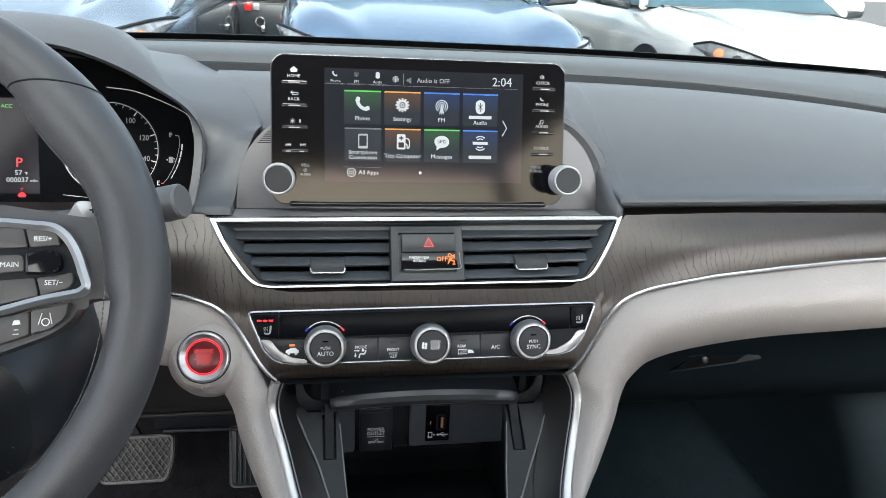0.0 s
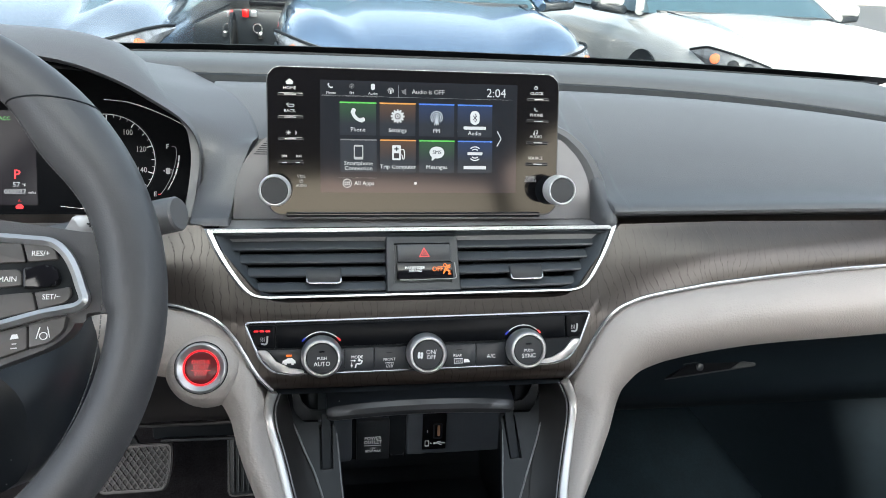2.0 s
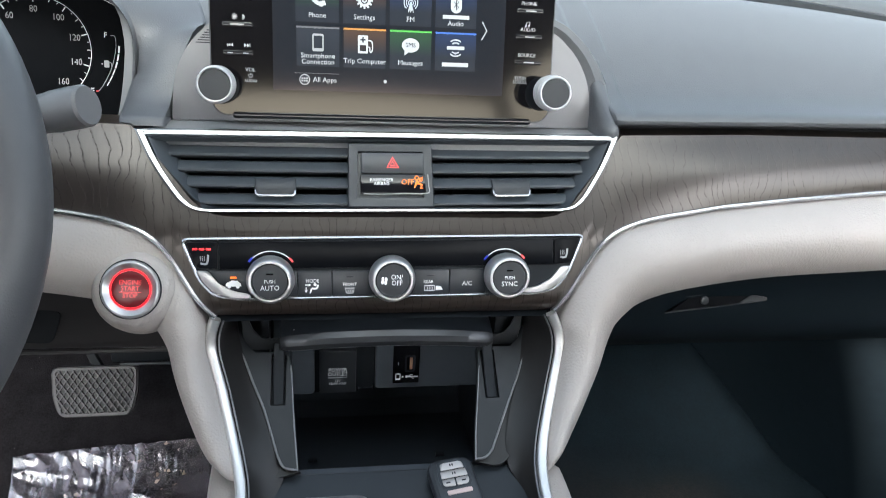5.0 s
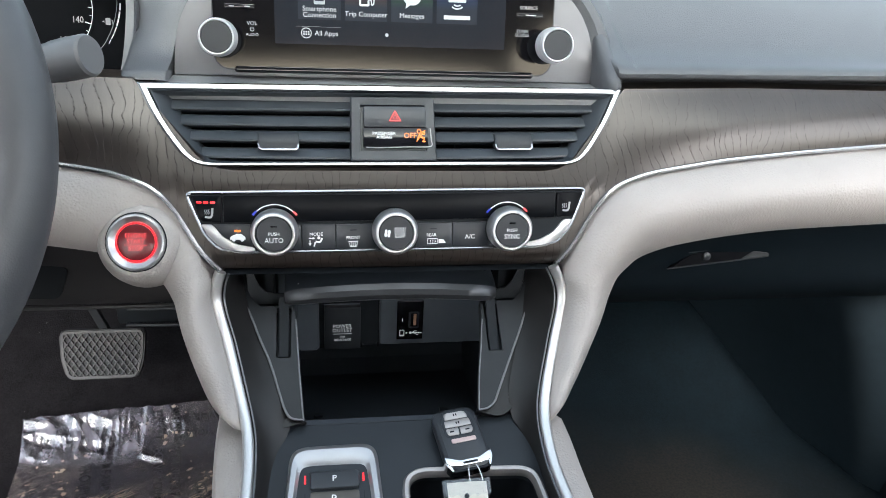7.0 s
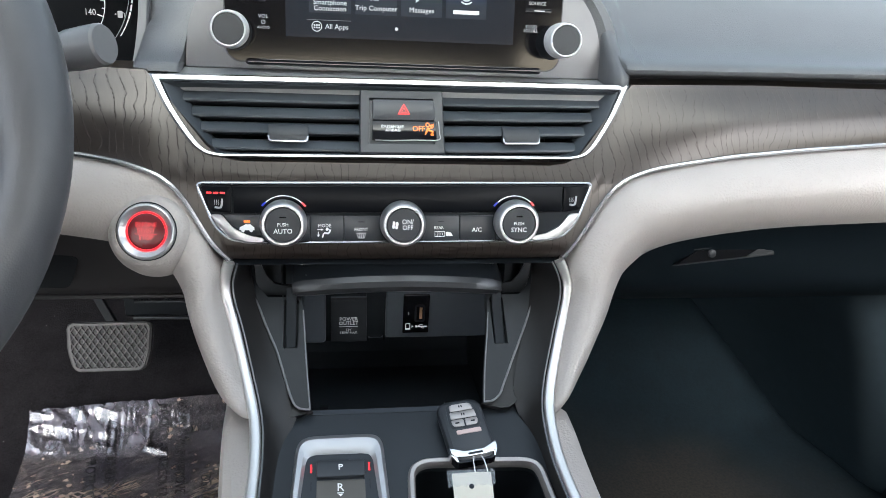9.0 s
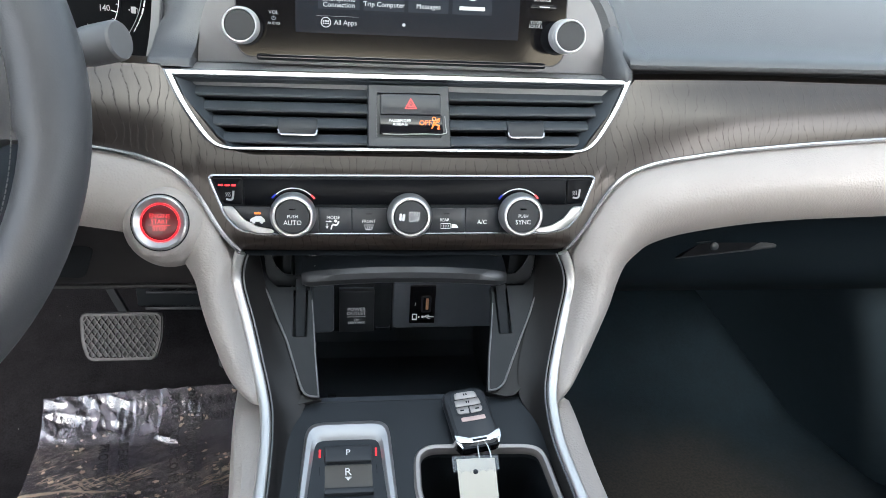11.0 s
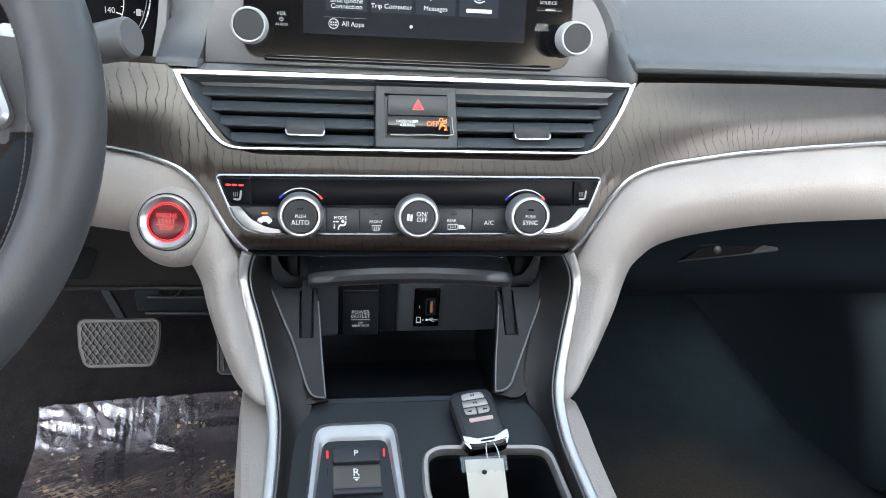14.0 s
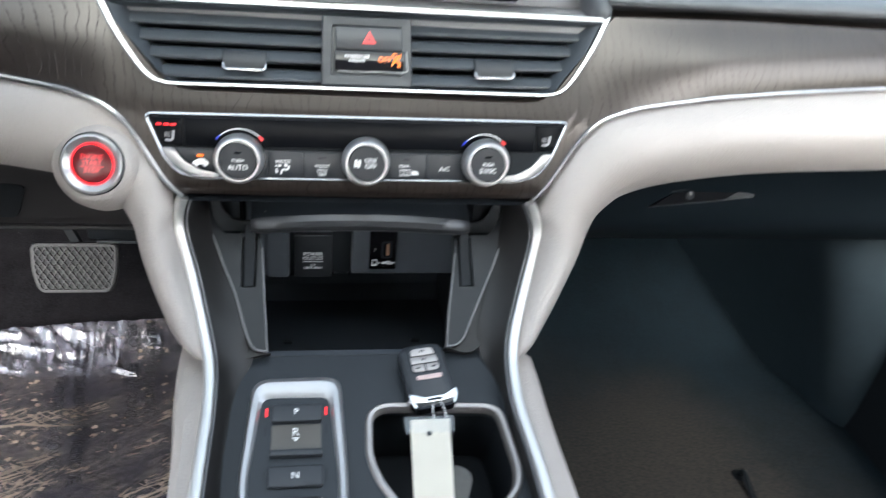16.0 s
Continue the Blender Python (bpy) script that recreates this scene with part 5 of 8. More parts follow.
def build_bin():
    ob = thing("storage_bin", "open black storage bin with raised lid and power outlet", "storage bin")
    cavity = [[(x, 0.586, 0.796), (x, 0.592, 0.735), (x, 0.60, 0.715), (x, 0.78, 0.709), (x, 0.795, 0.720), (x, 0.797, 0.752), (x, 0.775, 0.757), (x, 0.775, 0.88), (x, 0.78, 0.885), (x, 0.81, 0.885), (x, 0.81, 0.70), (x, 0.58, 0.70), (x, 0.578, 0.794)]
              for x in np.linspace(-0.10, 0.10, 9)]
    part("liner", loft(cavity), LINER, ob, "black liner")
    for s in (-1, 1):
        part("side_wall", box(min(s * 0.094, s * 0.100), max(s * 0.094, s * 0.100), 0.668, 0.80, 0.705, 0.885), DEEP, ob)
        for x, y in ((0.035, 0.62), (0.06, 0.70)):
            part("mat_stud", box(s * x - 0.004, s * x + 0.004, y, y + 0.003, 0.7145, 0.7175), PLASTIC, ob)
    roof_ = [[(x, 0.632, 0.899), (x, 0.80, 0.899), (x, 0.80, 0.889), (x, 0.66, 0.889), (x, 0.645, 0.893)] for x in (-0.128, 0.0, 0.128)]
    part("top_cover", loft(roof_), DEEP, ob)
    # sloping cheeks beside the opening
    slope = panel(0.65, 0.86, 54)
    outlines = {-1: ([(120.8, 21), (118.1, 9.1), (111.1, -6.6), (104.2, -25), (95.2, -47.2), (87.3, -74), (83, -86.5), (78.5, -92.0), (70, -93.5)], [(73, -57), (75, -25), (76, -10.7), (78, 1.5)], 85.3),
                1: ([(126.0, 21), (121.8, 10.0), (113.6, -8.4), (104.2, -29.6), (91.4, -56), (81.0, -78), (77, -86), (71, -91.0), (63.8, -92)], [(67, -66), (71.5, -39.5), (75.2, -15.3), (75.5, 1.5)], 83.4)}
    for s in (-1, 1):
        outer_edge_, inner_edge_, mid = outlines[s]
        pts = mm([(s * x, y) for x, y in outer_edge_ + inner_edge_ + [(104, 1.5), (111.5, 10), (116.5, 21)]])
        pts = pts if s < 0 else pts[::-1]
        slot = rounded(s * mid * MM, -0.0222, 0.0118, 0.0420, 0.0008, 2)[::-1]
        cheek = part("cheek", holed(pts, [slot], -0.010, 0.0), CHEEK_GREY, ob, "dark grey cheek with a slot", m=slope)
        under_strip = curve([(s * x * MM, y * MM, 0) for x, y in outer_edge_], 4)
        part("groove", loft([[p + Vector((s * a, b, w)) for a, b, w in ((-0.002, 0, -0.012), (-0.002, 0, -0.0035), (0.014, -0.004, -0.0035), (0.014, -0.004, -0.012))] for p in under_strip]), WING_BLACK, cheek, "dark groove beside the cheek")
        part("slot_floor", plate(rounded(s * mid * MM, -0.0222, 0.013, 0.043, 0.0005, 1), -0.014, -0.006), DEEP, cheek)
        part("guide", loft([[(s * (mid * MM + a), v, w + b) for a, b in ((-0.0040, -0.004), (-0.0040, -0.0004), (-0.0034, 0.0), (0.0034, 0.0), (0.0040, -0.0004), (0.0040, -0.004))] for v, w in ((-0.0415, -0.0030), (-0.030, -0.0022), (-0.018, -0.0004), (-0.006, 0.0024), (0.002, 0.0050), (0.006, 0.0066))]), DEEP, cheek, "curved lid arm in its slot")
        part("recess", box(min(s * 0.092, s * 0.132), max(s * 0.092, s * 0.132), 0.690, 0.700, 0.835, 0.8985), DEEP, ob, "dark plate painted as a shaded recess above the cheek")
        ledge = [(0.1115, 0.8572), (0.079, 0.8562), (0.079, 0.8661), (0.0926, 0.8656), (0.1000, 0.8672), (0.1055, 0.8735), (0.1088, 0.8812), (0.1100, 0.8875), (0.1150, 0.8875), (0.1138, 0.8683)]
        part("side_ledge", moved(plate([(s * x, z - 0.87) for x, z in ledge][::-s], 0.0, 0.003, 0.0006), panel(0.665, 0.87, 0)), LEDGE_GREY, ob, "grey plate above the cheek with a curved cut-out")
        part("edge_line", sweep(curve([(x * s * MM, y * MM, 0.0002) for x, y in outer_edge_], 4), circle(0.0009, 6), (0, 0, 1)), EDGE_GREY, cheek, "pale edge line")
        part("edge_line", sweep(curve([(s * x * MM, y * MM, 0.0002) for x, y in [outer_edge_[-1]] + inner_edge_[:3]], 4), circle(0.0007, 6), (0, 0, 1)), EDGE_GREY, cheek)
    # raised lid
    rows, lips = [], []
    for x in (-0.0845, -0.0838, -0.0822, -0.0790, *np.linspace(-0.074, 0.077, 21), 0.082, 0.0852, 0.0868, 0.0875):
        f = 1 - (x / 0.0875) ** 2
        y, z = 0.650 - 0.012 * f, 0.8625 + 0.0105 * f
        end = min(1.0, 0.45 + 0.55 * math.sqrt(max(0.0, min(1.0, (0.0875 - abs(x - 0.0015)) / 0.009))))
        fold = [(x, y + a * end, z + 0.008 + (b * 1.15 - 0.008) * end) for a, b in ((0.006, -0.001), (0.000, -0.0015), (-0.0045, 0.001), (-0.0065, 0.005), (-0.0055, 0.009), (-0.002, 0.012), (0.004, 0.014), (0.014, 0.0175), (0.060, 0.022), (0.060, 0.012), (0.012, 0.003))]
        rows.append(fold[5:10] + [fold[10]])
        lips.append(fold[:6] + [fold[10]])
    lid = part("lid", loft(rows), PLASTIC, ob, "raised black lid")
    part("lip", loft(lips), LID_HIGHLIGHT, lid, "rounded front lip, its highlight put in as paler grey")
    part("lid_line", sweep([(x, 0.6515 - 0.012 * (1 - (x / 0.0875) ** 2) + 0.0105, 0.8625 + 0.0105 * (1 - (x / 0.0875) ** 2) + 0.0212) for x in np.linspace(-0.078, 0.081, 25)], circle(0.0006, 6), (0, -0.5, 1)), CHROME, lid, "thin bright line")
    for s in (-1, 1):
        part("lid_arm", loft([[(s * (0.0775 + d), y, z) for y, z in ((0.658, 0.862), (0.656, 0.868), (0.660, 0.874), (0.72, 0.880), (0.72, 0.868))] for d in (0.0, 0.002, 0.005, 0.006)]), DEEP, lid)
    # back panel with the sockets
    back = part("socket_panel", holed(mm([(-98, -23), (-98, 88), (98, 88), (98, -18)]), [], -0.004, 0.0), SOCKET, ob, "black socket panel", m=panel(0.722, 0.80, 0))
    for x0, x1, y0, y1, w in ((-78, -58.2, -23.5, 60, 3.0), (-2.5, 97, -18.8, 60, 4.5), (-18.8, -4.0, -20, 60, 0.8)):
        part("raised_field", plate(rounded((x0 + x1) / 2 * MM, (y0 + y1) / 2 * MM, (x1 - x0) * MM, (y1 - y0) * MM, 0.004, 4), 0.0, w * MM, min(0.0020, w * 0.45 * MM), 3), DEEP if w < 1 else SOCKET, back)
    for x, w in ((-55.6, 4.6), (-19.3, 2.4), (-3.4, 1.6)):
        part("dark_joint", box((x - w / 2) * MM, (x + w / 2) * MM, -0.0225, 0.060, -0.001, 0.0010), DEEP, back)
    outlet = part("outlet_cover", plate(rounded(-0.0368, 0.0006, 0.0330, 0.0440, 0.0010, 2), 0.0, 0.0055, 0.0007), BUTTON, back, "power outlet cover")
    part("finger_lip", plate(rounded(-0.0378, 0.031, 0.034, 0.012, 0.001, 2), 0.0, 0.002), DEEP, back)
    lettering("POWER\nOUTLET", 0.0036, outlet, flat(-0.0370, 0.0008, 0.0056), WHITE_INK, wide=0.95)
    bar(outlet, -37.0, -4.9, 17.5, 0.35, WHITE_INK, 5.5, "line")
    lettering("12V\n180W MAX", 0.0024, outlet, flat(-0.0371, -0.0099, 0.0056), WHITE_INK, wide=0.95)
    port = part("charging_port", plate(rounded(0.0258, 0.0076, 0.0245, 0.0402, 0.0008, 2), 0.0045, 0.0065, 0.0005), PIANO, back, "gloss black charging port plate")
    part("port_rim", holed(rounded(0.0292, 0.0086, 0.0100, 0.0178, 0.0020, 3), [rounded(0.0292, 0.0086, 0.0060, 0.0140, 0.0008, 2)[::-1]], 0.0062, 0.0072), CHROME, port)
    part("contact", plate(rounded(0.0302, 0.0086, 0.0026, 0.0120, 0.0003, 1), 0.0062, 0.0069), material("copper contact", (0.55, 0.30, 0.18), 0.45, metal=0.3), port)
    lettering("1", 0.0030, port, flat(0.0186, 0.0084, 0.0066), WHITE_INK)
    part("phone_icon", holed(rounded(0.0184, -0.0054, 0.0046, 0.0068, 0.0006, 2), [rounded(0.0184, -0.0050, 0.0032, 0.0046, 0.0002, 1)[::-1]], 0.0064, 0.0067), WHITE_INK, port)
    part("plug_icon", merged(stroke([(26.0, -5.4), (37.0, -5.4)], 0.7, 6.6), stroke([(28.0, -5.4), (30.0, -3.6), (32.5, -3.6)], 0.6, 6.6, smooth=False), stroke([(30.0, -5.4), (32.0, -7.2), (33.9, -7.2)], 0.6, 6.6, smooth=False),
                             plate(circle(0.0013, 10, cx=0.0264, cy=-0.0054), 0.0064, 0.0067), plate(mm([(22.0, -4.4), (22.0, -6.4), (24.0, -5.4)]), 0.0064, 0.0067)), WHITE_INK, port)
    return ob


build_bin()


# ---- gear selector ----
def build_selector():
    ob = thing("gear_selector", "push-button gear selector in a silver frame on the console", "gear selector", CONSOLE)
    out_line = polygon(mm([(-73, 22.0), (-23, 22.5), (-16.5, 16), (-13.5, -55), (-14, -95), (-20, -150), (-78, -150), (-83.5, -95), (-85.0, -55), (-80, 15)])[::-1], 0.009, 5)
    in_line = polygon(mm([(-68, 5.0), (-29, 4.8), (-25.2, 1.5), (-20.5, -55), (-20.5, -95), (-26, -143), (-72, -143), (-77.5, -95), (-78.5, -55), (-72.2, 1.5)])[::-1], 0.006, 5)
    part("frame", loft([[(*o, 0.0), (*(Vector(o).lerp(Vector(i), 0.06)), 0.0085), (*(Vector(o).lerp(Vector(i), 0.35)), 0.0120), (*(Vector(o).lerp(Vector(i), 0.75)), 0.0112), (*i, 0.0085), (*i, 0.0)] for o, i in zip(out_line, in_line)], True, False, True), FRAME_SILVER, ob, "brushed silver frame")
    part("deck", plate(in_line, 0.0, 0.0084), PLASTIC, ob, "black deck")

    def push(x0, x1, y0, y1, top, name, label, mat=BUTTON, r=2.0):
        return part(name, plate(rounded((x0 + x1) / 2 * MM, (y0 + y1) / 2 * MM, (x1 - x0) * MM, (y1 - y0) * MM, r * MM, 4), 0.006, top * MM, 0.0010, 3), mat, ob, label)

    park = push(-65.2, -31.0, -15.0, -1.4, 11.4, "park_button", "black park button")
    back = push(-65.2, -31.0, -40.4, -15.6, 8.7, "reverse_recess", "brownish recessed reverse switch", material("worn bronze plastic", (0.085, 0.078, 0.068), 0.4, bump=0.06))
    part("lip", plate(rounded(-0.0480, -0.0385, 0.0346, 0.0048, 0.0010, 3), 0.008, 0.0125, 0.0010), BUTTON, back, "raised lip")
    neutral = push(-66.2, -30.2, -62.2, -47.6, 11.4, "neutral_button", "black neutral button")
    drive = push(-65.6, -30.4, -118, -72.4, 11.0, "drive_button", "black drive button in a chrome ring", r=5)
    part("ring", sweep([(u, v, 0.0095) for u, v in rounded(-0.0480, -0.0950, 0.0385, 0.0495, 0.006, 6)], [(-0.0010, -0.002), (-0.0010, 0.0012), (0.0, 0.0022), (0.0010, 0.0012), (0.0010, -0.002)], (0, 0, 1), True), BRIGHT, drive, "chrome ring")
    part("hollow", plate(rounded(-0.0480, -0.0880, 0.0300, 0.0240, 0.004, 4), 0.0105, 0.0112), PLASTIC, drive)
    lettering("P", 0.0046, park, flat(-0.0483, -0.0078, 0.0115), WHITE_INK, wide=1.05)
    lettering("R", 0.0060, back, flat(-0.0485, -0.0222, 0.0088), WHITE_INK)
    part("arrow", plate(mm([(-50.0, -27.2), (-48.4, -29.0), (-46.8, -27.2)])[::-1], 0.0086, 0.0089), WHITE_INK, back)
    bar(back, -48.4, -26.4, 4.6, 0.6, WHITE_INK, 8.7, "line")
    lettering("N", 0.0046, neutral, flat(-0.0482, -0.0548, 0.0115), WHITE_INK, wide=1.1)
    lettering("D", 0.0052, drive, flat(-0.0482, -0.0850, 0.0113), WHITE_INK)
    for x in (-68.6, -28.0):
        bar(ob, x, -6.2, 1.3, 6.6, RED_LIT, 8.5, "indicator", 0.4)
        bar(ob, x, -20.5, 0.5, 7.0, DEEP, 8.5, "indicator")
        bar(ob, x, -54, 0.5, 8.0, DEEP, 8.5, "indicator")
    return ob


build_selector()


# ---- key fob and its paper tag ----
def build_fob():
    ob = thing("key_fob", "black key fob with silver buttons lying by the cup holder", "car key", CONSOLE @ flat(0.0455, 0.0195, 0.0030, 9.0) @ pose(0, 0, 0, 2))
    levels = [((0.0325, 0.0495), 0.0), ((0.0345, 0.0520), 0.003), ((0.0350, 0.0525), 0.007), ((0.0335, 0.0510), 0.0100), ((0.0290, 0.0465), 0.0118)]
    part("shell", loft([[(u, v, w) for u, v in rounded(0, 0, a, b, 0.0085, 6)] for (a, b), w in levels]), BUTTON, ob, "black grained shell")
    part("end_cap", plate(polygon(mm([(-15.8, -22.5), (-13.2, -27.2), (13.2, -27.2), (15.8, -22.5)]), 0.0015, 3), 0.0020, 0.0098, 0.0008), PIANO, ob, "gloss black end below the chrome")
    chevron = [(-17.7, -14.6), (-17.7, -19.6), (-15.0, -22.6), (-7.4, -24.2), (7.4, -24.2), (15.0, -22.6), (17.7, -19.6), (17.7, -14.6), (15.2, -16.4), (7.6, -20.6), (-7.6, -20.6), (-15.2, -16.4)]
    claw = part("chrome_end", merged(plate(mm(chevron), 0.0088, 0.0124, 0.0008), plate(mm([(-17.8, -15.0), (-17.8, -20.5), (-14.6, -26.6), (-13.0, -26.6), (-14.4, -20.5), (-16.4, -15.0)]), 0.0020, 0.0110, 0.0006),
                                     plate(mm([(16.4, -15.0), (14.4, -20.5), (13.0, -26.6), (14.6, -26.6), (17.8, -20.5), (17.8, -15.0)]), 0.0020, 0.0110, 0.0006)), BRIGHT, ob, "bright chrome claw round the end")
    part("claw_slot", plate(rounded(0.0, -0.0222, 0.0110, 0.0016, 0.0004, 2), 0.0122, 0.0126), DEEP, claw)
    part("button_field", plate(polygon(mm([(-11.6, 0.2), (11.6, 0.2), (12.4, 10.0), (10.4, 22.2), (-10.4, 22.2), (-12.4, 10.0)]), 0.003, 4), 0.010, 0.0121, 0.0003), PLASTIC, ob, "dark field round the buttons")
    keys = (("lock_button", [(-9.0, 14.9), (9.4, 14.9), (8.6, 19.6), (7.2, 20.8), (-7.2, 20.8), (-8.6, 19.6)], True), ("unlock_button", [(-10.2, 8.2), (10.4, 8.2), (9.8, 14.4), (-9.6, 14.4)], True),
            ("engine_button", [(-9.0, 1.6), (-1.0, 1.2), (-0.4, 7.6), (-10.0, 7.6), (-10.2, 4.0)], False), ("boot_button", [(0.2, 1.2), (8.6, 1.6), (10.2, 4.0), (10.2, 7.6), (0.6, 7.6)], False))
    for name, pts, pair in keys:
        button = part(name, plate(polygon(mm(pts), 0.0011, 3), 0.0110, 0.0127, 0.0006), CUP_SILVER, ob, "small silver button")
        cx, cy = sum(p[0] for p in pts) / len(pts), sum(p[1] for p in pts) / len(pts)
        for d in ((-0.9, 0.9) if pair else (0.0,)):
            bar(button, cx + d, cy, 0.9 if pair else 3.2, 1.7 if pair else 1.0, DEEP, 12.7, "mark", 0.2)
    part("panic_button", plate(rounded(0.0008, -0.0034, 0.0190, 0.0036, 0.0008, 2), 0.0110, 0.0126, 0.0005), material("pale red key", (0.55, 0.42, 0.40), 0.4), ob, "pale red panic bar")
    ring = [(0.001 + 0.0045 * math.sin(a), -0.0335 + 0.0115 * math.cos(a), 0.0085 + 0.003 * math.cos(a)) for a in np.linspace(0, math.tau, 25)[:-1]]
    part("key_ring", sweep(ring, circle(0.0005, 6), (0, 0, 1), True), CHROME, ob, "thin steel ring")
    return ob


build_fob()


def build_tag():
    ob = thing("paper_tag", "cream paper key tag hanging from the key fob", "tag", CONSOLE)
    rows = []
    for k in range(13):
        v = -0.0180 - 0.0086 * k
        w = 0.0125 - 0.00075 * k + 0.001 * math.sin(k * 0.5)
        half = 0.0142 - 0.00012 * k
        cx = 0.0440 - 0.00034 * k
        rows.append([(cx - half, v, w), (cx, v, w + 0.0006), (cx + half, v, w), (cx + half, v, w - 0.0004), (cx - half, v, w - 0.0004)])
    part("paper", loft(rows), PAPER, ob)
    for v, w in ((-0.0290, 0.0130), (-0.0910, 0.0066)):
        part("punched_hole", plate(circle(0.0018, 16, cx=0.0425, cy=v), w - 0.002, w + 0.00035), DEEP, ob)
    film = glass_material("clear film", (0.99, 0.99, 0.99), 0.15, 0.10)
    part("film_sleeve", loft([[(0.0262 + 0.002 * k, -0.0165 - 0.001 * (k % 2), 0.0145 + 0.0006 * (k % 3)), (0.0260 + 0.002 * k, -0.030 + 0.001 * (k % 3), 0.0138), (0.0260 + 0.002 * k, -0.030 + 0.001 * (k % 3), 0.0136), (0.0262 + 0.002 * k, -0.0165, 0.0140)] for k in range(18)]), film, ob,
         "clear plastic sleeve end")
    return ob


build_tag()
token = thing("plastic_key_tag", "grey plastic key token in the cup holder", "tag", CONSOLE @ pose(0.0600, -0.058, -0.012, 10, 0, -20))
part("disc", plate(rounded(0, 0, 0.022, 0.030, 0.009, 5), 0, 0.002, 0.0005), material("smoky clear plastic", (0.07, 0.068, 0.06), 0.25), token)

# ---- instrument cluster ----
DIAL_BLACK = material("matt dial black", (0.0022, 0.0026, 0.0036), 0.5, spec=0.03, vary=0.1)
CLUSTER_X = -0.372
OPENING = [(0.0, 1.168), (0.059, 1.163), (0.103, 1.149), (0.135, 1.131), (0.163, 1.112), (0.174, 1.092), (0.172, 1.060), (0.163, 1.020), (0.150, 0.995)]
CREST = [(0.0, 1.192), (0.061, 1.1885), (0.105, 1.177), (0.150, 1.157), (0.176, 1.132), (0.193, 1.088), (0.197, 1.060), (0.197, 1.020), (0.195, 0.995)]


def both_sides(half):
    line = [(p.x, p.z) for p in curve([(x, 0, z) for x, z in half], 5)]
    return [(-x, z) for x, z in line[:0:-1]] + line


def build_cluster():
    ob = thing("instrument_cluster", "hooded instrument cluster with a lit speedometer and fuel gauge", "instrument cluster")
    inner, outer = both_sides(OPENING), both_sides(CREST)
    rows, seam = [], []
    for (ix, iz), (ox, oz) in zip(inner, outer):
        x, X = CLUSTER_X + ix, CLUSTER_X + ox
        far = max(0.0, (oz - 1.02) / 0.17)
        g = min(1.0, max(0.0, (ix - 0.085) / 0.06))
        g = g * g * (3 - 2 * g)  # towards the display the ramp narrows to a lip and the cheek takes over
        lip = Vector((x * 0.86 + X * 0.14, 0.7435, iz * 0.86 + oz * 0.14))
        end = Vector((X, 0.806, oz)).lerp(Vector((x + 0.009, 0.760, iz + 0.004)), g)
        ramp = [lip.lerp(end, t) + Vector((0, -0.004, 0.003)) * math.sin(math.pi * t) * (1 - g) for t in (0.3, 0.6, 0.85)]
        back = (1 - g) * 0.03 * ox
        if ix > 0.07 and iz > 1.057:
            seam.append(lip.lerp(end, 0.55 - 0.37 * g) + Vector((0, 0.001, -0.0015 * (1 - g))))
        rows.append([(x, 0.757, iz - 0.001), (x * 0.95 + X * 0.05, 0.7455, iz * 0.95 + oz * 0.05), lip, *ramp, end, (end.x + back, 0.850, end.z - 0.005 * far - 0.02 * g), (end.x + back * 3, 0.93, end.z - 0.026 * far - 0.03 * g),
                     (end.x + back * 5, 1.02, end.z - 0.055 * far - 0.03 * g), (CLUSTER_X + ox * 0.9, 1.02, 0.99), (CLUSTER_X + ix * 0.93, 0.90, 1.06 + (iz - 1.06) * 0.80), (x, 0.770, iz - 0.001)])
    part("hood", loft(rows), HOOD_SKIN, ob, "charcoal soft-touch hood", angle=75)
    # leather cheek between the hood and the display surround
    foot = [(-0.1965, 0.740, 1.058), (-0.199, 0.732, 1.051), (-0.200, 0.720, 1.0435), (-0.200, 0.708, 1.0395), (-0.200, 0.698, 1.0365), (-0.200, 0.694, 1.031)]
    outside = [(-0.236, 0.940, 1.1520), (-0.205, 0.905, 1.1400), (-0.180, 0.868, 1.1335), (-0.160, 0.830, 1.1190), (-0.146, 0.785, 1.1000), (-0.150, 0.752, 1.0955), (-0.157, 0.738, 1.080)]
    outside_foot = [(-0.163, 0.728, 1.062), (-0.1650, 0.722, 1.051), (-0.1665, 0.715, 1.043), (-0.1675, 0.703, 1.0385), (-0.1675, 0.698, 1.0365), (-0.1675, 0.694, 1.031)]
    inside = resample(seam, 26) + curve(foot, 4)
    outside = resample(curve(outside, 6), 26) + curve(outside_foot, 4)
    cheek = []
    for k, (p, q) in enumerate(zip(inside, outside)):
        f = min(1.0, k / 22)
        rise = Vector((0.002, 0.0, 0.002)).lerp(Vector((0.0, -0.006, 0.002)), f) * min(1.0, 1.7 - k / 40)
        soft = 1 - max(0.0, min(1.0, (k - 14) / 10))
        c = p.lerp(q, 0.5).lerp(Vector((p.x * 0.6 + q.x * 0.4, p.y * 0.35 + q.y * 0.65, p.z * 0.2 + q.z * 0.8)), soft)  # leaves the dash pad level, then falls to the hood
        bow = [p * (1 - t) ** 2 + c * 2 * t * (1 - t) + q * t * t + rise * math.sin(math.pi * t ** 0.8) * (1 - 0.7 * soft) for t in np.linspace(0, 1, 17)]
        cheek.append(bow + [q + Vector((0, 0.05, -0.01)), p + Vector((0, 0.06, -0.01))])
    part("hood_cheek", loft(cheek), HOOD_SKIN, ob, "charcoal leather cheek", angle=75)
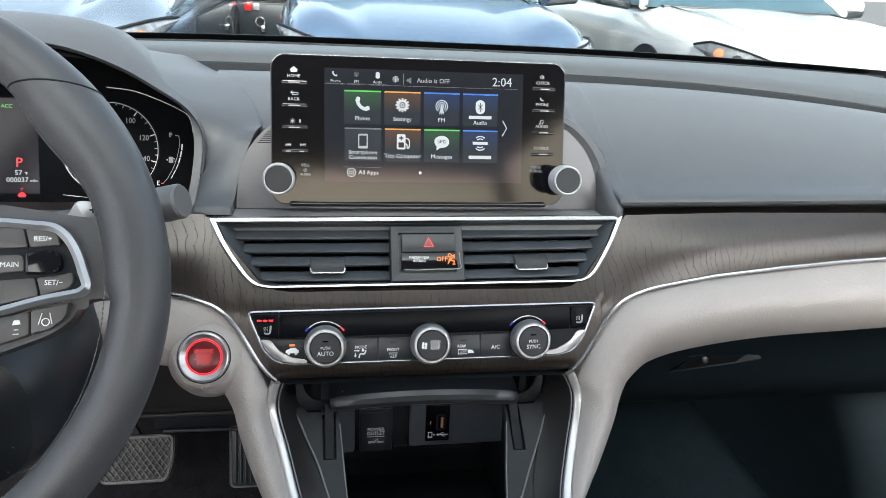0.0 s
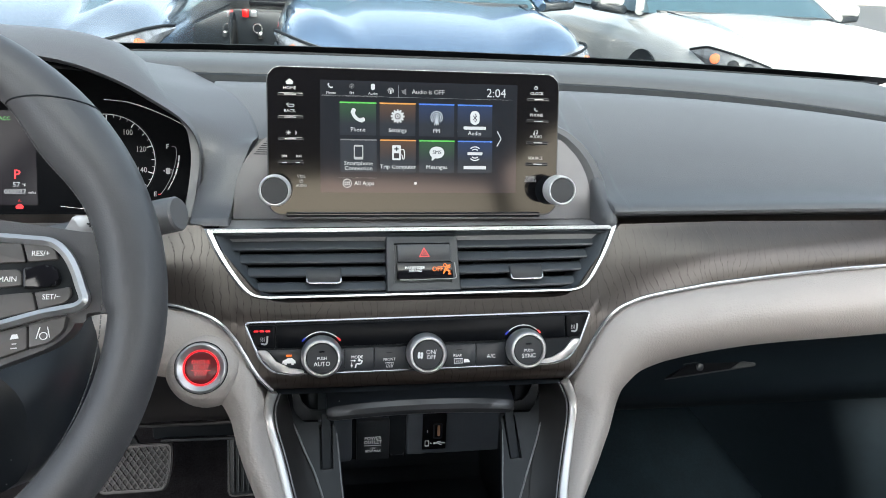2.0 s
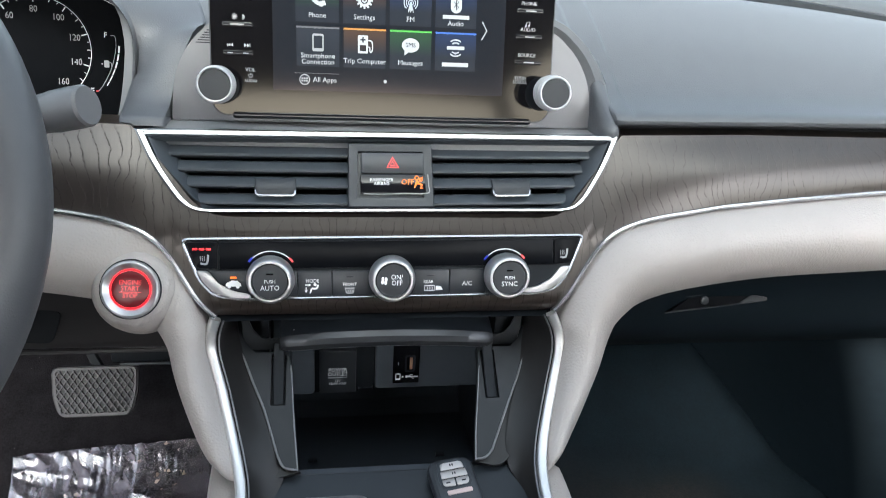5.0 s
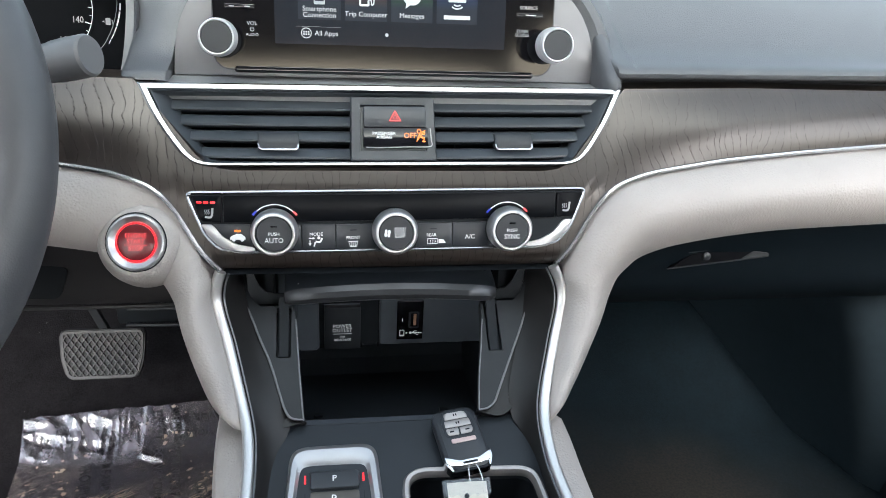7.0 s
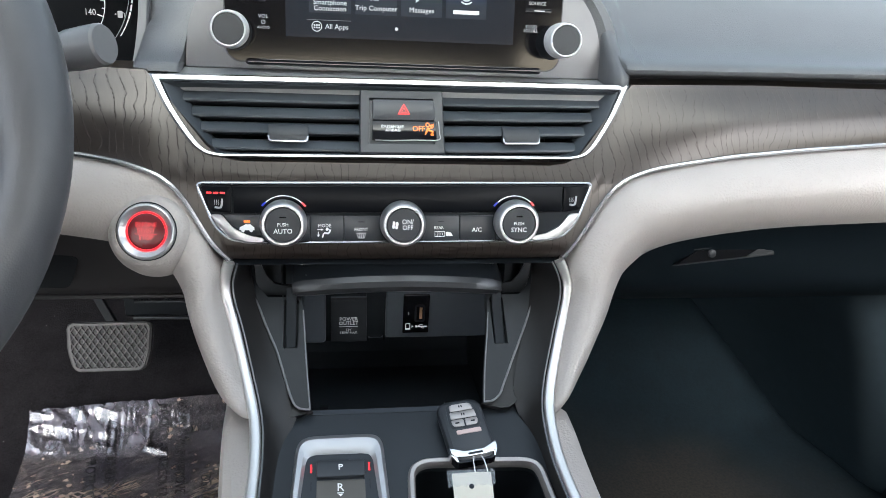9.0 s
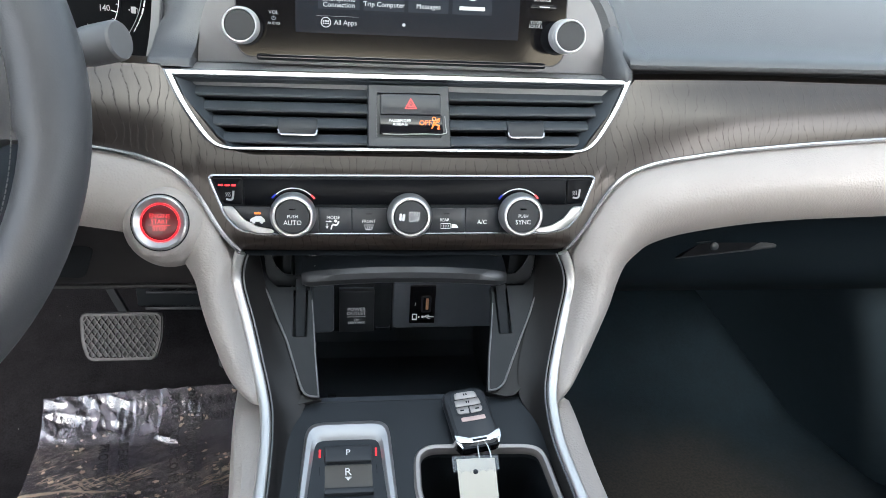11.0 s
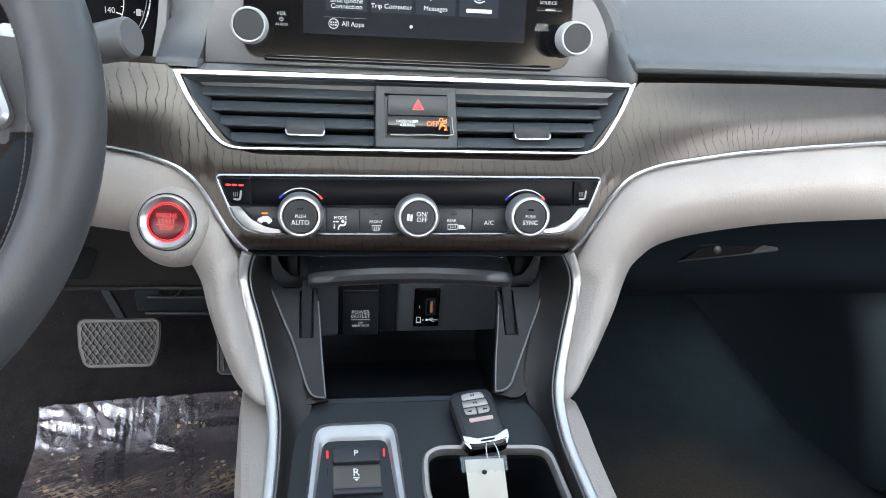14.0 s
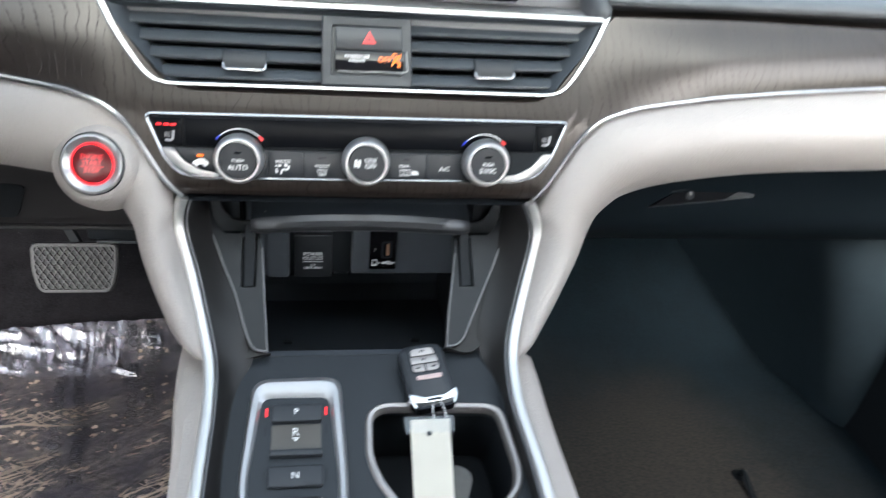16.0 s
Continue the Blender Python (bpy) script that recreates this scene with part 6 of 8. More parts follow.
    ledge = [[(CLUSTER_X + ix * s, y, 1.06 + (iz - 1.06) * s) for s, y in ((0.995, 0.770), (0.955, 0.800), (0.915, 0.845), (0.90, 0.845), (0.93, 0.800), (0.97, 0.771))] for ix, iz in inner]
    part("inner_shroud", loft(ledge), DIAL_BLACK, ob, "black inner shroud")
    strip = []
    for p in resample([Vector((ix, 0, iz)) for ix, iz in inner if ix > 0.10 and 1.0 < iz < 1.118], 14):
        w = 0.0078 * (0.25 + 0.75 * min(1.0, max(0.0, (1.113 - p.z) / 0.016)))
        strip.append([(CLUSTER_X + p.x + dx * w - 0.0004, y, p.z) for dx, y in ((-1, 0.7610), (-0.5, 0.7585), (0, 0.7570), (0, 0.7600), (-1, 0.7640))])
    part("side_trim", loft(strip), LEDGE, ob, "grey metallic side trim")
    face_m = panel(0.845, 1.06, 12, -0.30)
    face = part("face", plate([(CLUSTER_X + 0.30 + ix * 0.955, (iz - 1.06) * 0.955) for ix, iz in inner][::-1], -0.02, 0.0), DIAL_BLACK, ob, "black instrument face", m=face_m)
    dial = part("speedometer", lathe([(0.048, -0.002), (0.0478, 0.0006), (0.0468, 0.0006), (0.0466, -0.001), (0.02, -0.0012), (0.0, -0.0012)], 64, 0, 0.002), DIAL_BLACK, face, "round black speedometer")
    part("scale_ring", stroke(arc(0, 2, 46.2, -52, 232, 64), 0.5, 1.2), WHITE_INK, dial)
    for k in range(33):
        a = radians(232 - 284 * k / 32)
        r0 = 40.8 if k % 4 == 0 else (42.6 if k % 2 == 0 else 43.8)
        part("tick", stroke([(r0 * math.cos(a), 2 + r0 * math.sin(a)), (45.6 * math.cos(a), 2 + 45.6 * math.sin(a))], 0.9 if k % 4 == 0 else 0.5, 1.2, smooth=False), WHITE_INK, dial)
    for k, words in enumerate(("0", "20", "40", "60", "80", "100", "120", "140", "160")):
        a = radians(232 - 284 * k / 8)
        lettering(words, 0.0056, dial, flat(0.0345 * math.cos(a), 0.002 + 0.0345 * math.sin(a), 0.0012), PINK_INK, wide=0.85)
    part("needle", stroke([(-18 * math.cos(radians(52)), 2 - 18 * math.sin(radians(52))), (-41 * math.cos(radians(52)), 2 - 41 * math.sin(radians(52)))], 0.9, 2.4, smooth=False), WHITE_INK, dial)
    # fuel gauge
    part("fuel_arc", stroke([(62.8, 16.4), (66.5, 15.5), (66.8, 5), (62.5, -12), (55.5, -26), (50.5, -32.6)], 0.45, 0.4), DIM_INK, face)
    for a, b in (((69.8, 7.5), (69.2, 1.5)), ((69.0, 0.4), (67.8, -5.4)), ((67.5, -6.4), (65.8, -12)), ((65.4, -13), (63.2, -18)), ((62.8, -19), (60.4, -23.4)), ((60, -24.2), (58, -27.6))):
        part("fuel_mark", stroke([a, b], 1.3 if a[1] > -10 else 0.8, 0.5, smooth=False), WHITE_INK, face)
    lettering("F", 0.0046, face, flat(0.0585, 0.0165, 0.0003), WHITE_INK), lettering("E", 0.0046, face, flat(0.0455, -0.0325, 0.0003), WHITE_INK)
    bar(face, 49.6, -32.6, 2.6, 0.9, RED_INK, 0.3, "mark")
    part("pump_icon", merged(plate(rounded(0.0585, -0.0085, 0.0042, 0.0060, 0.0005, 2), 0.0002, 0.0005), stroke([(60.6, -7), (62.4, -7.6), (62.2, -10.8)], 0.5, 0.4), plate(mm([(53.6, -8.5), (55.2, -7.6), (55.2, -9.4)]), 0.0002, 0.0005)), DIM_INK, face)
    part("rim_line", stroke([(-2, 63), (22, 60.5), (45, 53), (66, 43.5), (76, 37), (79.5, 28), (80.5, 20)], 0.8, 0.6), CHROME, face, "thin bright line over the dial")
    part("base_line", stroke([(-46, -45), (-20, -47.5), (20, -47.8), (52, -46)], 0.5, 0.6), CHROME, face)
    # driver's information screen
    info = part("info_screen", plate(rounded(-0.1135, 0.003, 0.092, 0.094, 0.001, 2), 0.0, 0.0006), material("lit grey panel", (0.01, 0.01, 0.01), 0.15, vary=0.1, glow=(0.016, 0.013, 0.020), glow_strength=0.2, spec=0.1), face, "dim lit information screen")
    lettering("ACC", 0.0036, info, flat(-0.0953, 0.0419, 0.0007), GREEN_LIT)
    lettering("P", 0.0092, info, flat(-0.0858, -0.0136, 0.0007), RED_LIT)
    lettering("57", 0.0050, info, flat(-0.0868, -0.0236, 0.0007), WHITE_LIT), lettering("000037", 0.0048, info, flat(-0.0880, -0.0306, 0.0007), WHITE_LIT)
    lettering("miles", 0.0026, info, flat(-0.0725, -0.0312, 0.0007), DIM_INK), lettering("°F", 0.0028, info, flat(-0.0796, -0.0240, 0.0007), DIM_INK)
    part("belt_light", merged(plate(circle(0.0017, 12, cx=-0.0844, cy=-0.0398), 0.0003, 0.0006), plate(mm([(-87.6, -47.6), (-81.2, -47.6), (-82.0, -42.6), (-86.8, -42.6)]), 0.0003, 0.0006), stroke([(-88.4, -46), (-84.4, -43), (-80.4, -46)], 0.7, 0.5)), RED_LIT, face)
    return ob


build_cluster()

# ---- steering column, wheel and stalk ----
column = thing("steering_column", "black steering column cover below the cluster", "steering column")
part("cover", loft([[(CLUSTER_X + 0.004 + u * s, y, 0.932 + v * s + (y - 0.62) * 0.05) for u, v in rounded(0, 0, 0.205, 0.128, 0.05, 6)] for y, s in ((0.525, 0.55), (0.535, 0.78), (0.56, 0.92), (0.62, 1.0), (0.72, 1.0), (0.80, 0.95))]), PLASTIC, column)
part("binnacle_shelf", loft([[(x, 0.74, 1.004), (x, 0.735, 0.996), (x, 0.75, 0.985), (x, 0.86, 0.99), (x, 0.86, 1.008)] for x in np.linspace(-0.57, -0.205, 12)]), HOOD_SKIN, column, "grey shelf under the cluster")
stalk = thing("wiper_stalk", "dark grey wiper stalk beside the steering wheel", "stalk")
tip, base = Vector((-0.1912, 0.594, 1.0668)), Vector((-0.30, 0.632, 1.036))
axis = (tip - base).normalized()
shape = ((0.0, 0.010), (0.45, 0.0105), (0.62, 0.0112), (0.78, 0.0122), (0.80, 0.0128), (0.90, 0.0130), (0.985, 0.0128), (1.0, 0.0116))
aside = axis.cross(Vector((0, 0, 1))).normalized()
over = aside.cross(axis)
part("lever", loft([[base.lerp(tip, f) + aside * math.cos(math.tau * k / 28) * r + over * math.sin(math.tau * k / 28) * r for k in range(28)] for f, r in shape]), material("grey stalk plastic", (0.125, 0.125, 0.128), 0.42, bump=0.08, bump_scale=1800), stalk)


def build_wheel():
    ob = thing("steering_wheel", "black leather steering wheel with silver-trimmed spoke switches", "steering wheel", panel(0.4825, 1.04, 25, -0.367))
    R, r, n = 0.1682, 0.0170, 120
    rows = []
    for k in range(n):
        a = math.tau * k / n
        deg = math.degrees(a)
        swell = sum(0.0046 * math.exp(-((deg - c) / 13) ** 2) for c in (38, 142)) + sum(0.0018 * math.exp(-((deg - c) / 25) ** 2) for c in (5, 175))
        rows.append([((R - swell + (r * 0.97 + swell) * math.cos(b)) * math.cos(a), (R - swell + (r * 0.97 + swell) * math.cos(b)) * math.sin(a), (r * 1.16 + swell * 0.6) * math.sin(b)) for b in (math.tau * j / 24 for j in range(24))])
    rim = part("rim", loft(rows, True, False, True), LEATHER, ob, "black leather rim")
    for deg, lean in ((46, 1), (134, -1)):
        a = radians(deg)
        seam = []
        for j in range(48):
            b = math.tau * j / 48
            c = a - lean * radians(6.5) * math.cos(b)
            w = sum(0.0046 * math.exp(-((math.degrees(c) - k) / 13) ** 2) for k in (38, 142))
            seam.append(((R - w + (r * 0.97 + w) * math.cos(b)) * math.cos(c), (R - w + (r * 0.97 + w) * math.cos(b)) * math.sin(c), (r * 1.16 + w * 0.6) * math.sin(b)))
        part("seam", sweep(seam, circle(0.0006, 6), (math.cos(a), math.sin(a), 0.001), True), DEEP, rim)
    stitches = []
    for k in range(150):
        a = radians(-85 + k * 1.13)
        deg = math.degrees(a)
        inner_r = R - r * 0.93 - 2 * sum(0.0046 * math.exp(-((deg - c) / 13) ** 2) for c in (38, 142)) - 0.0036 * math.exp(-((deg - 5) / 25) ** 2)
        c = Vector((inner_r * math.cos(a), inner_r * math.sin(a), 0.0065))
        t = Vector((-math.sin(a), math.cos(a), 0)) * 0.0011
        stitches.append(sweep([c - t, c + t], circle(0.00035, 4), (0, 0, 1)))
    part("stitching", merged(*stitches), material("grey thread", (0.13, 0.13, 0.13), 0.7), rim, "grey stitching")
    body = polygon(mm([(-160, 38), (-140, 49), (-60, 51), (60, 51), (93, 48.6), (123, 43.5), (139, 41), (160, 40), (160, -8), (146, -6), (136, -8), (132, -18), (122, -26), (98, -35), (60, -48), (-60, -48), (-122, -26), (-140, -14), (-160, -22)])[::-1], 0.008, 4)
    part("spoke_body", plate(body, -0.012, 0.004, 0.004, 3), LEATHER, ob, "black spoke body")
    part("lower_spoke", plate(polygon(mm([(-30, -40), (30, -40), (22, -160), (-22, -160)])[::-1], 0.006, 3), -0.010, 0.002, 0.003), LEATHER, ob)
    part("airbag_cover", loft([[(u, v, w) for u, v in rounded(0, -0.003, 0.150 * s, 0.104 * s, 0.042 * s, 8)] for s, w in ((1.0, 0.0), (0.99, 0.012), (0.93, 0.020), (0.7, 0.026), (0.3, 0.028), (0.02, 0.028))]), LEATHER, ob, "padded airbag cover")
    for s in (-1, 1):
        def flip(points):
            q = mm([(s * x, y) for x, y in points])
            return q if s > 0 else q[::-1]

        frame_path = [(70, 38), (94, 36.9), (109.5, 35.5), (122.1, 33.8), (129.7, 27.5), (134.8, 18.4), (138.3, 8.2), (140.5, 0.6), (137.1, -3.4), (129.9, -5.1), (116.5, -7.7), (96.3, -13.4), (70, -21)]
        path = [Vector((s * p.x, p.y, p.z)) for p in curve([(x * MM, y * MM, 0.011) for x, y in frame_path], 5)]
        part("silver_trim", sweep(path, [(-0.0023, -0.006), (-0.0026, 0.001), (0.0, 0.0028), (0.0026, 0.001), (0.0023, -0.006)], (0, 0, 1)), SILVER, ob, "satin silver spoke trim")
        part("switch_base", plate(polygon(flip([(70, 36), (94, 35), (109, 33.6), (121, 31.5), (127.5, 25.5), (132.5, 17), (136, 7.5), (138, 1), (134, -2.5), (116, -6.5), (96, -11.5), (70, -19)][::-1]), 0.003, 3), 0.002, 0.0085), DEEP, ob)
        for pts in ([(72, 33.4), (105.7, 34.0), (108.6, 22.6), (72, 21.4)], [(106.7, 34.0), (118.3, 32.8), (123.7, 30.0), (125.8, 24), (109.9, 22.6)], [(72, 17.6), (104.6, 18.4), (107, 15.9), (107.2, 9.2), (72, 5.6)],
                    [(72, 1.6), (98.4, 4.1), (112.9, 5.2), (115.3, -5.0), (96, -9.3), (72, -15)], [(113.9, 5.2), (128.2, 7.0), (132.7, 8.1), (133.6, 3.8), (131.4, -0.6), (116.5, -5.2)]):
            part("switch", plate(polygon(flip(pts[::-1]), 0.0012, 3), 0.006, 0.0115, 0.0008), SWITCH, ob)
        part("toggle", plate(polygon(flip([(107.6, 19.6), (121.4, 21.0), (125.7, 19.1), (127.3, 14.6), (127.4, 10), (124, 7.8), (108.2, 6.8)][::-1]), 0.002, 3), 0.006, 0.0140, 0.0024, 4), PIANO, ob, "gloss black toggle")
        for pts in ([(80, -19.5), (110.2, -13.7), (110.8, -26.8), (80, -37)], [(111.2, -13.2), (131.3, -8.8), (129.5, -17.3), (121.6, -23.6), (111.7, -26.6)]):
            part("switch", plate(polygon(flip(pts[::-1]), 0.0015, 3), 0.0, 0.0100, 0.0010), SWITCH, ob)
    lettering("RES/+", 0.0030, ob, flat(0.1165, 0.0274, 0.0117), WHITE_INK, wide=0.95)
    lettering("SET/−", 0.0030, ob, flat(0.1232, 0.0022, 0.0117), WHITE_INK, wide=0.95)
    lettering("MAIN", 0.0030, ob, flat(0.0995, 0.0127, 0.0117), WHITE_INK, wide=0.95)
    part("lane_icon", merged(stroke([(115.6, -21.4), (117.4, -14.8)], 0.5, 10.3), stroke([(122.8, -21.0), (121.4, -14.6)], 0.5, 10.3), stroke(arc(119.4, -19.8, 2.0, 0, 345, 16), 0.5, 10.3, True)), WHITE_INK, ob)
    part("follow_icon", merged(plate(mm([(101.8, -21.4), (106.4, -20.8), (105.6, -18.4), (102.8, -18.6)]), 0.0100, 0.0103), stroke([(103.0, -24), (105.4, -23.8)], 0.6, 10.3), stroke([(102.4, -26.4), (105.8, -26.2)], 0.6, 10.3)), WHITE_INK, ob)
    paddle = part("paddle", plate(polygon(mm([(112, 42), (121.5, 58.5), (136.5, 57.5), (139, 50), (132, 40)])[::-1], 0.002, 3), -0.034, -0.030, 0.001), SILVER, ob, "silver shift paddle")
    part("plus_mark", merged(plate(rounded(0.1315, 0.0525, 0.0044, 0.0009, 0.0002, 1), -0.030, -0.0296), plate(rounded(0.1315, 0.0525, 0.0009, 0.0044, 0.0002, 1), -0.030, -0.02955)), DEEP, paddle)
    return ob


build_wheel()

# ---- below the dash ----
under = thing("lower_dash_panel", "dark brown-grey knee panel under the driver's dash", "panel")
UNDER = material("dark brown-grey plastic", (0.028, 0.026, 0.027), 0.5, bump=0.2, bump_scale=1200)
part("knee_panel", loft([[(x, 0.668, 0.935), (x, 0.690, 0.900), (x, 0.700, 0.872), (x, 0.700, 0.848), (x, 0.706, 0.838), (x, 0.95, 0.800), (x, 0.95, 0.82), (x, 0.74, 0.94)] for x in np.linspace(-0.75, -0.15, 14)]), UNDER, under)
# nothing is hollowed here: the recess's shade is only the plate's dark colour
part("recess", plate(polygon(mm([(-40, -15), (28, -18), (38, 10), (-40, 20)])[::-1], 0.006, 3), -0.004, 0.0012), DEEP, under, "dark plate painted as a shaded recess", m=panel(0.6985, 0.866, 3, -0.297))
part("edge_lip", sweep([(x, 0.7005, 0.838) for x in (-0.70, -0.45, -0.16)], circle(0.0022, 8), (0, -1, 0)), UNDER, under)
module = thing("footwell_bracket", "black plastic bracket under the dash above the pedals", "bracket")
part("housing", box(-0.300, -0.150, 0.952, 1.05, 0.680, 0.735, 0.003), DEEP, module)
part("ledge", sweep([(-0.286, 0.948, 0.703), (-0.15, 0.948, 0.702)], circle(0.0022, 8), (0, -1, 0)), PLASTIC, module)
part("ledge", sweep([(-0.289, 0.948, 0.681), (-0.15, 0.948, 0.679)], circle(0.0026, 8), (0, -1, 0)), PLASTIC, module)
part("hole_rim", moved(lathe([(0.0150, 0.0), (0.0150, 0.004), (0.0132, 0.005), (0.0128, 0.0)], 28), pose(-0.258, 0.952, 0.716, 90)), PLASTIC, module)


def build_brake():
    ob = thing("brake_pedal", "grey rubber brake pedal with a diamond tread", "pedal", panel(1.04, 0.5875, 22, -0.3495))
    line = polygon(mm([(-55.5, 32), (55.5, 32.5), (54, -5), (46, -35), (-46, -35.5), (-54, -8)])[::-1], 0.008, 4)
    pad = part("pad", plate(line, -0.010, 0.0, 0.003, 3), material("dark pedal rubber", (0.040, 0.039, 0.040), 0.6, bump=0.2, bump_scale=900), ob)
    part("border", sweep([(u * 0.93, v * 0.91, 0.0) for u, v in line], [(-0.0022, -0.001), (-0.0016, 0.0022), (0.0016, 0.0022), (0.0022, -0.001)], (0, 0, 1), True), RUBBER, ob, "raised border")

    def inside(u, v):
        w = 50 if v > -5 else 50 - (-5 - v) * 0.24
        return abs(u) < w and -31 < v < 28.5

    for slope in (1, -1):
        for k in range(-18, 19):
            c = k * 9.0
            pts = [(c + slope * 0.70 * v, v) for v in np.linspace(-33, 33, 45) if inside(c + slope * 0.70 * v, v)]
            if len(pts) > 2:
                a, b = pts[0], pts[-1]
                part("tread", sweep([(a[0] * MM, a[1] * MM, 0.0), (b[0] * MM, b[1] * MM, 0.0)], [(-0.0013, -0.001), (-0.0008, 0.0032), (0.0008, 0.0032), (0.0013, -0.001)], (0, 0, 1)), RUBBER, pad)
    part("arm", sweep([(0.004, 0.025, -0.012), (-0.030, 0.085, -0.016), (-0.078, 0.17, -0.022)], [(-0.005, -0.006), (0.005, -0.006), (0.005, 0.006), (-0.005, 0.006)], (0, 0, 1)), DEEP, ob, "black steel pedal arm")
    return ob


build_brake()
gas = thing("accelerator_pedal", "black ribbed accelerator pedal beside the console", "pedal", panel(1.02, 0.602, 18, -0.190))
part("pad", plate(rounded(0, 0, 0.054, 0.104, 0.008, 4), -0.010, 0.0, 0.003, 3), PLASTIC, gas)
part("border", sweep([(u, v, 0.0) for u, v in rounded(0, 0, 0.049, 0.099, 0.007, 4)], [(-0.0015, -0.001), (-0.001, 0.002), (0.001, 0.002), (0.0015, -0.001)], (0, 0, 1), True), RUBBER, gas)
for k in range(6):
    part("rib", plate(rounded((-17 + k * 6.8) * MM, 0, 0.0026, 0.088, 0.001, 2), -0.001, 0.0022, 0.0008), PLASTIC, gas)


def film_material():
    """Clear wrinkled protective film: the shine of its crumpled folds painted milky, streaked and spotted with dust
    where it lies flat.
    """
    m = bpy.data.materials.new("wrinkled clear film")
    m.use_nodes = True
    n, link = m.node_tree.nodes, m.node_tree.links.new
    b = n["Principled BSDF"]
    b.inputs["Roughness"].default_value, b.inputs["IOR"].default_value = 0.12, 2.3
    where = n.new("ShaderNodeTexCoord")

    def noisy(scale, stretch, turn, detail, kind="ShaderNodeTexNoise"):
        place, tex = n.new("ShaderNodeMapping"), n.new(kind)
        place.vector_type = "TEXTURE"
        place.inputs["Scale"].default_value, place.inputs["Rotation"].default_value = [1 / v for v in stretch], (0, 0, turn)
        tex.inputs["Scale"].default_value = scale
        if kind == "ShaderNodeTexNoise":
            tex.inputs["Detail"].default_value, tex.inputs["Distortion"].default_value = detail, 0.6
        link(where.outputs["Object"], place.inputs[0]), link(place.outputs[0], tex.inputs["Vector"])
        return tex.outputs[0]

    def ranged(value, a, b_, c, d):
        node = n.new("ShaderNodeMapRange")
        for key, v in zip(("From Min", "From Max", "To Min", "To Max"), (a, b_, c, d)):
            node.inputs[key].default_value = v
        link(value, node.inputs["Value"])
        return node.outputs[0]

    def both(kind, a, c):
        node = n.new("ShaderNodeMath")
        node.operation = kind
        link(a, node.inputs[0]), link(c, node.inputs[1])
        return node.outputs[0]

    axes = n.new("ShaderNodeSeparateXYZ")
    link(where.outputs["Object"], axes.inputs[0])
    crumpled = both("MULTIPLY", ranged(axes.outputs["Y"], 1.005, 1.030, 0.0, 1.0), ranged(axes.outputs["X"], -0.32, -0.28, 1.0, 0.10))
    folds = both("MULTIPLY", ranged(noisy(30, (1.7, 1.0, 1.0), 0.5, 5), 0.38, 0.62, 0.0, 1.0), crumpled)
    muddy = ranged(axes.outputs["Y"], 0.93, 1.03, 1.0, 0.25)
    scratches = both("MAXIMUM", ranged(noisy(16, (1.0, 15, 3), 0.42, 8), 0.53, 0.60, 0.0, 0.85), both("MAXIMUM", ranged(noisy(19, (1.0, 18, 3), 0.85, 8), 0.56, 0.62, 0.0, 0.8), ranged(noisy(15, (1.0, 20, 3), -0.5, 8), 0.58, 0.63, 0.0, 0.7)))
    patches = both("MULTIPLY", ranged(noisy(9, (1, 1.8, 1), 0.4, 6), 0.40, 0.60, 0.15, 1.0), muddy)
    spots = both("MULTIPLY", ranged(both("ADD", noisy(58, (1, 1.3, 1), 0.3, 2, "ShaderNodeTexVoronoi"), ranged(noisy(210, (1, 1, 1), 0, 2), 0.3, 0.7, -0.14, 0.14)), 0.19, 0.27, 0.85, 0.0), ranged(noisy(16, (1, 1, 1), 0, 2), 0.47, 0.54, 0.0, 1.0))
    # one long dried streak across the sheet
    streak, off = n.new("ShaderNodeMath"), n.new("ShaderNodeMath")
    streak.operation, streak.inputs[1].default_value = "MULTIPLY_ADD", 0.028
    link(noisy(9, (1, 1, 1), 0, 4), streak.inputs[0]), link(axes.outputs["Y"], streak.inputs[2])
    off.operation, off.inputs[1].default_value = "SUBTRACT", 0.928
    link(streak.outputs[0], off.inputs[0])
    gap = n.new("ShaderNodeMath")
    gap.operation = "ABSOLUTE"
    link(off.outputs[0], gap.inputs[0])
    dried = both("MULTIPLY", ranged(gap.outputs[0], 0.0012, 0.0042, 0.85, 0.0), ranged(axes.outputs["X"], -0.38, -0.28, 1.0, 0.1))
    dust = both("MAXIMUM", both("MAXIMUM", both("MULTIPLY", scratches, patches), both("MAXIMUM", both("MULTIPLY", patches, ranged(noisy(80, (1, 1, 1), 0, 3), 0.50, 0.66, 0.0, 0.8)), dried)), spots)
    tan, fold_shine = n.new("ShaderNodeMix"), n.new("ShaderNodeMix")
    tan.data_type = fold_shine.data_type = "RGBA"
    tan.inputs["A"].default_value, tan.inputs["B"].default_value = (0.078, 0.073, 0.094, 1), (0.54, 0.42, 0.32, 1)
    link(dust, tan.inputs["Factor"])
    # pale colour stands in for bright reflections on the folds
    fold_shine.inputs["B"].default_value = (0.34, 0.32, 0.37, 1)
    link(tan.outputs["Result"], fold_shine.inputs["A"]), link(folds, fold_shine.inputs["Factor"])
    link(fold_shine.outputs["Result"], b.inputs["Base Color"])
    relief = n.new("ShaderNodeBump")
    relief.inputs["Strength"].default_value, relief.inputs["Distance"].default_value = 0.4, 0.002
    link(noisy(45, (1, 1, 1), 0, 4), relief.inputs["Height"]), link(relief.outputs[0], b.inputs["Normal"])
    clear, mix = n.new("ShaderNodeBsdfTransparent"), n.new("ShaderNodeMixShader")
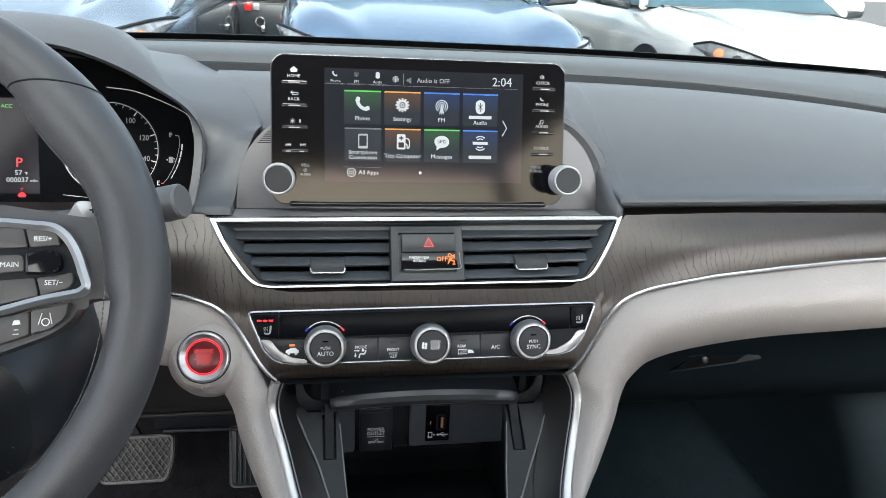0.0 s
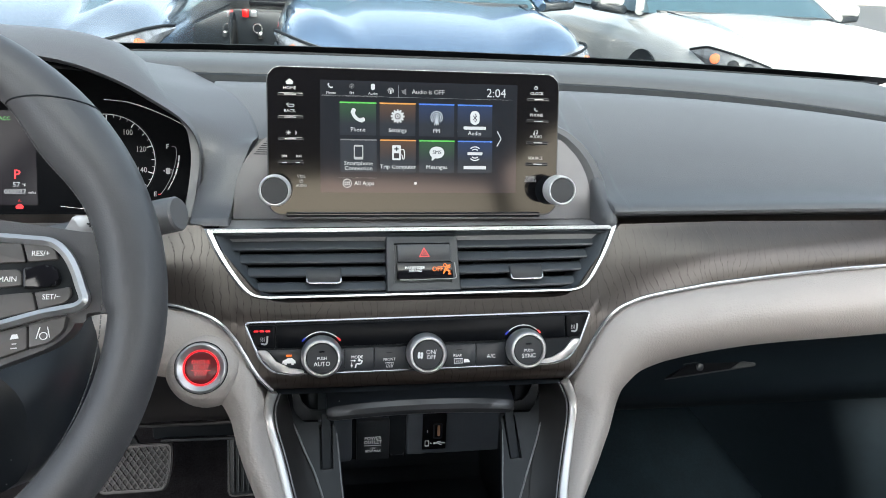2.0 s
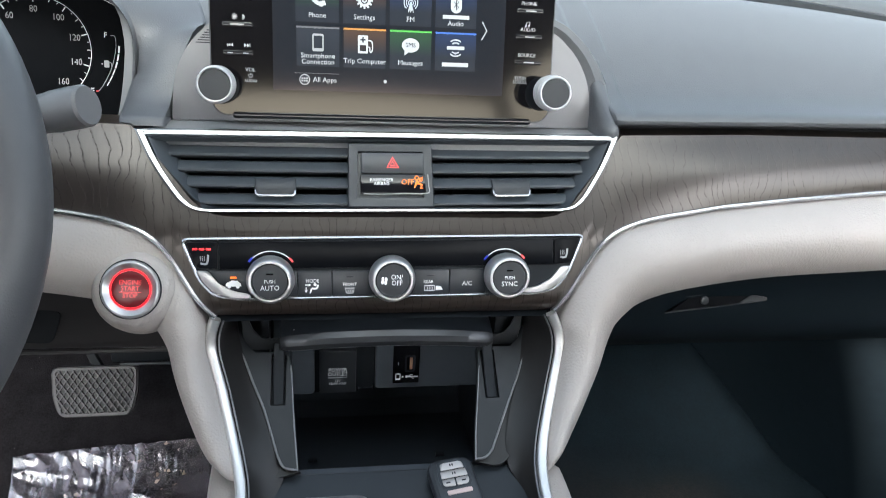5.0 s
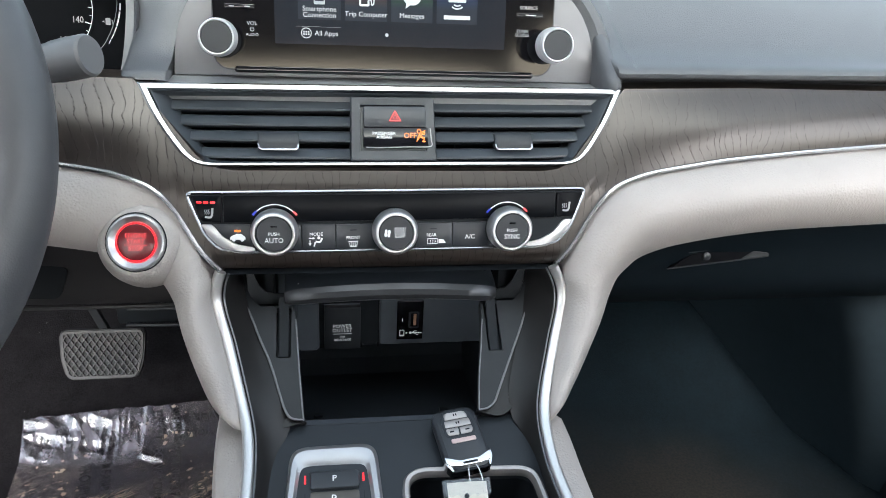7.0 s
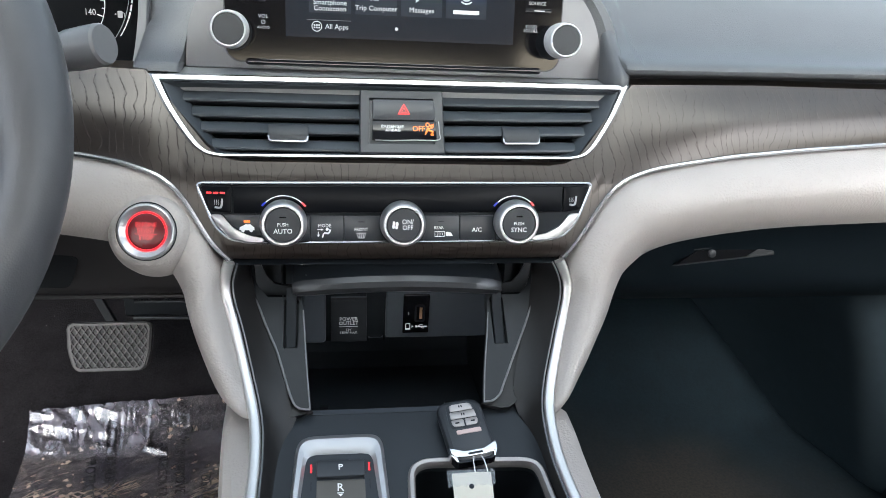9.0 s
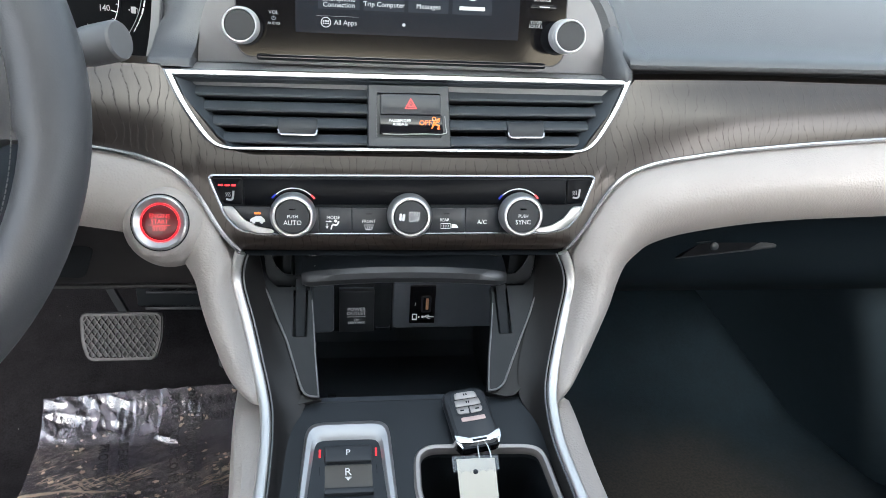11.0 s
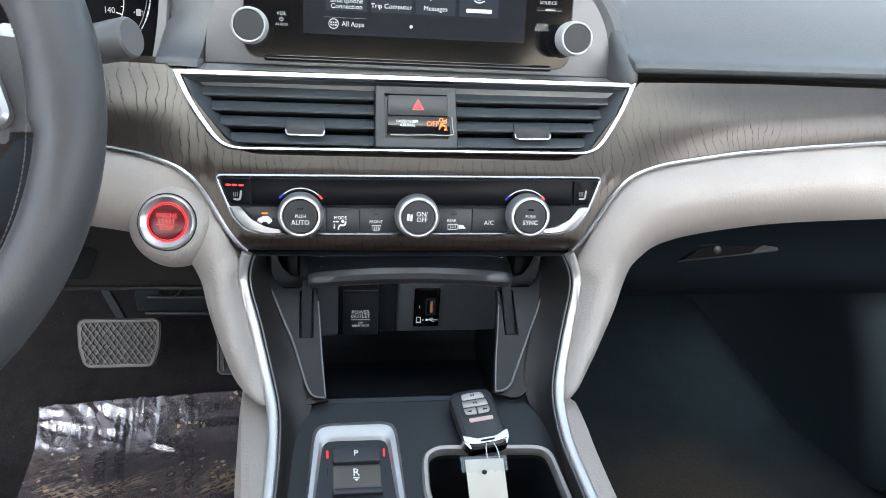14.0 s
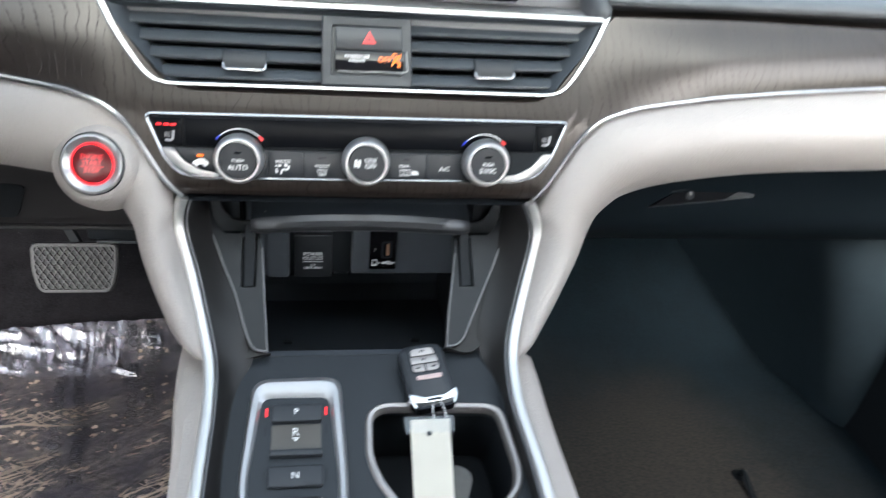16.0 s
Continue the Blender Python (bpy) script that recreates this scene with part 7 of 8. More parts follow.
    link(ranged(both("MAXIMUM", folds, dust), 0.0, 1.0, 0.5, 0.85), mix.inputs[0]), link(clear.outputs[0], mix.inputs[1]), link(b.outputs[0], mix.inputs[2])
    link(mix.outputs[0], n["Material Output"].inputs[0])
    return m


def build_film():
    """The crumpled sheet over the driver's carpet: sharp folds by the far edge, long shallow creases nearer."""
    ob = thing("floor_film", "crumpled clear plastic protective film over the driver's carpet", "plastic sheet")
    nx = 190
    top = []
    for f in [*np.linspace(0, 0.14, 75), *np.linspace(0.145, 1.0, 150)]:
        a, b = [], []
        for i in range(nx + 1):
            g = i / nx
            y = 1.0730 + 0.0135 * g - f * 0.58
            west = -0.480 + 0.055 * min(f, 0.25)
            x = west + g * (-0.160 - west)
            far = min(1.0, max(0.0, (y - 1.008) / 0.018))
            side = min(1.0, max(0.0, (0.60 - g) / 0.10))
            rough = far * side * side * (3 - 2 * side)
            rough = max(rough, 0.8 * math.exp(-((x + 0.262) / 0.016) ** 2 - ((y - 1.058) / 0.012) ** 2))
            held = min(1.0, f / 0.012)  # the far edge lies straight
            lie = min(1.0, max(0.0, (g - 0.30) / 0.12))
            across = 1 - 2 * abs(noise.noise((x * 20 + 3, y * 62 + x * 14, 7.0)))
            upright = 1 - 2 * abs(noise.noise((x * 78, y * 8 + x * 6, 2.0)))
            fold = across * (1 - lie) + upright * lie
            z = 0.4225 + 0.5 * (y - 1.035 + math.hypot(y - 1.035, 0.012)) + held * (0.003 * noise.noise((x * 9, y * 22, 1.0)) + 0.003 * noise.noise((x * 22, y * 9, 3.0)))
            z += rough * (0.35 + 0.65 * held) * (0.0065 * fold + 0.0032 * abs(noise.noise((x * 120, y * 85, 5.0)))) + 0.003 * abs(noise.noise((x * 30 + y * 24, y * 44 - x * 40, 9.0))) + 0.0012 * abs(noise.noise((x * 60 - y * 50, y * 110 + x * 70, 4.0)))
            along = min(1.0, max(0.0, (x + 0.318) / 0.042))
            z += 0.0085 * math.exp(-((y - 1.0205 + 0.0125 * along) / 0.0040) ** 2) * math.sin(math.pi * along) ** 0.5  # one standing fold
            a.append((x, y, z)), b.append((x, y, z - 0.0006))
        top.append(a + b[::-1])
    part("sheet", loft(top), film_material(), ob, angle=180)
    ink = material("black print", (0.008, 0.008, 0.008), 0.5)
    for words, x, y, turn, size in (("DEALER", -0.2660, 1.050, -81, 0.0125), ("MUST REMOVE", -0.2580, 0.972, -81, 0.0125), ("PROT", -0.2930, 1.053, -81, 0.0125), ("ECTIVE COVER", -0.2800, 0.966, -81, 0.0125), ("REMOVE", -0.224, 1.044, 184, 0.0135), ("COVER", -0.212, 1.062, 184, 0.0135),
                                    ("DEALER MUST REMOVE", -0.334, 0.90, -78, 0.0135), ("PROTECTIVE COVER", -0.362, 0.91, -78, 0.0135), ("DEALER MUST REMOVE", -0.205, 0.85, -81, 0.0135)):
        d = y - 1.035
        lettering(words, size, ob, pose(x, y, 0.4350 + 0.5 * (d + math.hypot(d, 0.012)), 38 if d > 0 else 0) @ pose(0, 0, 0, 0, 0, turn), ink)
    return ob


build_film()

# ---- passenger's side below the pad ----
glove = thing("glovebox", "black glovebox with a recessed latch under the pale pad", "glovebox")
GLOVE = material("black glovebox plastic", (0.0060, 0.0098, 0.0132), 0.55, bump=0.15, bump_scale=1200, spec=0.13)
# lighter copy of the door's black paints the lit edges of the latch
GLOVE_EDGE = material("worn black edge", (0.0100, 0.0128, 0.0155), 0.5)
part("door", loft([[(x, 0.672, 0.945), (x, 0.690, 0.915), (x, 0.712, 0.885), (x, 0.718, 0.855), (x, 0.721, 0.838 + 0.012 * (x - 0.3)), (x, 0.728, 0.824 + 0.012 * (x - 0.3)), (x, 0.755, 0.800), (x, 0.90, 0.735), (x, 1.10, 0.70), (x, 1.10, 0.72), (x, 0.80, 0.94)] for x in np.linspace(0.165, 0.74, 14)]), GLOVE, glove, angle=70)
# the flush plate's black stands in for shade inside the pocket
latch = part("latch_pocket", plate(polygon(mm([(-55, -8.5), (20, -0.5), (41, 14), (-34, 6)]), 0.002, 3), -0.004, 0.0006, 0.0002), SATIN_BLACK, glove, "latch pocket as a flat plate, its shade painted black", m=panel(0.7135, 0.866, 11, 0.327))
part("lower_lip", sweep([(-0.0575, -0.0078, 0.001), (-0.018, -0.0036, 0.0014), (0.0203, 0.0002, 0.001), (0.046, 0.0032, 0.001)], circle(0.0008, 6), (0, 0, 1)), GLOVE_EDGE, latch)
part("upper_lip", sweep([(-0.037, 0.0075, 0.001), (0.001, 0.0120, 0.0012), (0.041, 0.0162, 0.001)], circle(0.0005, 6), (0, 0, 1)), GLOVE_EDGE, latch)
part("pocket_end", plate(polygon(mm([(17.5, 0.6), (47, 3.6), (46, 6), (30, 8.4)]), 0.002, 3), 0.0, 0.0013, 0.0005), GLOVE_EDGE, latch, "sloping end of the pocket, painted paler as lit")
part("lock_barrel", lathe([(0.0040, 0.0), (0.0040, 0.0020), (0.0030, 0.0026), (0.0, 0.0026)], 20, -0.0185, 0.0038), GREY_PLASTIC, latch)
hook = thing("floor_hook", "small black plastic hook on the passenger's carpet", "hook")
part("stem", sweep(curve([(0.5425, 0.790, 0.404), (0.5420, 0.786, 0.416), (0.5415, 0.778, 0.420), (0.5400, 0.766, 0.417), (0.5410, 0.752, 0.411), (0.5440, 0.742, 0.4085)], 5), circle(0.0042, 8), (1, 0, 0)), DEEP, hook)
part("foot", lathe([(0.011, 0.0), (0.011, 0.002), (0.007, 0.004), (0.0, 0.0045)], 20), DEEP, hook, m=pose(0.5425, 0.790, 0.404))
side_panel = thing("kick_panel", "dark grey kick panel at the passenger's side of the footwell", "panel", kind="structure")
EDGE = curve([(0.612, 0.93, 0.82), (0.630, 0.905, 0.725), (0.645, 0.90, 0.665), (0.668, 0.90, 0.605), (0.690, 0.90, 0.548), (0.715, 0.90, 0.48), (0.740, 0.90, 0.40)], 6)
part("shell", loft([[p + Vector(q) for q in ((-0.22, 0.55, 0), (-0.10, 0.30, 0), (-0.035, 0.13, 0), (-0.010, 0.05, 0), (-0.004, 0.02, 0), (0.0, 0.0, 0), (0.010, -0.022, 0), (0.028, -0.040, 0), (0.055, -0.052, 0), (0.10, -0.058, 0), (0.18, -0.05, 0), (0.2, 0.05, 0), (0.2, 0.5, 0))] for p in EDGE]), material("dark grey kick plastic", (0.026, 0.038, 0.047), 0.5, bump=0.1, spec=0.3), side_panel, angle=180)

# ---- cabin shell ----
HEADLINER = material("grey headliner cloth", (0.42, 0.41, 0.40), 0.9, bump=0.2)
GLASS = glass_material("clear windshield glass", (0.93, 0.96, 0.95))


def build_shell():
    section = ((-1.6, 0.36), (0.2, 0.40), (0.95, 0.408), (1.025, 0.41), (1.05, 0.425), (1.20, 0.55), (1.46, 0.78), (1.50, 0.95), (1.53, 0.95), (1.53, 0.30), (-1.6, 0.30))
    for name, x0, x1, mat, label in (("floor_driver", -0.78, 0.0, CARPET, "dark brown-black carpet of the driver's footwell"), ("floor_passenger", 0.0, 0.78, FOOTWELL, "felt of the passenger's footwell, shade painted blue-black, lit patch dusty brown")):
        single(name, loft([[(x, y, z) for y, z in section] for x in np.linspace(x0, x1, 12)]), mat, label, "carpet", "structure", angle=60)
    for side, name, spans in ((-1, "wall_west", ((-1.6, -0.35), (1.16, 1.5))), (1, "wall_east", ((-1.6, 1.5),))):
        x = side * 0.76
        for y0, y1 in spans:
            single(name, loft([[(x, y, 0.35), (x - side * 0.02, y, 0.65), (x + side * 0.01, y, 0.98), (x + side * 0.07, y, 0.98), (x + side * 0.09, y, 0.35)] for y in np.linspace(y0, y1, 8)]),
                   DEEP, "dark door trim", "door trim", "structure")
    single("sill_west", box(-0.86, -0.76, -0.35, 1.16, 0.30, 0.44, 0.02), PLASTIC, "black door sill of the open driver's door", "sill", "structure")
    # unseen wall, added to keep light from the rear off the dash
    single("wall_south", loft([[(x, -0.52, 0.34), (x, -0.46, 0.90), (x, -0.50, 1.11), (x, -0.53, 1.13), (x, -0.58, 1.11), (x, -0.62, 0.34)] for x in np.linspace(-0.74, 0.74, 9)]), material("charcoal seat cloth", (0.06, 0.058, 0.056), 0.8, bump=0.2), "unseen plain charcoal wall added behind the front of the cabin to block light", "wall", "structure")
    single("wall_north", loft([[(x, y, z) for y, z in ((1.33, 1.147 + drop_far(x)), (1.36, 1.147 + drop_far(x)), (1.56, 0.95), (1.56, 0.30), (1.53, 0.30), (1.53, 0.93))] for x in np.linspace(-0.85, 0.86, 20)]),
           DEEP, "black firewall below the windshield", "wall", "structure")
    single("trim_cowl", loft([[(x, y, z + drop_far(x)) for y, z in ((1.375, 1.1575), (1.40, 1.1605), (1.43, 1.1625), (1.45, 1.1600), (1.45, 1.14), (1.375, 1.14))] for x in np.linspace(-0.85, 0.86, 20)]), LEDGE, "pale grey cowl strip outside the windshield", "trim", "structure")
    roof = [[(x, y, z - 0.05 * abs(x) ** 2) for y, z in ((0.14, 1.50), (0.0, 1.52), (-1.0, 1.51), (-1.5, 1.42), (-1.5, 1.46), (-1.0, 1.56), (0.0, 1.57), (0.14, 1.55))] for x in np.linspace(-0.62, 0.62, 14)]
    single("ceiling", loft(roof), HEADLINER, "grey cloth headliner", "ceiling", "structure")
    for side in (-1, 1):
        for a, b in (((0.64, 0.14, 1.50), (1.00, 1.34, 1.08)), ((0.64, -0.35, 1.52), (0.78, -0.40, 0.98)), ((0.62, -1.5, 1.46), (0.78, -1.65, 0.98))):
            single("pillar", sweep([(side * a[0], a[1], a[2]), (side * b[0], b[1], b[2])], circle(0.035, 10), (0, 0.3, 1)), HEADLINER, "grey roof pillar", "pillar", "structure")
        single("roof_rail", sweep([(side * 0.63, y, 1.50 - 0.02 * abs(y + 0.4)) for y in (0.14, 0.0, -0.7, -1.5)], circle(0.035, 10), (0, 0, 1)), HEADLINER, "grey roof rail", "pillar", "structure")
    pane = [[(x * (1 - 0.25 * f), 1.335 - 1.19 * f, 1.152 + drop_far(x) * (1 - f) + 0.365 * f + 0.05 * f * (1 - f)) for f in np.linspace(0, 1, 9)] for x in np.linspace(-0.95, 0.95, 15)]
    window = single("window_1", loft([r + [(x, y + 0.002, z + 0.004) for x, y, z in r[::-1]] for r in pane]), GLASS, "clear windshield", "windshield", "structure")
    window.visible_shadow = False
    frit = [[(x, y + 0.004, z - 0.003) for x, y, z in (r[0], (r[0][0], r[0][1] - 0.060, r[0][2] + 0.0205))] for r in pane]
    single("trim_glass_edge", loft([[a, b, (b[0], b[1] + 0.001, b[2] + 0.001), (a[0], a[1] + 0.001, a[2] + 0.001)] for a, b in frit]), DEEP, "black printed band along the foot of the windshield", "trim", "structure")


build_shell()


# ---- outdoors ----
def build_ground():
    bm = bmesh.new()
    bmesh.ops.create_grid(bm, x_segments=40, y_segments=40, size=300)
    return single("ground", bm, material("worn asphalt", (0.085, 0.085, 0.087), 0.85, vary=0.25, scale=3, bump=0.4, bump_scale=90), "worn grey asphalt car park", "ground", "structure", outdoors=True)


build_ground()
TYRE = material("black tyre rubber", (0.015, 0.015, 0.015), 0.8)
CAR_GLASS = material("dark tinted car glass", (0.045, 0.080, 0.100), 0.08, vary=0.1, spec=0.14)
LENS = material("clear headlight lens", (0.30, 0.31, 0.33), 0.10, metal=0.5, vary=0.7, scale=18)
SMOKED = material("smoked headlight lens", (0.095, 0.10, 0.108), 0.12, vary=0.6, scale=18)
MARKER = material("amber marker lens", (0.48, 0.14, 0.065), 0.2)
TAIL = material("red tail lens", (0.5, 0.01, 0.01), 0.2)


def paint(name, colour, rough=0.22, metal=0.0):
    return material(name, colour, rough, metal=metal, vary=0.04, scale=4, coat=1.0)


def build_car(label, mat, x, y, high=1.0, dark_lamps=False):
    """A parked saloon with its nose at (x, y) towards us."""
    ob = thing("car", label, "car", pose(x, y, 0), "parked cars", outdoors=True)
    hood = [(0.0, 0.66), (0.03, 0.715), (0.08, 0.755), (0.16, 0.795), (0.28, 0.835), (0.45, 0.878), (0.7, 0.922), (1.0, 0.962), (1.2, 0.985), (1.6, 0.985), (3.7, 1.0), (4.3, 1.0), (4.52, 0.93), (4.6, 0.72)]
    wing_top = [(0.0, 0.66), (0.03, 0.72), (0.08, 0.78), (0.16, 0.85), (0.28, 0.905), (0.45, 0.937), (0.7, 0.957), (1.0, 0.975)] + hood[8:]
    wide = [(0.0, 0.66), (0.05, 0.74), (0.12, 0.785), (0.2, 0.825), (0.45, 0.875), (1.0, 0.90), (3.6, 0.90), (4.3, 0.84), (4.6, 0.70)]
    rows = []
    for l in (0.0, 0.015, 0.03, 0.05, 0.08, 0.12, 0.16, 0.22, 0.28, 0.36, 0.45, 0.57, 0.7, 0.85, 1.0, 1.1, 1.2, 1.6, 2.2, 3.0, 3.7, 4.2, 4.45, 4.56, 4.6):
        w, c, f = lerp_table(wide, l), lerp_table(hood, l) * high, lerp_table(wing_top, l) * high
        half = [(0.0, c + 0.014), (0.25, c + 0.011), (0.44, c + 0.002), (0.47, c), (0.56, c + 0.28 * (f - c)), (0.66, c + 0.78 * (f - c)), (0.73, f), (0.80, f - 0.006), (0.88, f - 0.030), (0.945, f - 0.078), (0.985, f - 0.145), (1.0, f - 0.25), (1.005, 0.50), (0.985, 0.34), (0.93, 0.22)]
        rows.append([(-w * a, l, max(z, 0.2)) for a, z in half[::-1]] + [(w * a, l, max(z, 0.2)) for a, z in half[1:]])
    part("body", loft(rows), mat, ob, angle=24)
    gap = [[(s_ * (0.60 + 0.06 * t), 0.10 + 1.05 * t, lerp_table(hood, 0.10 + 1.05 * t) * high + 0.62 * (lerp_table(wing_top, 0.10 + 1.05 * t) - lerp_table(hood, 0.10 + 1.05 * t)) + 0.006) for t in np.linspace(0, 1, 14)] for s_ in (-1, 1)]
    for line in gap:
        part("hood_gap", sweep(line, circle(0.004, 5), (0, 0, 1)), DEEP, ob)
    glass, roof = [], []
    for l, z, wr in ((1.18, 0.985, 0.76), (1.45, 1.15, 0.70), (1.75, 1.31, 0.645), (2.0, 1.40, 0.61), (2.5, 1.44, 0.60), (3.1, 1.42, 0.60), (3.6, 1.27, 0.63), (4.0, 1.02, 0.68)):
        z *= high
        glass.append([(-0.83, l, 0.97 * high), (-wr - 0.02, l, z - 0.02), (-wr + 0.08, l, z), (0, l, z + 0.012), (wr - 0.08, l, z), (wr + 0.02, l, z - 0.02), (0.83, l, 0.97 * high)])
        if 2.0 <= l <= 3.1:
            roof.append([(-wr - 0.03, l, z - 0.04), (-wr + 0.06, l, z + 0.012), (0, l, z + 0.026), (wr - 0.06, l, z + 0.012), (wr + 0.03, l, z - 0.04), (0, l, z - 0.03)])
    part("glasshouse", loft(glass), CAR_GLASS, ob, "dark tinted windows")
    part("roof", loft(roof), mat, ob)
    for s in (-1, 1):
        for path in ([(0.84, 1.22, 0.975), (0.74, 1.46, 1.14), (0.685, 1.76, 1.30), (0.645, 2.02, 1.39)], [(0.83, 4.0, 0.98), (0.67, 3.6, 1.26), (0.64, 3.1, 1.41)]):
            part("pillar", sweep([(s * a, b, c * high) for a, b, c in path], circle(0.035, 8), (0, 0, 1)), mat, ob)
        lamp = [(0.44, -0.008, 0.675, 0.040), (0.56, -0.004, 0.695, 0.058), (0.66, 0.016, 0.715, 0.068), (0.74, 0.070, 0.738, 0.066), (0.80, 0.165, 0.762, 0.056), (0.845, 0.315, 0.785, 0.036), (0.878, 0.500, 0.803, 0.010)]
        if dark_lamps:
            lamp = lamp[:5] + [(0.826, 0.235, 0.772, 0.030), (0.846, 0.300, 0.780, 0.006)]
        lens = [[(s * (a + e), b + d, (c + f * g) * high) for d, e, f in ((-0.010, 0.0, -1), (-0.022, 0.012, -0.3), (-0.008, 0.014, 0.4), (0.026, 0.004, 1), (0.12, -0.05, 1), (0.12, -0.05, -1))] for a, b, c, g in lamp]
        head = part("headlight", loft(lens), SMOKED if dark_lamps else LENS, ob, "dark smoked headlight" if dark_lamps else "clear headlight with an amber corner")
        part("brow", sweep([(s * (a + 0.006), b + 0.018, (c + g + 0.006) * high) for a, b, c, g in lamp], circle(0.007, 6), (0, 0, 1)), DEEP, head, "dark brow over the lens")
        part("bulb_cover", moved(lathe([(0.045, 0.0), (0.040, 0.012), (0.02, 0.02), (0.0, 0.022)], 16), pose(s * 0.61, -0.012, 0.700 * high, 90)), DEEP if dark_lamps else BRIGHT, head)
        part("amber_corner", moved(lathe([(0.034, 0.0), (0.030, 0.014), (0.0, 0.02)], 14), pose(s * 0.782, 0.105, 0.755 * high, 84, 0, s * 48)), MARKER, head)
        part("reflector", moved(lathe([(0.038, 0.0), (0.034, 0.012), (0.0, 0.018)], 14), pose(s * 0.700, 0.020, 0.722 * high, 84, 0, s * 30)), DEEP if dark_lamps else SILVER, head)
        mirror = part("mirror", loft([[(s * (0.93 + u), 1.42 + d, (1.045 + v) * high) for u, v in rounded(0.08, 0, 0.24 * f, 0.105 * f, 0.045 * f, 4)] for d, f in ((-0.08, 0.45), (-0.06, 0.8), (-0.02, 0.97), (0.05, 1.0))]), mat, ob, "door mirror in a painted cap")
        part("mirror_shell", loft([[(s * (0.90 + u), 1.425 + d, (0.985 + v - 0.12 * (0.1 - u)) * high) for u, v in rounded(0.10, 0, 0.27 * f, 0.075 * f, 0.03 * f, 3)] for d, f in ((-0.075, 0.5), (-0.05, 0.9), (0.05, 1.0))]), PLASTIC, mirror, "black lower shell")
        for l in (0.92, 3.60):
            part("wheel_arch", moved(lathe([(0.37, 0.0), (0.37, 0.012), (0.0, 0.012)], 32), pose(s * 0.893, l, 0.345, 0, s * 90)), DEEP, ob)
            wheel = part("wheel", moved(lathe([(0.20, -0.10), (0.31, -0.10), (0.33, -0.08), (0.33, 0.0), (0.31, 0.018), (0.23, 0.02), (0.21, 0.0)], 32), pose(s * 0.893, l, 0.33, 0, s * 90)), TYRE, ob, "black tyre on a silver wheel")
            part("wheel_disc", moved(lathe([(0.215, 0.0), (0.205, 0.012), (0.19, 0.004), (0.06, 0.012), (0.0, 0.014)], 24), pose(s * 0.893, l, 0.33, 0, s * 90)), SILVER, wheel)
        part("side_marker", box(min(s * 0.862, s * 0.893), max(s * 0.862, s * 0.893), 0.49, 0.60, 0.565 * high, 0.630 * high, 0.008), MARKER, ob)
    part("grille", loft([[(u, 0.028 + 0.05 * (abs(u) / 0.45) ** 2 - d, z * high) for z, d in ((0.66, 0.0), (0.64, 0.02), (0.50, 0.03), (0.48, 0.0), (0.48, -0.05), (0.66, -0.05))] for u in np.linspace(-0.45, 0.45, 9)]), PIANO, ob)
    part("grille_bar", loft([[(u, -0.004 + 0.05 * (abs(u) / 0.5) ** 2 - d, z * high) for z, d in ((0.675, 0.0), (0.66, 0.012), (0.635, 0.008), (0.635, -0.03), (0.675, -0.03))] for u in np.linspace(-0.5, 0.5, 9)]), CHROME, ob, "chrome grille bar")
    part("cowl", box(-0.72, 0.72, 1.13, 1.22, 0.965 * high, 0.992 * high, 0.008), PLASTIC, ob)
    return ob


build_car("blue metallic parked saloon facing the windshield", paint("blue metallic paint", (0.12, 0.185, 0.28), 0.2, 0.7), 0.605, 4.05)
build_car("silver-blue parked saloon facing the windshield", paint("silver-blue paint", (0.225, 0.275, 0.34), 0.2, 0.7), -1.66, 3.85, 1.03)
build_car("white parked saloon facing the windshield", paint("white paint", (0.44, 0.44, 0.43), 0.25), 3.20, 4.55, 0.985, True)


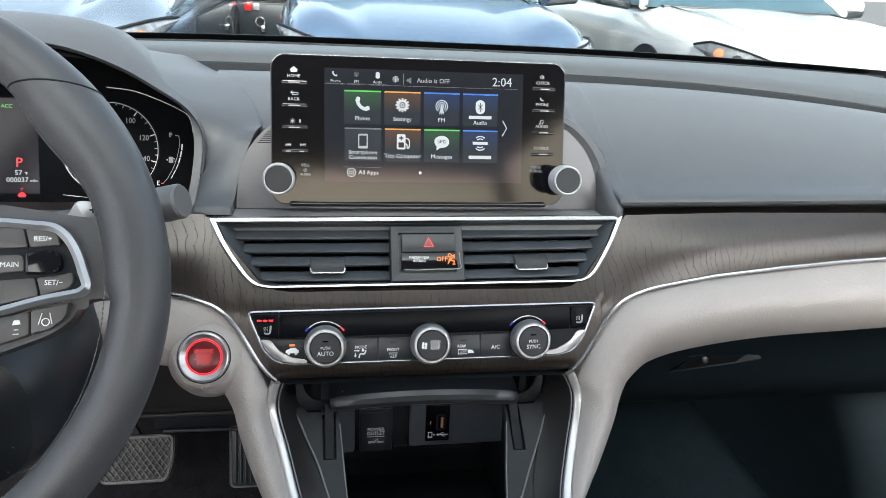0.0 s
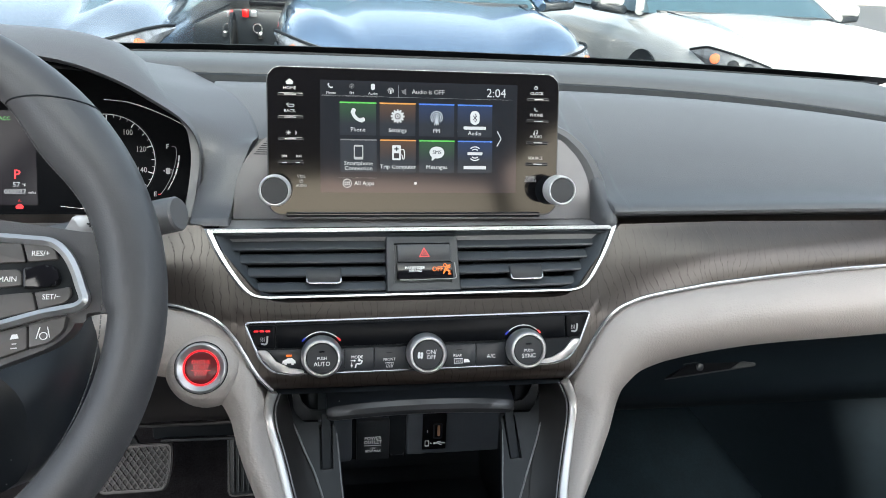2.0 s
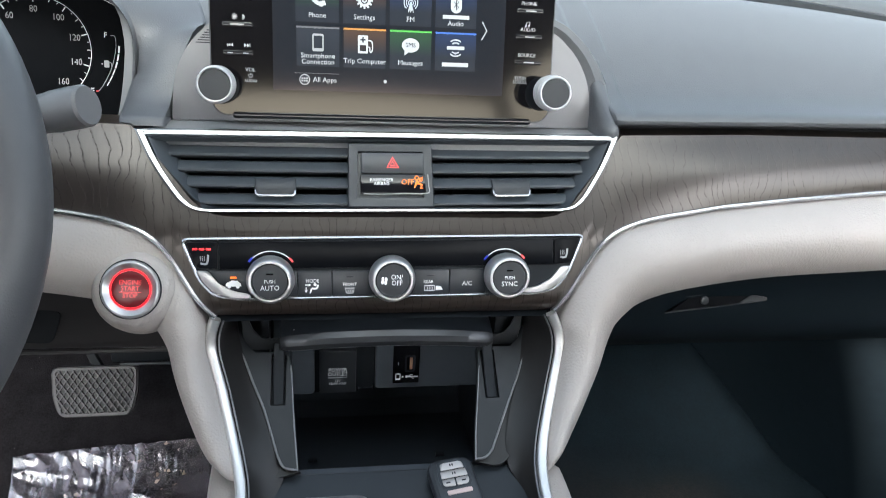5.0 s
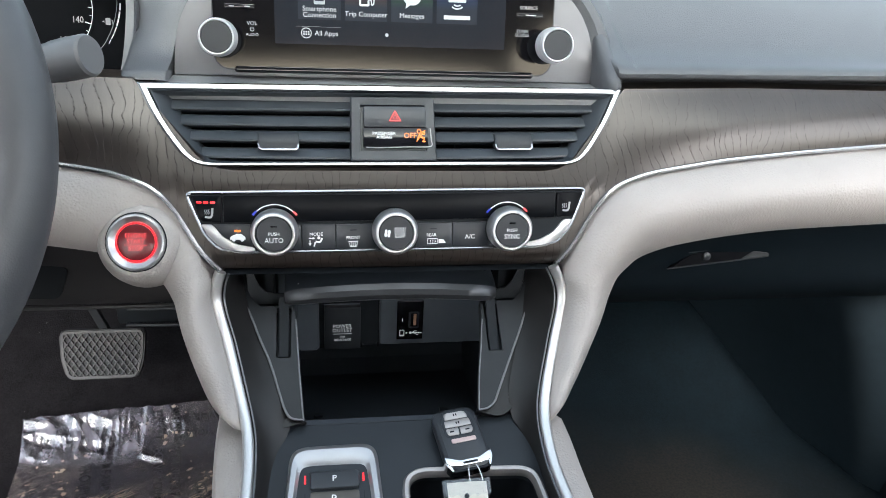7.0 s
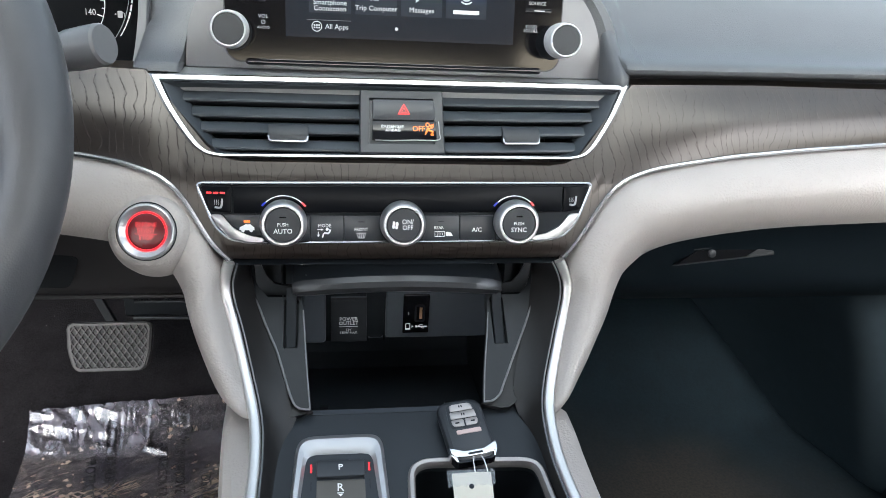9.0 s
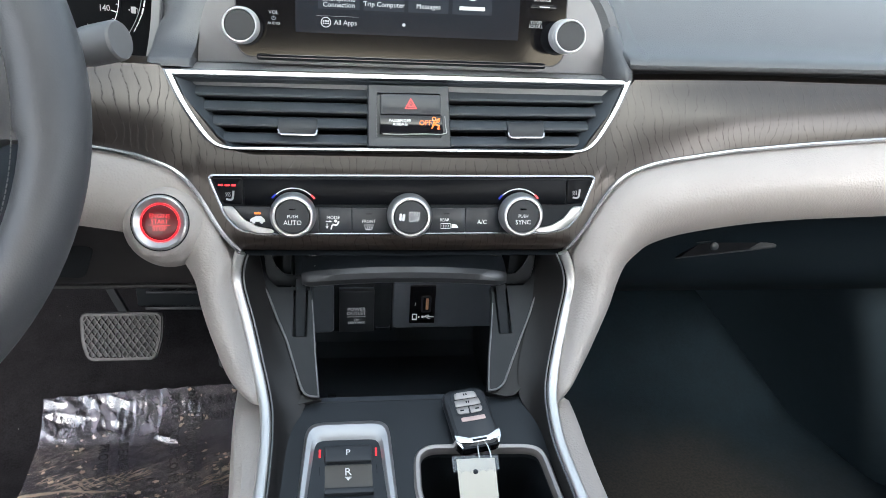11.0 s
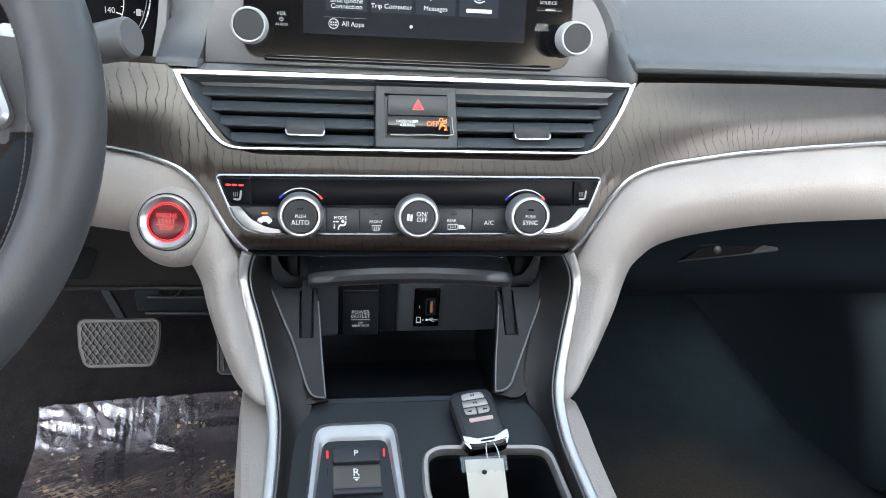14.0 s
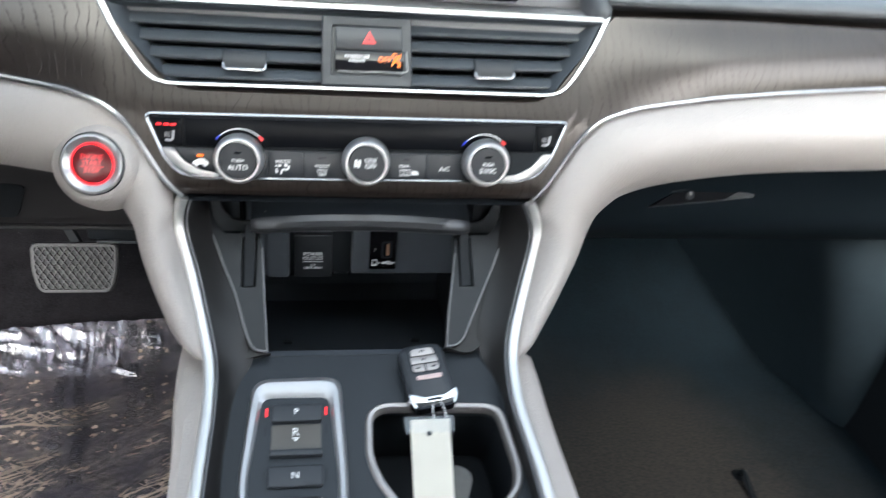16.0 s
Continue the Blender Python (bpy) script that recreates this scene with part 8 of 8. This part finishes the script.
def build_truck(x, y, label, lamp_x, lamp_z, hook=None):
    """A black truck seen from behind, its tail at (x, y); one lamp cluster shows at lamp_x from its middle."""
    ob = thing("pickup_truck", label, "truck", pose(x, y, 0), "parked trucks", outdoors=True)
    black = paint("black paint", (0.016, 0.017, 0.018), 0.2)
    part("body", loft([[(-0.95, l, 0.42), (-0.97, l, 0.78), (-0.95, l, 1.05), (-0.92, l, 1.12), (0.92, l, 1.12), (0.95, l, 1.05), (0.97, l, 0.78), (0.95, l, 0.42)] for l in (0, 0.03, 1.8, 5.0)]), black, ob)
    part("cab", loft([[(-0.88, l, 1.1), (-0.72, l, z), (0.72, l, z), (0.88, l, 1.1)] for l, z in ((1.6, 1.12), (1.9, 1.75), (3.3, 1.78), (4.0, 1.15))]), CAR_GLASS, ob, "dark tinted cab")
    part("tailgate_step", box(-0.80, 0.80, -0.02, 0.02, 0.72, 0.76, 0.008), SATIN_BLACK, ob)
    part("bumper", loft([[(u, -0.14 + 0.06 * (abs(u) / 0.95) ** 3 + d, z) for d, z in ((0.02, 0.30), (0.0, 0.34), (0.0, 0.60), (0.015, 0.665), (0.10, 0.68), (0.16, 0.66), (0.16, 0.30))] for u in np.linspace(-0.95, 0.95, 13)]), PLASTIC, ob, "black bumper")
    for s in (-1, 1):
        part("tail_light", box(s * lamp_x - 0.034, s * lamp_x + 0.034, -0.15, -0.05, lamp_z - 0.04, lamp_z + 0.04, 0.010), TAIL, ob, "red tail light")
        part("reverse_light", box(s * (lamp_x - 0.082) - 0.034, s * (lamp_x - 0.082) + 0.034, -0.148, -0.05, lamp_z - 0.034, lamp_z + 0.034, 0.010), LENS, ob, "clear reversing light")
        for l in (1.0, 4.2):
            part("wheel", moved(lathe([(0.20, -0.2), (0.36, -0.2), (0.38, -0.15), (0.38, 0.0), (0.34, 0.02), (0.0, 0.02)], 28), pose(s * 0.94, l, 0.38, 0, s * 90)), TYRE, ob)
    if hook:
        part("tow_ring", moved(sweep([(0.045 * math.cos(a), 0.045 * math.sin(a), 0) for a in np.linspace(0, math.tau, 21)[:-1]], circle(0.010, 6), (0, 0, 1), True), pose(hook[0], -0.17, hook[1], 90)), CHROME, ob, "steel tow ring")
        part("ring_tongue", box(hook[0] + 0.0, hook[0] + 0.05, -0.19, -0.15, hook[1] - 0.10, hook[1] - 0.035, 0.010), CHROME, ob)
    return ob


build_truck(0.10, 8.6, "black pickup truck seen from behind between the cars", 0.832, 0.643, (-0.71, 0.50))
build_truck(-2.15, 9.4, "black pickup truck parked behind the silver-blue car", 0.88, 0.565)
single("pavement", box(-30, 30, 13.0, 17.6, -0.05, 0.10, 0.02), material("pale concrete", (0.55, 0.51, 0.43), 0.85, vary=0.12, scale=4), "pale concrete pavement across the car park", "pavement", "structure", outdoors=True)
single("far_wall", box(-60, 60, 62, 62.6, 0, 3.2), material("pale stucco", (0.55, 0.50, 0.42), 0.9, vary=0.1, scale=2), "pale stucco wall at the far side of the car park", "wall", "structure", outdoors=True)
